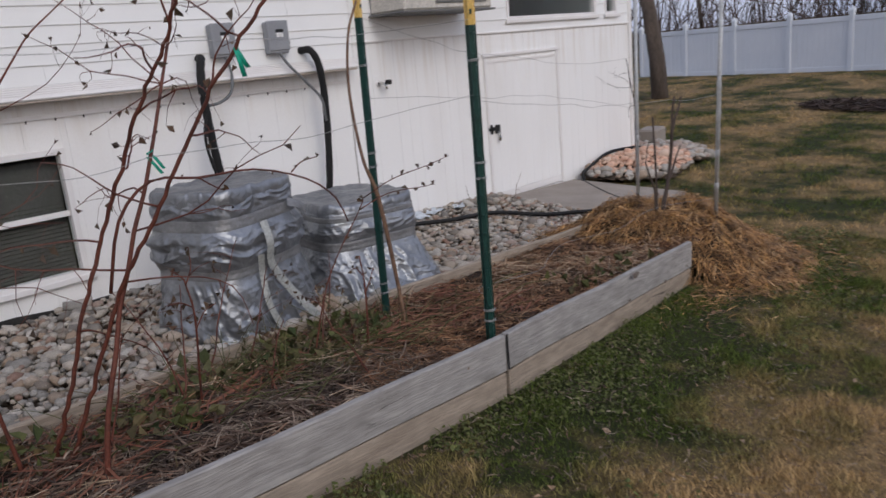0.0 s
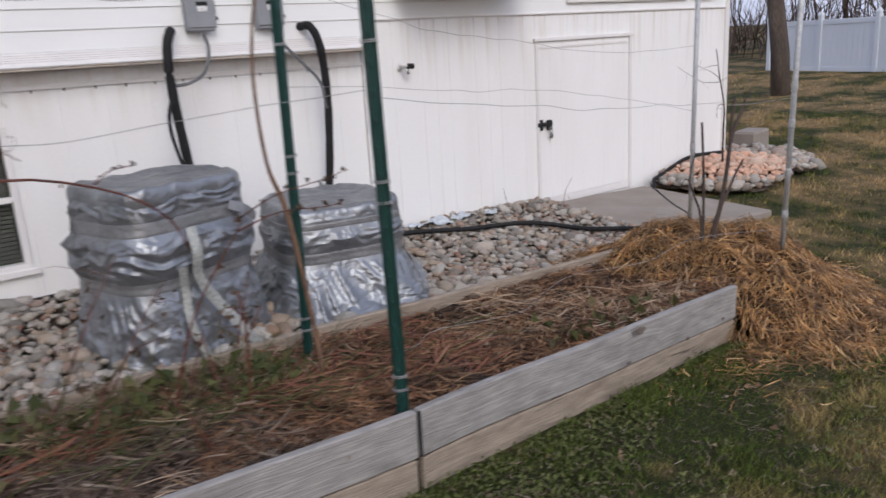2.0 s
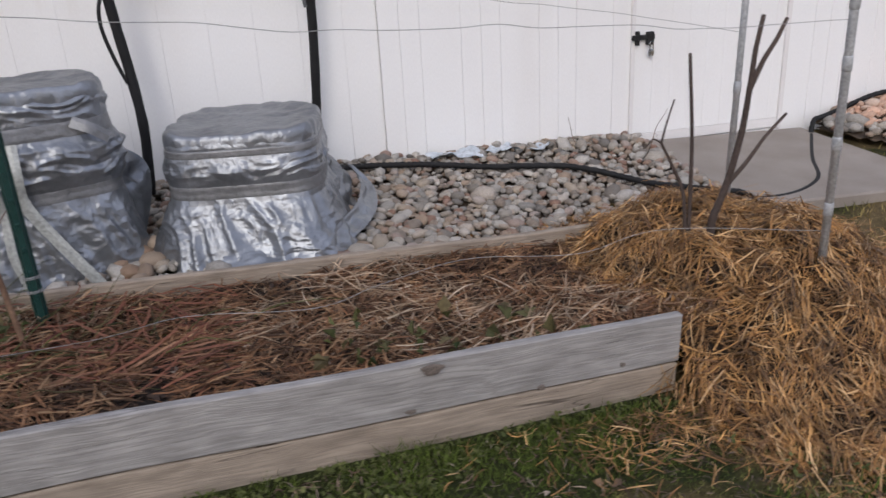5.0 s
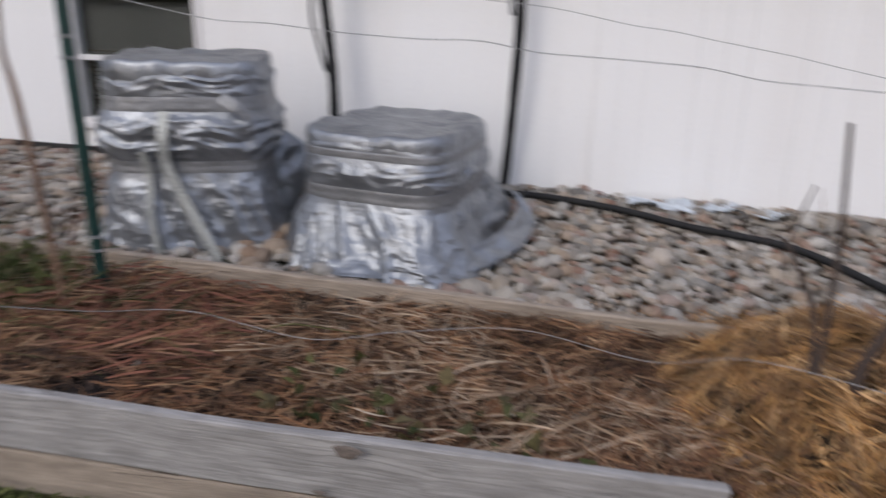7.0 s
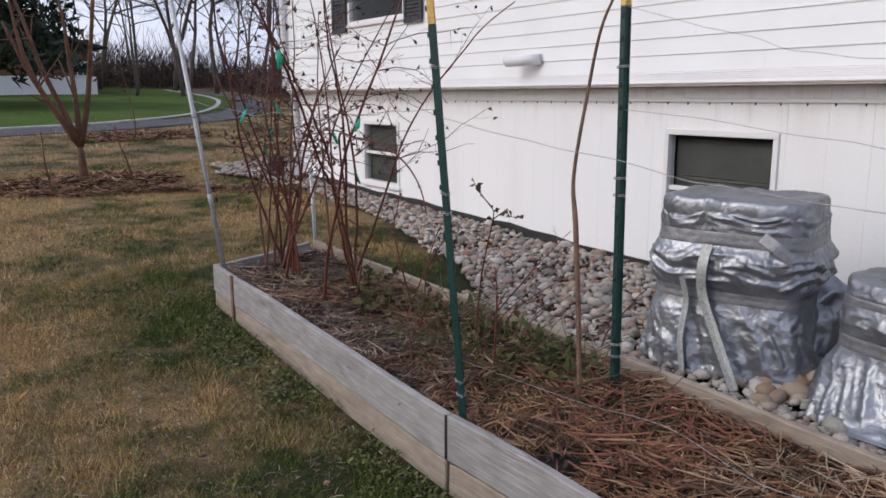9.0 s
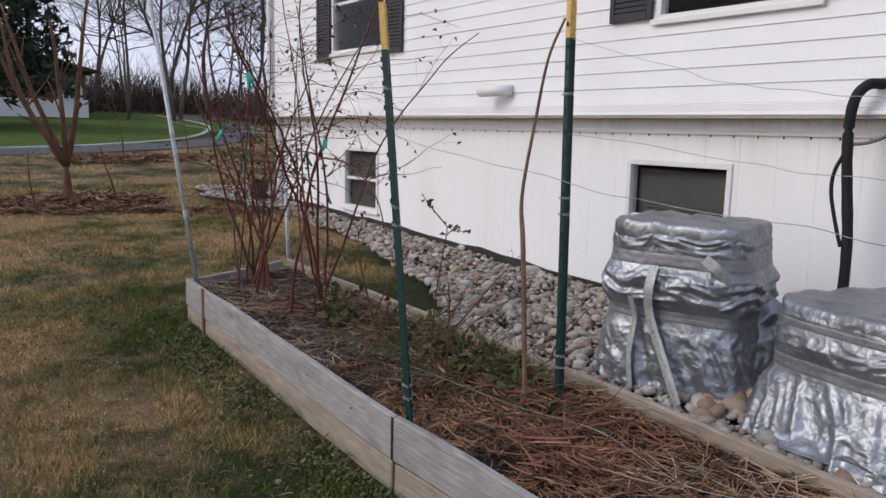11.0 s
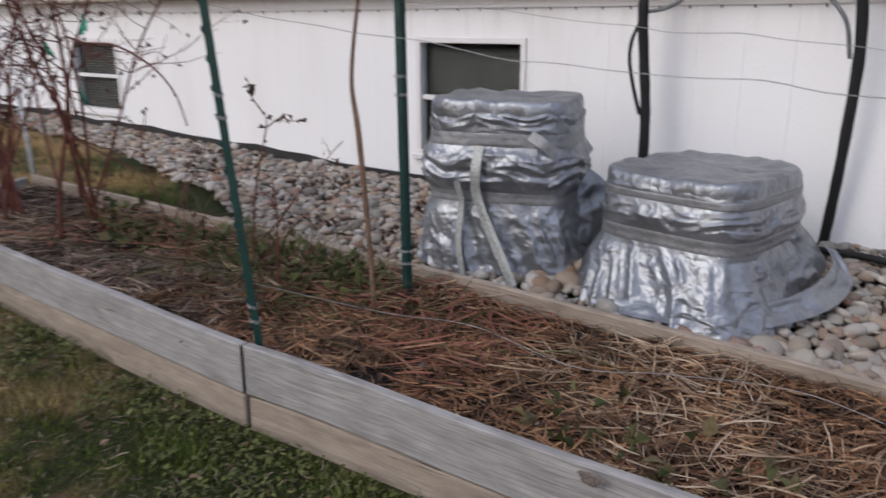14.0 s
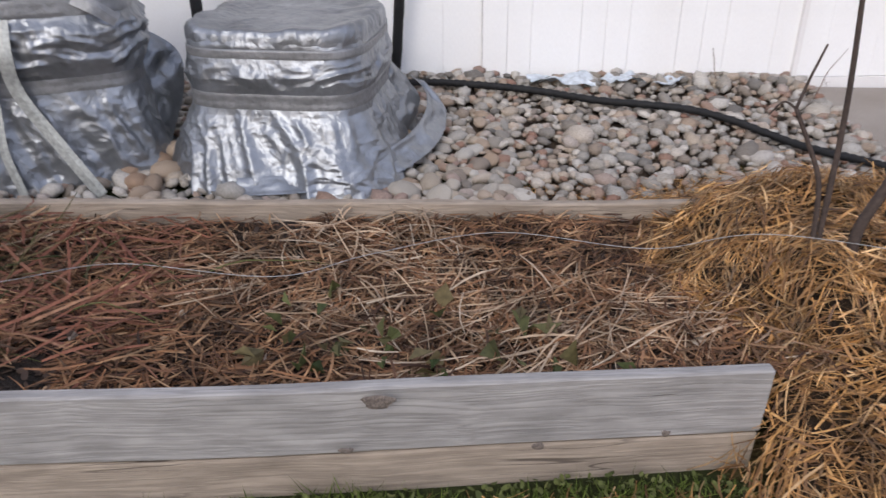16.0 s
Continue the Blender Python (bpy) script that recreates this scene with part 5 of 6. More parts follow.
def draped(t, label, edge, hem, mat="foil"):
    """A loose fold of tarp between two lines in the world, crumpled, with two sides."""
    p, q = spline(edge, 40), spline(hem, 40)
    n = min(len(p), len(q))
    p, q = p[np.linspace(0, len(p) - 1, n).astype(int)], q[np.linspace(0, len(q) - 1, n).astype(int)]
    s = np.linspace(0, 1, 16)[None, :, None]
    g = p[:, None] * (1 - s) + q[:, None] * s
    side = np.cross(g[-1, -1] - g[0, 0], g[0, -1] - g[-1, 0])
    side /= np.linalg.norm(side)
    g = g + side * (0.03 * ridge(g * 7 + 2.0) + 0.012 * ridge(g * 17))[..., None] * np.sin(np.pi * np.clip(s, 0.1, 0.9))
    k = n * 16
    idx = np.arange(k).reshape(n, 16)
    f = np.stack([idx[:-1, :-1], idx[1:, :-1], idx[1:, 1:], idx[:-1, 1:]], -1).reshape(-1, 4)
    me = mesh_of("loose_fold", np.concatenate([g.reshape(-1, 3), g.reshape(-1, 3) - side * 0.004]), f.tolist() + (f[:, ::-1] + k).tolist(), True)
    me.transform(t.matrix_basis.inverted())
    part("loose_fold", me, mat, t, label)


def strap(t, label, pts, width, mat):
    """A flat strip hanging down over the tarp."""
    p = spline(pts, 24)
    d = np.gradient(p, axis=0)
    d /= np.linalg.norm(d, axis=1)[:, None]
    out = np.array([p[0][0], p[0][1], 0.0])
    out /= np.linalg.norm(out)
    s = np.cross(d, out)
    s /= np.linalg.norm(s, axis=1)[:, None]
    k = len(p)
    v = np.stack([p - s * width / 2, p - s * width * 0.1 + out * 0.004, p + s * width / 2, p - out * 0.002], 1).reshape(-1, 3)
    f = [(i * 4 + j, i * 4 + (j + 1) % 4, i * 4 + 4 + (j + 1) % 4, i * 4 + 4 + j) for i in range(k - 1) for j in range(4)]
    part("strap", mesh_of("strap", v, f, False), mat, t, label)


strap(unit_a, "pale loose strap", [(-0.08, -0.385, 0.76), (-0.09, -0.43, 0.62), (-0.08, -0.41, 0.46), (0.03, -0.46, 0.24), (0.17, -0.55, 0.0)], 0.06, "strap")
strap(unit_a, "pale loose strap", [(-0.2, -0.43, 0.56), (-0.18, -0.4, 0.42), (-0.19, -0.43, 0.22), (-0.15, -0.48, 0.02)], 0.045, "strap")
strap(unit_a, "grey torn tape end", [(0.21, -0.38, 0.83), (0.29, -0.42, 0.79), (0.37, -0.41, 0.73)], 0.06, "tape")
draped(unit_a, "loose tarp fold hanging off the tall unit", [(0.16, 2.34, 0.62), (0.18, 2.3, 0.48), (0.2, 2.24, 0.32), (0.2, 2.18, 0.12)], [(0.2, 2.44, 0.68), (0.33, 2.48, 0.58), (0.38, 2.45, 0.48), (0.36, 2.4, 0.32), (0.3, 2.3, 0.13)])
draped(unit_b, "loose tarp fold sloping from the low unit", [(1.36, 2.4, 0.5), (1.39, 2.3, 0.36), (1.42, 2.2, 0.22), (1.4, 2.1, 0.12)], [(1.38, 2.56, 0.5), (1.5, 2.6, 0.36), (1.57, 2.56, 0.24), (1.52, 2.4, 0.16)])
draped(unit_b, "twisted tarp hem trailing over the stones", [(0.74, 1.77, 0.14), (1.08, 1.8, 0.15), (1.3, 1.89, 0.17), (1.48, 2.07, 0.2), (1.59, 2.32, 0.24), (1.61, 2.53, 0.3), (1.53, 2.6, 0.38)], [(0.74, 1.69, 0.09), (1.1, 1.71, 0.09), (1.36, 1.82, 0.09), (1.56, 2.03, 0.11), (1.69, 2.32, 0.14), (1.71, 2.56, 0.21), (1.6, 2.64, 0.33)])


# ---- posts, poles and wires ----
def u_post(foot, head, split):
    """Studded green steel post with a painted tip."""
    foot, head = Vector(foot), Vector(head)
    ax = head - foot
    L = ax.length
    q = ax.to_track_quat("Z", "Y").to_matrix().to_4x4()
    t = thing("garden_post", "green studded steel garden post with a yellow tip", "post", Matrix.Translation(foot) @ q, group="green posts")
    prof = [(-0.026, 0.012), (-0.019, 0.012), (-0.012, -0.012), (0.012, -0.012), (0.019, 0.012), (0.026, 0.012), (0.026, 0.016), (0.016, 0.016), (0.009, -0.008), (-0.009, -0.008), (-0.016, 0.016), (-0.026, 0.016)]
    for nm, a, b, mat in (("shaft", -0.2, split, "post_green"), ("painted_tip", split, L, "post_yellow")):
        bm = bmesh.new()
        lo = [bm.verts.new((x, y, a)) for x, y in prof]
        hi = [bm.verts.new((x, y, b)) for x, y in prof]
        k = len(prof)
        for i in range(k):
            bm.faces.new((lo[i], lo[(i + 1) % k], hi[(i + 1) % k], hi[i]))
        bm.faces.new(lo[::-1])
        bm.faces.new(hi)
        bmesh.ops.recalc_face_normals(bm, faces=bm.faces[:])
        part(nm, bm, mat, t)
    z = 0.12
    while z < L - 0.05:
        part("stud", block(-0.006, 0.006, -0.02, -0.011, z, z + 0.022, 0.003), "post_green", t)
        z += 0.1
    for z in (0.14, 0.2, 0.92, 1.0, 1.5):
        ang = np.linspace(0, 4 * math.pi, 36)
        part("wire_wrap", tube_mesh("wire_wrap", np.stack([0.03 * np.cos(ang), 0.002 + 0.019 * np.sin(ang), z + 0.014 * np.linspace(0, 1, 36)], -1), 0.0022, 5), "wire", t)
    return t


u_post((0.008, 0.047, 0.26), (-0.086, -0.064, 2.115), 1.67)
u_post((0.043, 0.92, 0.27), (0.051, 0.878, 2.22), 1.77)


def pole(foot, head, rad, joints):
    foot, head = Vector(foot), Vector(head)
    ax = head - foot
    t = thing("galvanised_pole", "slim galvanised steel pole at the bed corner", "pole", Matrix.Translation(foot) @ ax.to_track_quat("Z", "Y").to_matrix().to_4x4(), group="corner poles")
    part("tube", tube_mesh("tube", [(0, 0, -0.2), (0, 0, ax.length)], rad, 14), "galv", t)
    part("cap", tube_mesh("cap", [(0, 0, ax.length), (0, 0, ax.length + 0.012)], [rad * 1.1, rad * 0.7], 14), "galv", t)
    for z in joints:
        part("coupling", tube_mesh("coupling", [(0, 0, z - 0.03), (0, 0, z - 0.025), (0, 0, z + 0.025), (0, 0, z + 0.03)], [rad * 1.02, rad * 1.16, rad * 1.16, rad * 1.02], 14), "galv", t)


NS, FS, NE, FE = (-3.05, 0.05, 0.3), (-3.5, 0.99, 0.3), (3.24, 0.28, 0.1), (3.28, 1.035, 0.1)
pole(NS, (-3.51, -0.13, 2.6), 0.016, (0.62, 1.25))
pole(FS, (-3.55, 0.99, 1.05), 0.016, (0.4,))
pole(NE, (3.12, 0.155, 2.6), 0.017, (0.42, 0.7, 1.02, 1.25))
pole(FE, (3.31, 1.02, 2.5), 0.016, (0.8,))


def wire(p, q, sag, seed):
    r = np.random.RandomState(seed)
    n = 26
    s = np.linspace(0, 1, n)
    pts = np.array(p)[None] * (1 - s)[:, None] + np.array(q)[None] * s[:, None]
    pts[:, 2] -= sag * 4 * s * (1 - s)
    w = np.sin(math.pi * s)
    pts[:, 2] += w * np.convolve(r.normal(0, 0.03, n), np.ones(5) / 5, "same")
    pts[:, 1] += w * np.convolve(r.normal(0, 0.02, n), np.ones(5) / 5, "same")
    t = thing("fence_wire", "thin kinked galvanised wire strung between the posts", "wire", pose(*p), group="strung wires")
    me = tube_mesh("strand", spline(pts, 75), 0.0013, 5)
    me.transform(t.matrix_basis.inverted())
    part("strand", me, "wire", t)


def on_post(p, q, z):
    """The point at height z on the line from p to q."""
    k = (z - p[2]) / (q[2] - p[2])
    return tuple(a + (b - a) * k for a, b in zip(p, q))


NEAR_POST, FAR_POST = ((0.008, 0.047, 0.26), (-0.086, -0.064, 2.115)), ((0.043, 0.92, 0.27), (0.051, 0.878, 2.22))
NE_POLE, FE_POLE, NS_POLE = (NE, (3.12, 0.155, 2.6)), (FE, (3.31, 1.02, 2.5)), (NS, (-3.51, -0.13, 2.6))
for i, (p, za, q, zb, sag) in enumerate(((NEAR_POST, 1.57, NE_POLE, 1.28, 0.05), (NEAR_POST, 1.6, NS_POLE, 1.62, 0.06), (NEAR_POST, 1.95, NS_POLE, 2.05, 0.08), (FAR_POST, 1.59, FE_POLE, 1.16, -0.06), (FAR_POST, 2.04, FE_POLE, 1.62, 0.13))):
    wire(on_post(*p, za), on_post(*q, zb), sag, 60 + i)
low = [on_post(*NEAR_POST, 0.56), (0.35, 0.4, 0.4), (0.62, 0.62, 0.335), (1.11, 0.55, 0.315), (1.4, 0.68, 0.315), (1.82, 0.82, 0.31), (2.27, 0.64, 0.33), (2.6, 0.5, 0.44), (3.22, 0.27, 0.42)]
t = thing("fence_wire", "slack galvanised wire lying over the mulch", "wire", pose(*low[0]), group="strung wires")
me = tube_mesh("strand", spline(low, 90), 0.0013, 5)
me.transform(t.matrix_basis.inverted())
part("strand", me, "wire", t)


# ---- canes and saplings ----
def leaf(h, p, d, size, r):
    """A curled dry leaf."""
    d = d / (np.linalg.norm(d) + 1e-9)
    s = np.cross(d, r.normal(0, 1, 3))
    s /= np.linalg.norm(s) + 1e-9
    n = np.cross(d, s)
    c = r.uniform(0.1, 0.5) * size
    w = size * r.uniform(0.2, 0.4)
    h.add([p, p + d * size * 0.5 + s * w + n * c, p + d * size * 0.5 - s * w + n * c, p + d * size, p + d * size * 0.5], [(0, 4, 1), (0, 2, 4), (4, 3, 1), (4, 2, 3)])


def grow(p, d, length, rad, r, wobble, droop, steps):
    pts = [np.array(p, float)]
    d = np.array(d, float)
    d /= np.linalg.norm(d)
    for i in range(steps):
        d = d + r.normal(0, wobble, 3) + np.array([0, 0, -droop * (i / steps)])
        d /= np.linalg.norm(d)
        pts.append(pts[-1] + d * length / steps)
    return np.array(pts), rad * np.linspace(1, 0.35, steps + 1)


def cane(name, label, foot, d, length, rad, seed, mat="cane", twigs=8, leaves=10, droop=0.02, ties=0, category="plant", group="berry canes", first=0.25):
    r = np.random.RandomState(seed)
    foot = np.array(foot, float)
    t = thing(name, label, category, pose(*foot), group=group)
    pts, rd = grow((0, 0, -0.08), d, length, rad, r, 0.055, droop, 16)
    part("stem", tube_mesh("stem", spline(pts, 48), np.interp(np.linspace(0, 1, len(spline(pts, 48))), np.linspace(0, 1, 17), rd), 7), mat, t)
    lh = Heap()
    for i in range(twigs):
        k = int(16 * r.uniform(first, 0.98))
        ang = r.uniform(0, 6.28)
        dd = np.array([math.cos(ang), math.sin(ang), r.uniform(-0.1, 0.9)])
        L = length * r.uniform(0.1, 0.36)
        q, qr = grow(pts[k], dd, L, max(0.0018, rd[k] * 0.5), r, 0.16, 0.06, 8)
        h = Heap()
        h.tube(q, qr, 5)
        for _ in range(3):
            j = r.randint(2, 8)
            e = r.normal(0, 1, 3)
            s2, sr = grow(q[j], e, L * r.uniform(0.1, 0.35), qr[j] * 0.65, r, 0.2, 0.05, 4)
            h.tube(s2, sr, 4)
            if leaves and r.rand() < 0.7:
                leaf(lh, s2[-1], r.normal(0, 1, 3) + np.array([0, 0, -0.6]), r.uniform(0.015, 0.045), r)
        if leaves:
            for _ in range(r.randint(0, 4)):
                leaf(lh, q[r.randint(3, 9)], r.normal(0, 1, 3) + np.array([0, 0, -0.8]), r.uniform(0.015, 0.05), r)
        part("branch", h.mesh("branch"), mat, t)
    if lh.n:
        part("dry_leaves", lh.mesh("dry_leaves", False), "dry_leaf", t, kind="stuff")
    for i in range(ties):
        k = r.randint(6, 14)
        p = pts[k]
        h = Heap()
        ring = np.linspace(0, 6.5, 14)
        h.tube(p + np.stack([0.012 * np.cos(ring), 0.012 * np.sin(ring), 0.004 * ring], -1), 0.003, 5)
        e = np.array([r.normal(0, 0.4), r.normal(0, 0.4), -1.0])
        for s in (0.012, -0.012):
            a, b = p + np.array([s, 0, 0]), p + e * r.uniform(0.05, 0.09) + np.array([s, 0.01, 0])
            w = np.array([0.009, 0.004, 0])
            h.add([a - w, a + w, b + w, b - w, a - w + [0, 0.002, 0], a + w + [0, 0.002, 0], b + w + [0, 0.002, 0], b - w + [0, 0.002, 0]], [(0, 1, 2, 3), (7, 6, 5, 4), (0, 4, 5, 1), (1, 5, 6, 2), (2, 6, 7, 3), (3, 7, 4, 0)])
        part("plant_tie", h.mesh("plant_tie"), "tie", t, "teal plastic plant tie")
    return t


RED = "tall dark red berry cane with thorny side shoots"
rc = np.random.RandomState(17)
CANES = []
for cx, cy, sx, sy, k in ((-2.98, 0.46, 0.08, 0.08, 10), (-2.68, 0.42, 0.1, 0.08, 4), (-2.75, 0.9, 0.2, 0.05, 4), (-2.2, 0.75, 0.1, 0.12, 2)):
    for _ in range(k):
        CANES.append((cx + rc.normal(0, sx), cy + rc.normal(0, sy), rc.normal(-0.02, 0.15), rc.normal(0, 0.1), rc.uniform(1.3, 2.5)))
for i, (x, y, dx, dy, L) in enumerate(CANES):
    cane("berry_cane", RED if i % 3 else "slender red-brown berry cane tied with teal strips", (x, y, float(bed_z(x, y))), (dx, dy, 1), L, 0.009 + 0.005 * (i * 0.37 % 1), 100 + i, twigs=11, leaves=8, droop=0.05, ties=1 if i % 3 == 0 else 0, first=0.4)
for i, (x, y, dx, dy, L) in enumerate(((-1.39, 0.74, -0.1, 0.1, 0.75), (-1.5, 0.64, 0.35, 0.2, 0.7), (-0.3, 1.1, 0.3, 0.1, 0.6), (-0.68, 0.2, -0.1, 0.1, 0.45), (-1.2, 1.0, 0.8, 0.3, 0.9), (-1.9, 0.5, 0.3, 0.2, 0.6), (-1.0, 0.95, 0.55, 0.15, 0.8), (-0.75, 0.6, 0.4, 0.2, 0.5), (-0.48, 0.75, -0.1, 0.05, 0.4), (-1.1, 0.5, 0.15, 0.1, 0.45), (-0.55, 0.5, 0.2, 0.3, 0.35))):
    cane("berry_cane", "short bare red-brown berry shoot in the mulch", (x, y, float(bed_z(x, y))), (dx, dy, 0.9), L, 0.006, 140 + i, twigs=5, leaves=5, droop=0.08)

for i, pts in enumerate((((-2.1, 0.65, 0.22), (-2.06, 0.62, 0.35), (-1.99, 0.52, 0.6), (-1.89, 0.4, 1.01), (-1.79, 0.3, 1.32), (-1.7, 0.1, 1.69), (-1.63, -0.05, 1.92), (-1.6, -0.16, 2.1)), ((-2.03, 0.64, 0.22), (-1.99, 0.6, 0.35), (-1.89, 0.5, 0.64), (-1.77, 0.35, 1.03), (-1.68, 0.2, 1.27), (-1.56, 0.05, 1.57), (-1.45, -0.1, 1.83), (-1.34, -0.25, 2.04), (-1.26, -0.32, 2.2)))):
    t = thing("berry_cane", "thick arching red berry cane with crooked side shoots", "plant", pose(*pts[0]), group="berry canes")
    p = spline(pts, 60) - np.array(pts[0])
    p[1:-1] += np.random.RandomState(i).normal(0, 0.004, (len(p) - 2, 3))
    part("stem", tube_mesh("stem", p, np.linspace(0.0105, 0.006, len(p)), 8), "cane", t)
    rc = np.random.RandomState(31 + i)
    lh = Heap()
    for k, d, L in ((30, (-0.9, 0.2, 0.35), 0.5), (40, (0.5, -0.4, 0.5), 0.4), (45, (-0.8, -0.1, 0.7), 0.45), (22, (0.9, 0.3, -0.15), 0.6), (36, (0.8, 0.5, 0.1), 0.45), (50, (-0.3, -0.3, 0.9), 0.3)):
        h = Heap()
        q, qr = grow(p[k], d, L, 0.0045, rc, 0.16, 0.1, 10)
        h.tube(q, qr, 5)
        for _ in range(4):
            j = rc.randint(3, 10)
            s2, sr = grow(q[j], rc.normal(0, 1, 3), rc.uniform(0.04, 0.14), qr[j] * 0.7, rc, 0.2, 0.05, 4)
            h.tube(s2, sr, 4)
            leaf(lh, s2[-1], rc.normal(0, 1, 3) + np.array([0, 0, -0.8]), rc.uniform(0.02, 0.05), rc)
        part("branch", h.mesh("branch"), "cane", t)
    part("dry_leaves", lh.mesh("dry_leaves", False), "dry_leaf", t, kind="stuff")
    if i:
        h = Heap()
        c = p[44]
        for e in ((0.02, 0.0, -0.1), (0.045, 0.01, -0.07)):
            w = np.array([0.012, 0.004, 0.0])
            o, b2 = np.array([0, 0.003, 0]), c + np.array(e)
            h.add([c - w, c + w, b2 + w, b2 - w, c - w + o, c + w + o, b2 + w + o, b2 - w + o], [(0, 1, 2, 3), (7, 6, 5, 4), (0, 4, 5, 1), (1, 5, 6, 2), (2, 6, 7, 3), (3, 7, 4, 0)])
        part("plant_tie", h.mesh("plant_tie"), "tie", t, "teal plastic plant tie")

for label, stems in (("crooked dark red shoot with bare side twigs", ([(-1.37, 0.68, 0.22), (-1.38, 0.63, 0.45), (-1.39, 0.55, 0.78), (-1.41, 0.55, 0.955)], [(-1.41, 0.55, 0.955), (-1.44, 0.55, 0.99), (-1.47, 0.54, 1.01)], [(-1.405, 0.55, 0.93), (-1.37, 0.55, 1.0), (-1.36, 0.56, 1.09)], [(-1.385, 0.58, 0.7), (-1.33, 0.57, 0.78), (-1.27, 0.57, 0.8)], [(-1.39, 0.56, 0.82), (-1.45, 0.54, 0.86), (-1.52, 0.53, 0.87)])),
                     ("reddish shoot with a few curled leaves", ([(-0.44, 0.56, 0.22), (-0.42, 0.55, 0.45), (-0.41, 0.55, 0.66), (-0.424, 0.55, 0.81)], [(-0.41, 0.55, 0.6), (-0.36, 0.55, 0.68), (-0.33, 0.56, 0.72)], [(-0.415, 0.55, 0.7), (-0.46, 0.54, 0.75), (-0.5, 0.53, 0.76)])),
                     ("long thin berry shoot arching over the bed", ([(-1.78, 0.42, 1.02), (-1.72, 0.36, 1.3), (-1.595, 0.3, 1.436), (-1.395, 0.3, 1.414), (-1.132, 0.3, 1.404), (-0.869, 0.3, 1.315), (-0.721, 0.3, 1.198), (-0.667, 0.3, 1.074)], [(-1.395, 0.3, 1.414), (-1.33, 0.27, 1.36), (-1.29, 0.26, 1.35)], [(-0.95, 0.3, 1.36), (-0.9, 0.28, 1.4), (-0.82, 0.27, 1.41)]))):
    t = thing("berry_shoot", label, "plant", pose(*stems[0][0]), group="berry canes")
    lh = Heap()
    rc = np.random.RandomState(len(label))
    for j, pts in enumerate(stems):
        p = spline(pts, 24) - np.array(stems[0][0])
        part("branch" if j else "stem", tube_mesh("branch" if j else "stem", p, np.linspace(0.0035 if j else 0.007, 0.002 if j else 0.0035, len(p)), 6), "cane", t)
        for q in p[8::5]:
            leaf(lh, q, rc.normal(0, 1, 3), rc.uniform(0.015, 0.035), rc)
    part("dry_leaves", lh.mesh("dry_leaves", False), "dry_leaf", t, kind="stuff")

st = thing("support_stick", "thin brown wooden stick tied to the green post", "stick", pose(-0.2, 0.86, 0.26))
sp = spline([(0.015, 0.725, 0.2), (-0.02, 0.735, 0.6), (-0.075, 0.75, 1.05), (-0.13, 0.78, 1.28), (-0.12, 0.84, 1.65), (-0.065, 0.86, 1.95), (0.03, 0.87, 2.13)], 40)
me = tube_mesh("stick_wood", sp, np.interp(np.linspace(0, 1, len(sp)), [0, 0.35, 0.5, 1], [0.011, 0.013, 0.009, 0.006]), 8)
me.transform(st.matrix_basis.inverted())
part("stick_wood", me, "cane_brown", st)

sap = thing("pruned_sapling", "dark pruned sapling with forked stems in the straw", "sapling", pose(2.88, 0.56, 0.36), group="pruned saplings")
for nm, pts, r0, r1 in (("trunk", [(0, 0, -0.1), (0.0, 0, 0.06), (0.05, -0.01, 0.22), (0.1, -0.015, 0.44), (0.12, -0.02, 0.65), (0.132, -0.02, 0.8), (0.148, -0.03, 0.93)], 0.019, 0.009), ("branch", [(0.115, -0.02, 0.62), (0.17, -0.02, 0.74), (0.22, -0.03, 0.83), (0.26, -0.03, 0.91)], 0.012, 0.008), ("branch", [(0.06, -0.01, 0.23), (0.15, 0.0, 0.31), (0.24, 0.01, 0.41), (0.345, 0.02, 0.5)], 0.011, 0.006)):
    p = spline(pts, 24)
    part(nm, tube_mesh(nm, p, np.linspace(r0, r1, len(p)), 9), "twig", sap)
sap = thing("pruned_sapling", "thin dark upright sapling shoot in the straw", "sapling", pose(2.765, 0.56, 0.36), group="pruned saplings")
for nm, pts, r0, r1 in (("trunk", [(0, 0, -0.1), (-0.01, 0.0, 0.4), (-0.045, 0.0, 0.8)], 0.01, 0.007), ("branch", [(-0.015, 0, 0.0), (-0.04, 0, 0.21), (-0.09, 0.01, 0.33), (-0.15, 0.01, 0.44)], 0.009, 0.006), ("branch", [(-0.15, 0.01, 0.44), (-0.13, 0.01, 0.52), (-0.105, 0.0, 0.62)], 0.005, 0.003), ("branch", [(-0.15, 0.01, 0.44), (-0.19, 0.01, 0.46), (-0.22, 0.02, 0.42)], 0.004, 0.002)):
    p = spline(pts, 24)
    part(nm, tube_mesh(nm, p, np.linspace(r0, r1, len(p)), 9), "twig", sap)
for i, (x, y, dx, L) in enumerate(((3.45, 3.22, 0.04, 0.3), (3.75, 3.1, 0.25, 0.14), (3.95, 3.05, 0.5, 0.42))):
    cane("weed_shoot", "dry bare shoot growing from the stones", (x, y, float(gravel_top(x, y))), (dx, 0, 1), L, 0.004, 160 + i, mat="cane_brown", twigs=1, leaves=0, group="dry shoots")
cane("young_shrub", "small dark bare shrub beside the extension wall", (6.6, 2.95, 0.1), (-0.15, 0, 1), 1.5, 0.014, 171, mat="twig", twigs=5, leaves=0, group="", category="shrub")

t = thing("berry_shoot", "thin bare shoot with curled dry leaves", "plant", pose(-0.75, 0.66, 0.26), group="berry canes")
lh = Heap()
rc = np.random.RandomState(5)
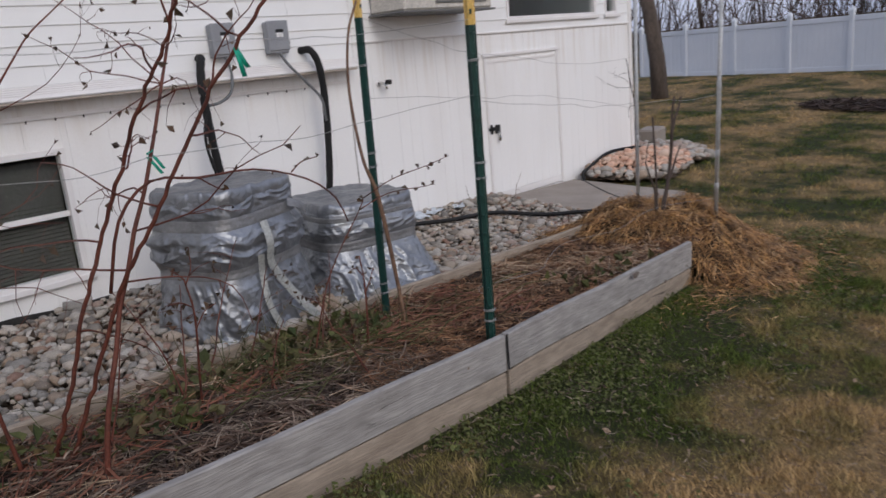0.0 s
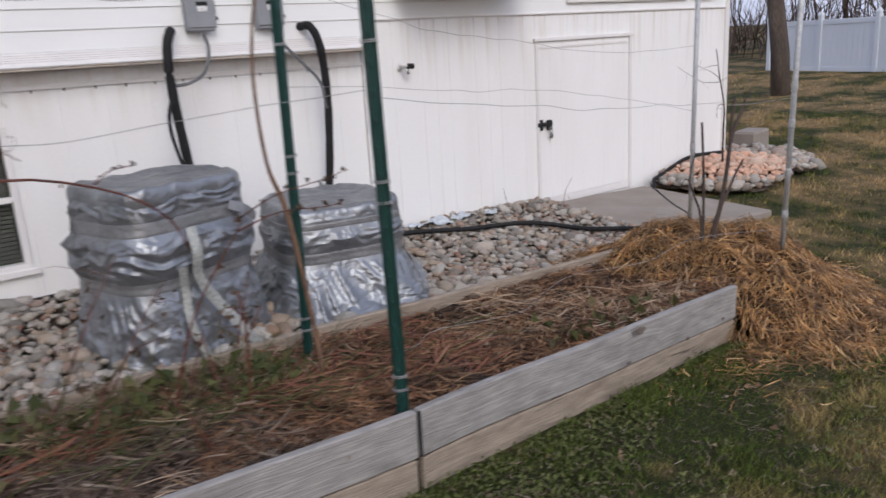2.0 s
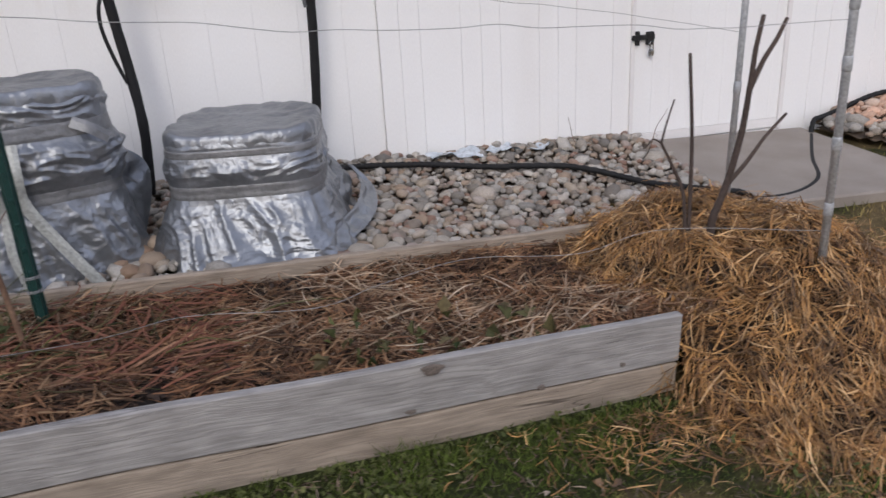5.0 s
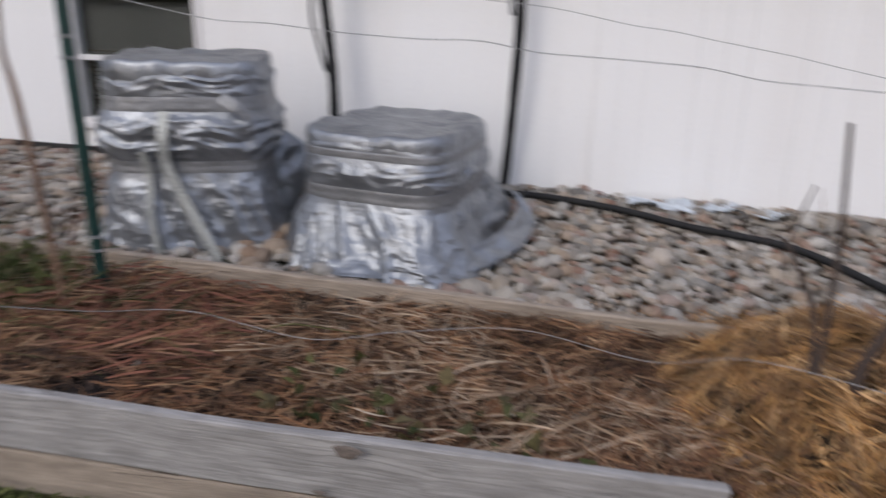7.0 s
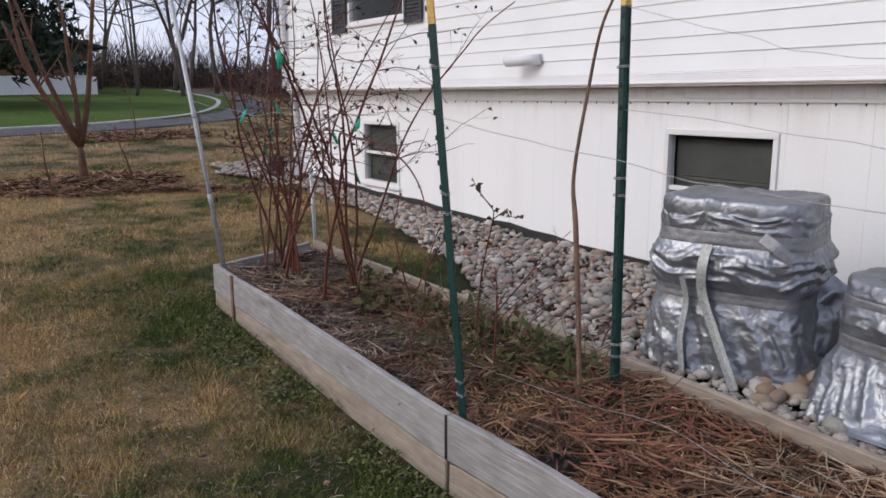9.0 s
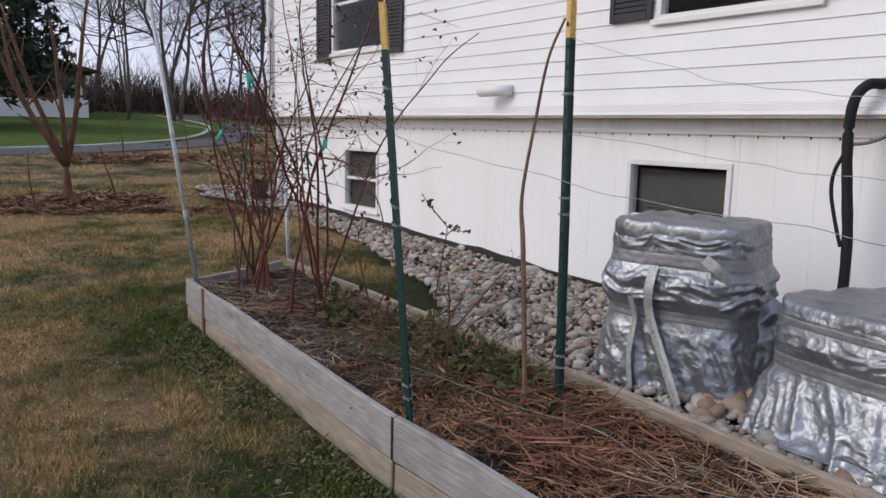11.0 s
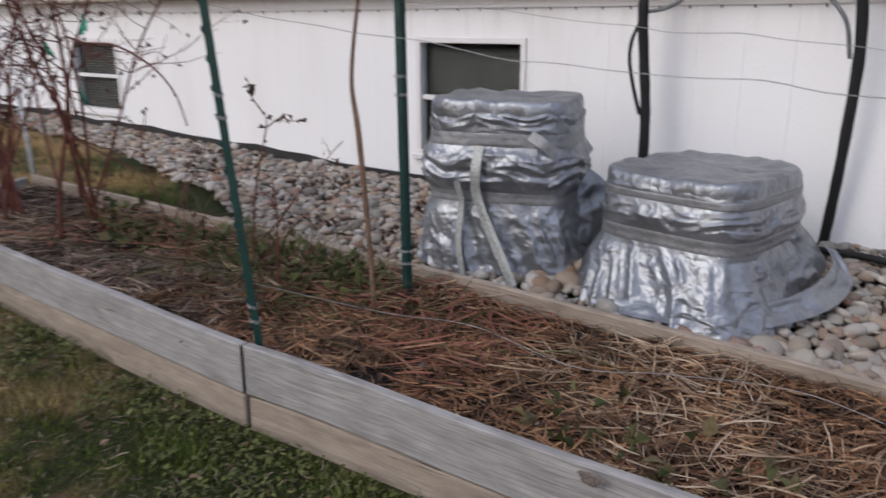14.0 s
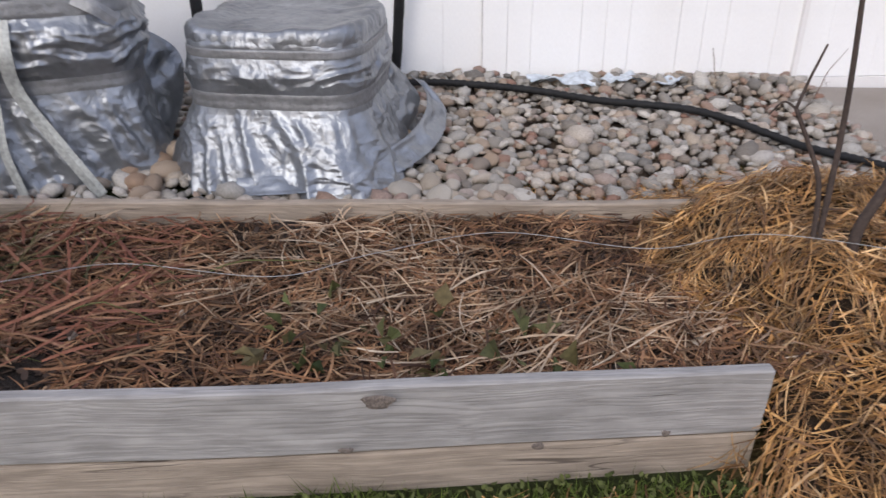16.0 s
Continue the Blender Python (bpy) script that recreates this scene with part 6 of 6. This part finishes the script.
for nm, pts, r0 in (("stem", [(0, 0, -0.05), (0.14, -0.06, 0.45), (0.34, -0.14, 0.8), (0.36, -0.16, 0.86)], 0.005), ("branch", [(0.34, -0.14, 0.8), (0.5, -0.2, 0.86), (0.68, -0.3, 0.87), (0.75, -0.3, 0.88)], 0.0035), ("branch", [(0.36, -0.16, 0.86), (0.45, -0.3, 0.95), (0.58, -0.42, 1.0), (0.67, -0.5, 1.04)], 0.0035)):
    p = spline(pts, 24)
    part(nm, tube_mesh(nm, p, np.linspace(r0, r0 * 0.4, len(p)), 6), "cane", t)
    for q in p[6::2]:
        leaf(lh, q, rc.normal(0, 1, 3), rc.uniform(0.02, 0.045), rc)
part("dry_leaves", lh.mesh("dry_leaves", False), "dry_leaf", t, kind="stuff")

TAN_STONES = [pebble(s, 2) for s in (21, 22, 23)]
# larger stones between the units, plastic scraps on the gravel
for i, (x, y, s) in enumerate(((0.27, 2.06, 0.085), (0.37, 1.98, 0.07), (0.25, 1.88, 0.06), (0.38, 2.16, 0.08), (0.19, 1.95, 0.06), (0.33, 1.85, 0.055), (1.5, 2.33, 0.07), (0.31, 1.76, 0.05))):
    ob = part("loose_stone", TAN_STONES[i % 3], "stone_tan", label="larger tan river stone between the wrapped units", m=Matrix.LocRotScale(Vector((x, y, float(gravel_top(x, y)) + 0.4 * s)), Euler((0.2 * i, 0.1, i)), Vector((s * 1.2, s, s * 0.75))))
    tagged(ob, category="stone", group="loose stones")
for i, (x, y, w, d) in enumerate(((2.45, 3.2, 0.2, 0.1), (2.85, 3.22, 0.12, 0.08), (3.1, 3.12, 0.1, 0.06))):
    me = sheet("plastic_scrap", -w, w, -d, d, 22, 14, lambda a, b: 0.05 + 0.025 * ripple(a, b, 22, 40 + i) + 0.012 * ripple(a, b, 60, 41 + i))
    lo = mesh_of("plastic_scrap", np.array([v.co[:] for v in me.vertices] + [(v.co.x, v.co.y, v.co.z - 0.004) for v in me.vertices]), [p.vertices[:] for p in me.polygons] + [tuple(j + len(me.vertices) for j in reversed(p.vertices[:])) for p in me.polygons], True)
    tagged(part("plastic_scrap", lo, "scrap", label="crumpled pale plastic scrap lying on the stones", m=pose(x, y, float(gravel_top(x, y)), 0, 0, 25 * i)), category="litter", group="plastic scraps")

# low weeds and leaves in the bed
wh = Heap()
r = np.random.RandomState(77)
for cx, cy, k in ((-0.74, 0.8, 120), (-0.3, 0.8, 90), (-1.28, 0.84, 50), (-0.86, 0.63, 60), (-1.66, 0.6, 60), (-2.14, 0.73, 40), (1.3, 0.28, 30), (1.75, 0.3, 26), (-0.5, 1.0, 60)):
    for _ in range(k):
        x, y = cx + r.normal(0, 0.13), cy + r.normal(0, 0.1)
        if in_bed(x, y):
            p = np.array([x, y, float(bed_z(x, y)) + r.uniform(0, 0.09)])
            leaf(wh, p, r.normal(0, 1, 3) + np.array([0, 0, 0.3]), r.uniform(0.04, 0.095), r)
for cx, cy in ((-1.62, 0.55), (-1.78, 0.62), (-1.5, 0.48), (-2.05, 0.8), (-1.25, 0.75), (-0.62, 0.86), (-0.4, 0.74), (-0.2, 0.9)):
    for i in range(8):
        a = 0.79 * i + r.uniform(-0.3, 0.3)
        p = np.array([cx + 0.05 * math.cos(a), cy + 0.05 * math.sin(a), float(bed_z(cx, cy)) + 0.025 + 0.05 * r.rand()])
        leaf(wh, p, np.array([math.cos(a), math.sin(a), r.uniform(0.0, 0.7)]), r.uniform(0.045, 0.085), r)
tagged(part("weeds", wh.mesh("weeds", False), "weed", label="low olive green weeds among the mulch", kind="stuff"), category="weeds")
wh = Heap()
for i in range(440):
    a = r.uniform(0, 6.28)
    x, y = -0.75 + r.normal(0, 0.5), 0.72 + r.normal(0, 0.18)
    z = float(bed_z(x, y))
    q, qr = grow((x, y, z), (math.cos(a), math.sin(a), r.uniform(0.1, 0.8)), r.uniform(0.15, 0.5), 0.0034, r, 0.12, 0.14, 7)
    wh.tube(q, qr, 4)
tagged(part("weed_stems", wh.mesh("weed_stems"), "weed", label="tangled yellow-green weed stems", kind="stuff"), category="weeds")
lf = Heap()
for i in range(420):
    x, y = r.uniform(-8, 5), -abs(r.normal(0, 1.0)) - 0.05
    if i > 330:
        x, y = r.uniform(-3, 2.4), r.uniform(0.1, 1.15)
    z = float(bed_z(x, y)) + 0.02 if in_bed(x, y) else float(ground_z(x, y)) + 0.02
    leaf(lf, np.array([x, y, z]), r.normal(0, 1, 3) * np.array([1, 1, 0.15]), r.uniform(0.02, 0.05), r)
tagged(part("fallen_leaves", lf.mesh("fallen_leaves", False), "fallen_leaf", label="dry fallen leaves scattered over lawn and bed", kind="stuff"), category="leaves")


# ---- grass ----
def turf(name, n, seed, x0, x1, y0, y1, hgt, wid):
    r = np.random.RandomState(seed)
    x, y = r.uniform(x0, x1, n), r.uniform(y0, y1, n)
    k = ~(in_bed(x, y) | in_gravel(x, y) | in_pad(x, y) | ((y > 3.2) & between(x, -9.4, 7.5)) | ((straw_top(x, y) > ground_z(x, y) + 0.02) & between(x, 1.8, 4.4) & between(y, -1, 2)))
    x, y = x[k], y[k]
    n = len(x)
    tuft = 0.65 + 0.45 * ripple(x, y, 7, seed) + 0.45 * ripple(x, y, 17, seed + 1)
    h = hgt * r.uniform(0.4, 1.3, n) * np.clip(tuft, 0.35, 1.4)
    a = r.uniform(0, 6.28, n)
    lean = h * r.uniform(0.2, 1.1, n)
    w = wid * r.uniform(0.7, 1.3, n)
    b = r.uniform(0, 6.28, n)
    p = np.stack([x, y, ground_z(x, y) + 0.012 * ripple(x, y, 2.0, 3) - 0.004], -1)
    side = np.stack([np.cos(b) * w, np.sin(b) * w, 0 * w], -1)
    tip = p + np.stack([np.cos(a) * lean, np.sin(a) * lean, h], -1)
    v = np.stack([p - side, p + side, tip], 1).reshape(-1, 3)
    f = np.arange(3 * n).reshape(-1, 3).tolist()
    tagged(part(name, mesh_of(name, v, f), "blades", label="short lawn grass, part green and part tan", kind="stuff"), category="grass")


turf("grass", 180000, 201, -4.5, 4.8, -2.3, 0.1, 0.05, 0.0028)
turf("grass", 110000, 202, -12, -2.9, -3.5, 3.2, 0.055, 0.004)
turf("grass", 80000, 203, 2.5, 13, -3.5, 6.0, 0.06, 0.005)
turf("grass", 20000, 204, -4.5, 0.5, 1.0, 2.8, 0.035, 0.0025)
turf("grass", 40000, 205, -26, -11, -6, 10, 0.06, 0.008)
turf("grass", 40000, 206, 12, 24, -8, 12, 0.06, 0.008)

rr = np.random.RandomState(95)
n = 14000
x, y = rr.uniform(-5, 4.6, n), -2.3 * rr.rand(n) ** 1.3 - 0.03
k = ~((straw_top(x, y) > ground_z(x, y) + 0.02) & (x > 1.8)) & (y < near_y(x) - 0.06)
x, y = x[k], y[k]
n = len(x)
me = strands("thatch", np.stack([x, y, ground_z(x, y) + rr.uniform(0.01, 0.04, n)], -1), rr.uniform(0, 6.28, n), rr.normal(0, 0.25, n), rr.uniform(0.015, 0.07, n), rr.uniform(0.002, 0.005, n), 0.2, 96)
tagged(part("thatch", me, "mulch_grey", label="dead brown grass bits lying in the lawn", kind="stuff"), category="grass")

# small broad weeds in the lawn, greenest along the bed
rr = np.random.RandomState(91)
n = 16000
x, y = rr.uniform(-6.5, 4.8, n), -np.abs(rr.normal(0, 0.55, n)) - 0.02
k = (ripple(x, y, 4, 15) + 0.5 * ripple(x, y, 11, 16) > 0.0 - 0.4 * (y > -0.4)) & ~((straw_top(x, y) > ground_z(x, y) + 0.03) & (x > 1.8))
x, y = x[k], y[k] + near_y(x[k]) * (x[k] > -3.1)
n = len(x)
me = strands("lawn_weeds", np.stack([x, y, ground_z(x, y) + rr.uniform(0.012, 0.05, n)], -1), rr.uniform(0, 6.28, n), rr.normal(0, 0.45, n), rr.uniform(0.012, 0.03, n), rr.uniform(0.007, 0.016, n), 0.25, 92)
tagged(part("lawn_weeds", me, "clover", label="small broad green weeds in the lawn", kind="stuff"), category="weeds")


# ---- beyond the garden ----
def tree_mesh(seed, height, rad, spread, levels, kids, sides=5):
    r = np.random.RandomState(seed)
    trunk, twigs = Heap(), Heap()

    def limb(p, d, length, rd, lev):
        q, qr = grow(p, d, length, rd, r, 0.07 + 0.03 * lev, -0.03, 7 if lev < 2 else 5)
        (trunk if lev < 2 else twigs).tube(q, qr, sides if lev < 2 else 3)
        if lev < levels:
            for i in range(kids[lev]):
                k = r.randint(2, len(q)) if lev else r.randint(3, len(q))
                ax = q[k] - q[k - 1]
                ax /= np.linalg.norm(ax)
                e = ax + r.normal(0, spread, 3) + np.array([0, 0, 0.15])
                limb(q[k], e, length * r.uniform(0.42, 0.7), max(0.006, qr[k] * r.uniform(0.45, 0.7)), lev + 1)

    limb(np.array([0, 0, -0.2]), np.array([r.normal(0, 0.04), r.normal(0, 0.04), 1.0]), height * 0.62, rad, 0)
    return trunk.mesh("trunk"), twigs.mesh("twigs")


bare = []
for i, (h, rd) in enumerate(((13, 0.12), (15, 0.15), (11, 0.09))):
    a, b = tree_mesh(300 + i, h, rd, 0.5, 4, (8, 5, 5, 4))
    bare.append((a, b))
SPOTS = [(-37, 9.5, 0), (-44, 11, 1), (-42, 14.5, 2), (-47, 7.5, 0), (-50, 13, 1), (-36, 16, 2), (-52, 17, 0), (-58, 10, 1), (-40, 19, 1), (-60, 20, 0), (-46, 16.5, 2), (-56, 5, 1), (-38, 7.5, 2), (-41, 12.5, 1), (-39, 14.2, 0), (-45, 9.2, 2), (-43, 17, 0), (-49, 9.7, 2), (-54, 14, 2), (-48, 20, 1), (-40, 10.6, 0), (32, 14, 0), (36, 5, 1), (40, 10, 2), (34, -2, 0)]
for i, (x, y, k) in enumerate(SPOTS):
    t = thing("bare_tree", "tall bare deciduous tree in the distance", "tree", pose(x, y, float(ground_z(x, y)), 0, 0, i * 67), group="distant bare trees")
    part("trunk", bare[k][0], "bark", t)
    part("twig_crown", bare[k][1], "twig", t)
# big trunk by the fence
t = thing("bare_tree", "thick bare tree trunk on the lawn before the fence", "tree", pose(15.6, 7.45, 0.06))
a, b = tree_mesh(330, 14, 0.24, 0.45, 3, (7, 4, 4))
part("trunk", a, "bark", t)
part("twig_crown", b, "twig", t)
# pruned fruit tree and a small one
t = thing("fruit_tree", "pruned fruit tree with rising reddish limbs", "tree", pose(-10.35, 0.3, 0.33))
h = Heap()
h.tube(*grow((0, 0, -0.1), (0.05, 0, 1), 0.75, 0.095, np.random.RandomState(3), 0.03, 0, 5), 9)
part("trunk", h.mesh("trunk"), "bark_red", t)
rr = np.random.RandomState(9)
for d, L in (((0.2, -0.5, 1), 2.3), ((-0.1, -0.25, 1), 2.5), ((0.1, 0.3, 1), 2.6), ((-0.2, 0.02, 1), 2.2), ((0.1, -0.72, 1), 2.0)):
    h = Heap()
    q, qr = grow((0.03, 0, 0.58), d, L, 0.05, rr, 0.06, -0.08, 9)
    h.tube(q, qr, 7)
    for _ in range(5):
        k = rr.randint(3, 9)
        s, sr = grow(q[k], rr.normal(0, 0.5, 3) + np.array([0, 0, 0.8]), rr.uniform(0.25, 0.7), qr[k] * 0.5, rr, 0.08, 0, 5)
        h.tube(s, sr, 5)
    part("limb", h.mesh("limb"), "bark_red", t)
for x, y, L in ((-16.9, 2.6, 1.7), (-10.0, 0.95, 1.0), (-9.4, -0.25, 1.0), (-18.5, 4.6, 1.5)):
    cane("young_tree", "slender bare young tree in a mulch ring", (x, y, float(ground_z(x, y))), (0, 0, 1), L, 0.018, int(400 + 10 * L - x), mat="bark_red", twigs=7, leaves=0, droop=-0.02, category="tree", group="young trees")
for x, y, rx in ((-10.2, 0.3, 1.3), (-16.9, 2.7, 1.5), (13.9, 2.2, 1.0)):
    rr = np.random.RandomState(int(abs(x) * 7))
    n = 1600
    a, d = rr.uniform(0, 6.28, n), rx * np.sqrt(rr.uniform(0, 1, n))
    px_, py_ = x + 1.1 * d * np.sin(a) * 0.7, y + d * np.cos(a) * 1.1
    pz = ground_z(px_, py_) + 0.03 + 0.05 * (1 - d / rx) + rr.uniform(0, 0.03, n)
    me = strands("mulch_ring", np.stack([px_, py_, pz], -1), rr.uniform(0, 6.28, n), rr.normal(0, 0.15, n), rr.uniform(0.1, 0.45, n), rr.uniform(0.01, 0.03, n), 0.1, 5)
    tagged(part("mulch_ring", me, "mulch" if x < 0 else "brush", label="ring of brown chips and cut stems round a tree", kind="stuff"), category="mulch")
# mulch line reaching from the tree to the house corner
rr = np.random.RandomState(55)
n = 900
s = rr.uniform(0, 1, n)
px_, py_ = -9.6 + 1.3 * s + rr.normal(0, 0.12, n), 0.7 + 1.9 * s + rr.normal(0, 0.14, n)
me = strands("mulch_line", np.stack([px_, py_, ground_z(px_, py_) + rr.uniform(0.02, 0.06, n)], -1), rr.uniform(0, 6.28, n), rr.normal(0, 0.1, n), rr.uniform(0.1, 0.35, n), rr.uniform(0.008, 0.02, n), 0.1, 6)
tagged(part("mulch_line", me, "mulch", label="line of brown cut stems on the lawn", kind="stuff"), category="mulch")

# driveway with a pale kerb, far lawn
cl = spline([(-18.6, -14, 0), (-18.9, -6, 0), (-19.3, 0.0, 0), (-20.2, 3.5, 0), (-23.3, 6.8, 0), (-29, 9.6, 0), (-36, 11.5, 0), (-46, 12, 0)], 80)


def ribbon(name, w0, w1, lift):
    d = np.gradient(cl, axis=0)
    d /= np.linalg.norm(d, axis=1)[:, None]
    s = np.stack([-d[:, 1], d[:, 0], 0 * d[:, 0]], -1)
    cols = [cl + s * w for w in np.linspace(w0, w1, 6)]
    v = np.stack(cols, 1)
    v[..., 2] = ground_z(v[..., 0], v[..., 1]) + lift
    lo = v.copy()
    lo[..., 2] -= 0.15
    k = len(cl)
    idx = np.arange(k * 6).reshape(k, 6)
    f = np.stack([idx[:-1, :-1], idx[1:, :-1], idx[1:, 1:], idx[:-1, 1:]], -1).reshape(-1, 4).tolist()
    m = k * 6
    f += [(int(idx[i, j]), int(idx[i + 1, j]), int(idx[i + 1, j]) + m, int(idx[i, j]) + m) for i in range(k - 1) for j in (0, 5)]
    return mesh_of(name, np.concatenate([v.reshape(-1, 3), lo.reshape(-1, 3)]), f)


part("driveway", ribbon("driveway", -0.9, 0.9, 0.03), "asphalt", label="dark asphalt driveway curving past the lawn", kind="structure")
part("kerb", ribbon("kerb", 0.92, 1.1, 0.07), "kerb", label="pale kerb along the driveway", kind="structure")
part("far_lawn", sheet("far_lawn", -50, -20.5, -20, 12, 60, 60, lambda x, y: ground_z(x, y) + 0.05, lambda x, y: (np.interp(y, cl[:, 1], cl[:, 0]) - 1.15 > x) & (y < 11.2)), "far_lawn", label="bright green lawn beyond the driveway", kind="structure")

# distant brush, the neighbour's house, the spruce
def thicket(n, xs_, ys_, hgt, seed, label):
    rr = np.random.RandomState(seed)
    x, y = rr.uniform(*xs_, n), rr.uniform(*ys_, n)
    L = hgt * (0.35 + 0.9 * rr.rand(n) ** 2.2) * (0.8 + 0.35 * ripple(x, y, 0.5, seed))
    z = ground_z(x, y) + L * 0.45
    me = strands("brush", np.stack([x, y, z], -1), rr.uniform(0, 6.28, n), rr.normal(1.1, 0.5, n), L, rr.uniform(0.015, 0.06, n), 0.25, seed)
    tagged(part("brush", me, "brush", label=label, kind="stuff"), category="brush")


thicket(14000, (-62, -48), (-6, 30), 3.2, 88, "dark bare brush behind the far lawn")
thicket(5000, (-46, -34), (14, 30), 2.6, 89, "dark bare brush beside the driveway")
thicket(2500, (26, 34), (-10, 25), 4.5, 90, "dark bare brush behind the fence")

nh = thing("neighbour_house", "low brown wooden house on a white wall base", "house", pose(-42, 2.5, 1.8))
on(nh, "wall", "white_wall", (-48, -39.5, -5.0, 6.0, 1.2, 2.62), 0.02, "white lower wall")
on(nh, "wall", "brown_wall", (-47.8, -39.6, -4.9, 5.9, 2.62, 4.0), 0.02, "brown wooden upper wall")
on(nh, "chimney_cap", "kerb", (-39.5, -39.3, 5.0, 5.4, 3.1, 3.2), 0.01)
bm = bmesh.new()
for c in ((-48.4, -5.6, 4.0), (-38.9, -5.6, 4.0), (-38.9, 6.6, 4.0), (-48.4, 6.6, 4.0), (-48.4, 0.5, 5.6), (-38.9, 0.5, 5.6)):
    bm.verts.new(c)
bm.verts.ensure_lookup_table()
for q in ((0, 1, 5, 4), (2, 3, 4, 5), (1, 2, 5), (3, 0, 4), (0, 3, 2, 1)):
    bm.faces.new([bm.verts[i] for i in q])
bmesh.ops.recalc_face_normals(bm, faces=bm.faces[:])
bmesh.ops.transform(bm, matrix=nh.matrix_basis.inverted(), verts=bm.verts[:])
part("roof", bm, "roof", nh)
# solid block; the unlit room behind the glass is only its dark colour
w = on(nh, "window", "dark_room", (-39.6, -39.5, 4.9, 5.65, 2.68, 3.25), 0.0)
for a in ((4.82, 5.73, 2.6, 2.68), (4.82, 5.73, 3.25, 3.33), (4.82, 4.9, 2.68, 3.25), (5.65, 5.73, 2.68, 3.25), (5.13, 5.17, 2.68, 3.25), (5.38, 5.42, 2.68, 3.25), (4.9, 5.65, 2.94, 2.98)):
    on(w, "window_frame", "white_wall", (-39.52, -39.44, *a), 0.0)

sp_t = thing("spruce_tree", "large dark evergreen spruce by the neighbour's house", "tree", pose(-30.5, 0.2, float(ground_z(-30.5, 0.2))))
part("trunk", tube_mesh("trunk", [(0, 0, -0.3), (0, 0, 3), (0, 0, 14)], [0.45, 0.36, 0.04], 10), "bark", sp_t)
rr = np.random.RandomState(66)
nv_, nf_ = [], []
for i in range(520):
    z = 2.1 + 12.0 * (i / 520) ** 1.1
    a = i * 2.4 + rr.uniform(0, 0.5)
    L = 3.9 * (1 - (z - 2.1) / 12.5) + 0.3
    for j in range(48):
        s = (j + rr.rand()) / 48
        p = np.array([math.cos(a) * L * s, math.sin(a) * L * s, z + 0.35 - 0.9 * s * L * 0.33]) + rr.normal(0, 0.13, 3)
        e = rr.normal(0, 0.13, (3, 3)) + np.array([[0, 0, -0.12]])
        nv_.append(p + e)
nv_ = np.concatenate(nv_)
part("crown", mesh_of("crown", nv_, np.arange(len(nv_)).reshape(-1, 3).tolist()), "needle", sp_t, kind="stuff")

# white vinyl fence
F0, F1 = np.array([21.9, 11.5]), np.array([19.2, -3.5])
fd = (F1 - F0) / np.linalg.norm(F1 - F0)
fa = math.degrees(math.atan2(fd[1], fd[0]))
fence = thing("vinyl_fence", "white vinyl privacy fence at the lawn's edge", "fence", pose(F0[0], F0[1], 0.17, 0, 0, fa))
FL = float(np.linalg.norm(F1 - F0))
x = 0.0
while x < FL:
    part("post", block(x - 0.065, x + 0.065, -0.065, 0.065, -0.2, 1.72, 0.008), "fence", fence)
    bm = bmesh.new()
    bmesh.ops.create_cone(bm, segments=4, radius1=0.11, radius2=0.005, depth=0.12, matrix=pose(x, 0, 1.78, 0, 0, 45))
    part("post_cap", bm, "fence", fence)
    part("rail", block(x + 0.066, x + 1.735, -0.03, 0.03, 1.44, 1.58, 0.006), "fence", fence)
    part("rail", block(x + 0.066, x + 1.735, -0.03, 0.03, 0.1, 0.24, 0.006), "fence", fence)
    p = x + 0.068
    while p < x + 1.72:
        part("slat", block(p, p + 0.162, -0.012, 0.012, 0.235, 1.445, 0.003), "fence", fence)
        p += 0.166
    x += 1.8
dh = thing("dark_house", "dark brown building with deep eaves behind the fence", "house", pose(29, 0.5, 0.4))
on(dh, "wall", "dark_house", (27, 33, -8, 4.6, 0.6, 4.6), 0.02)
on(dh, "eave", "roof", (26.3, 33.5, -8.5, 5.3, 3.0, 3.3), 0.02)
for y in (4.2, 1.5, -1.4, -4.2):
    on(dh, "porch_post", "brown_wall", (26.5, 26.75, y, y + 0.22, 0.6, 3.0), 0.01)
rockx = block(-0.28, 0.28, -0.17, 0.17, -0.05, 0.28, 0.03)
part("stone_block", rockx, "concrete", label="grey stone block behind the gravel heap", m=pose(8.7, 3.9, 0.0, 0, 0, 12))["category"] = "stone"

# single stones nearest the path
for k, i in enumerate(chosen):
    p, d, e = near_rows[0][i], near_rows[1][i], near_rows[2][i]
    ob = part("stone", PEBBLES[6 + k % 3], "stone_one", gravel)
    ob.matrix_basis = gback @ Matrix.LocRotScale(Vector(p), Euler(e), Vector(d))
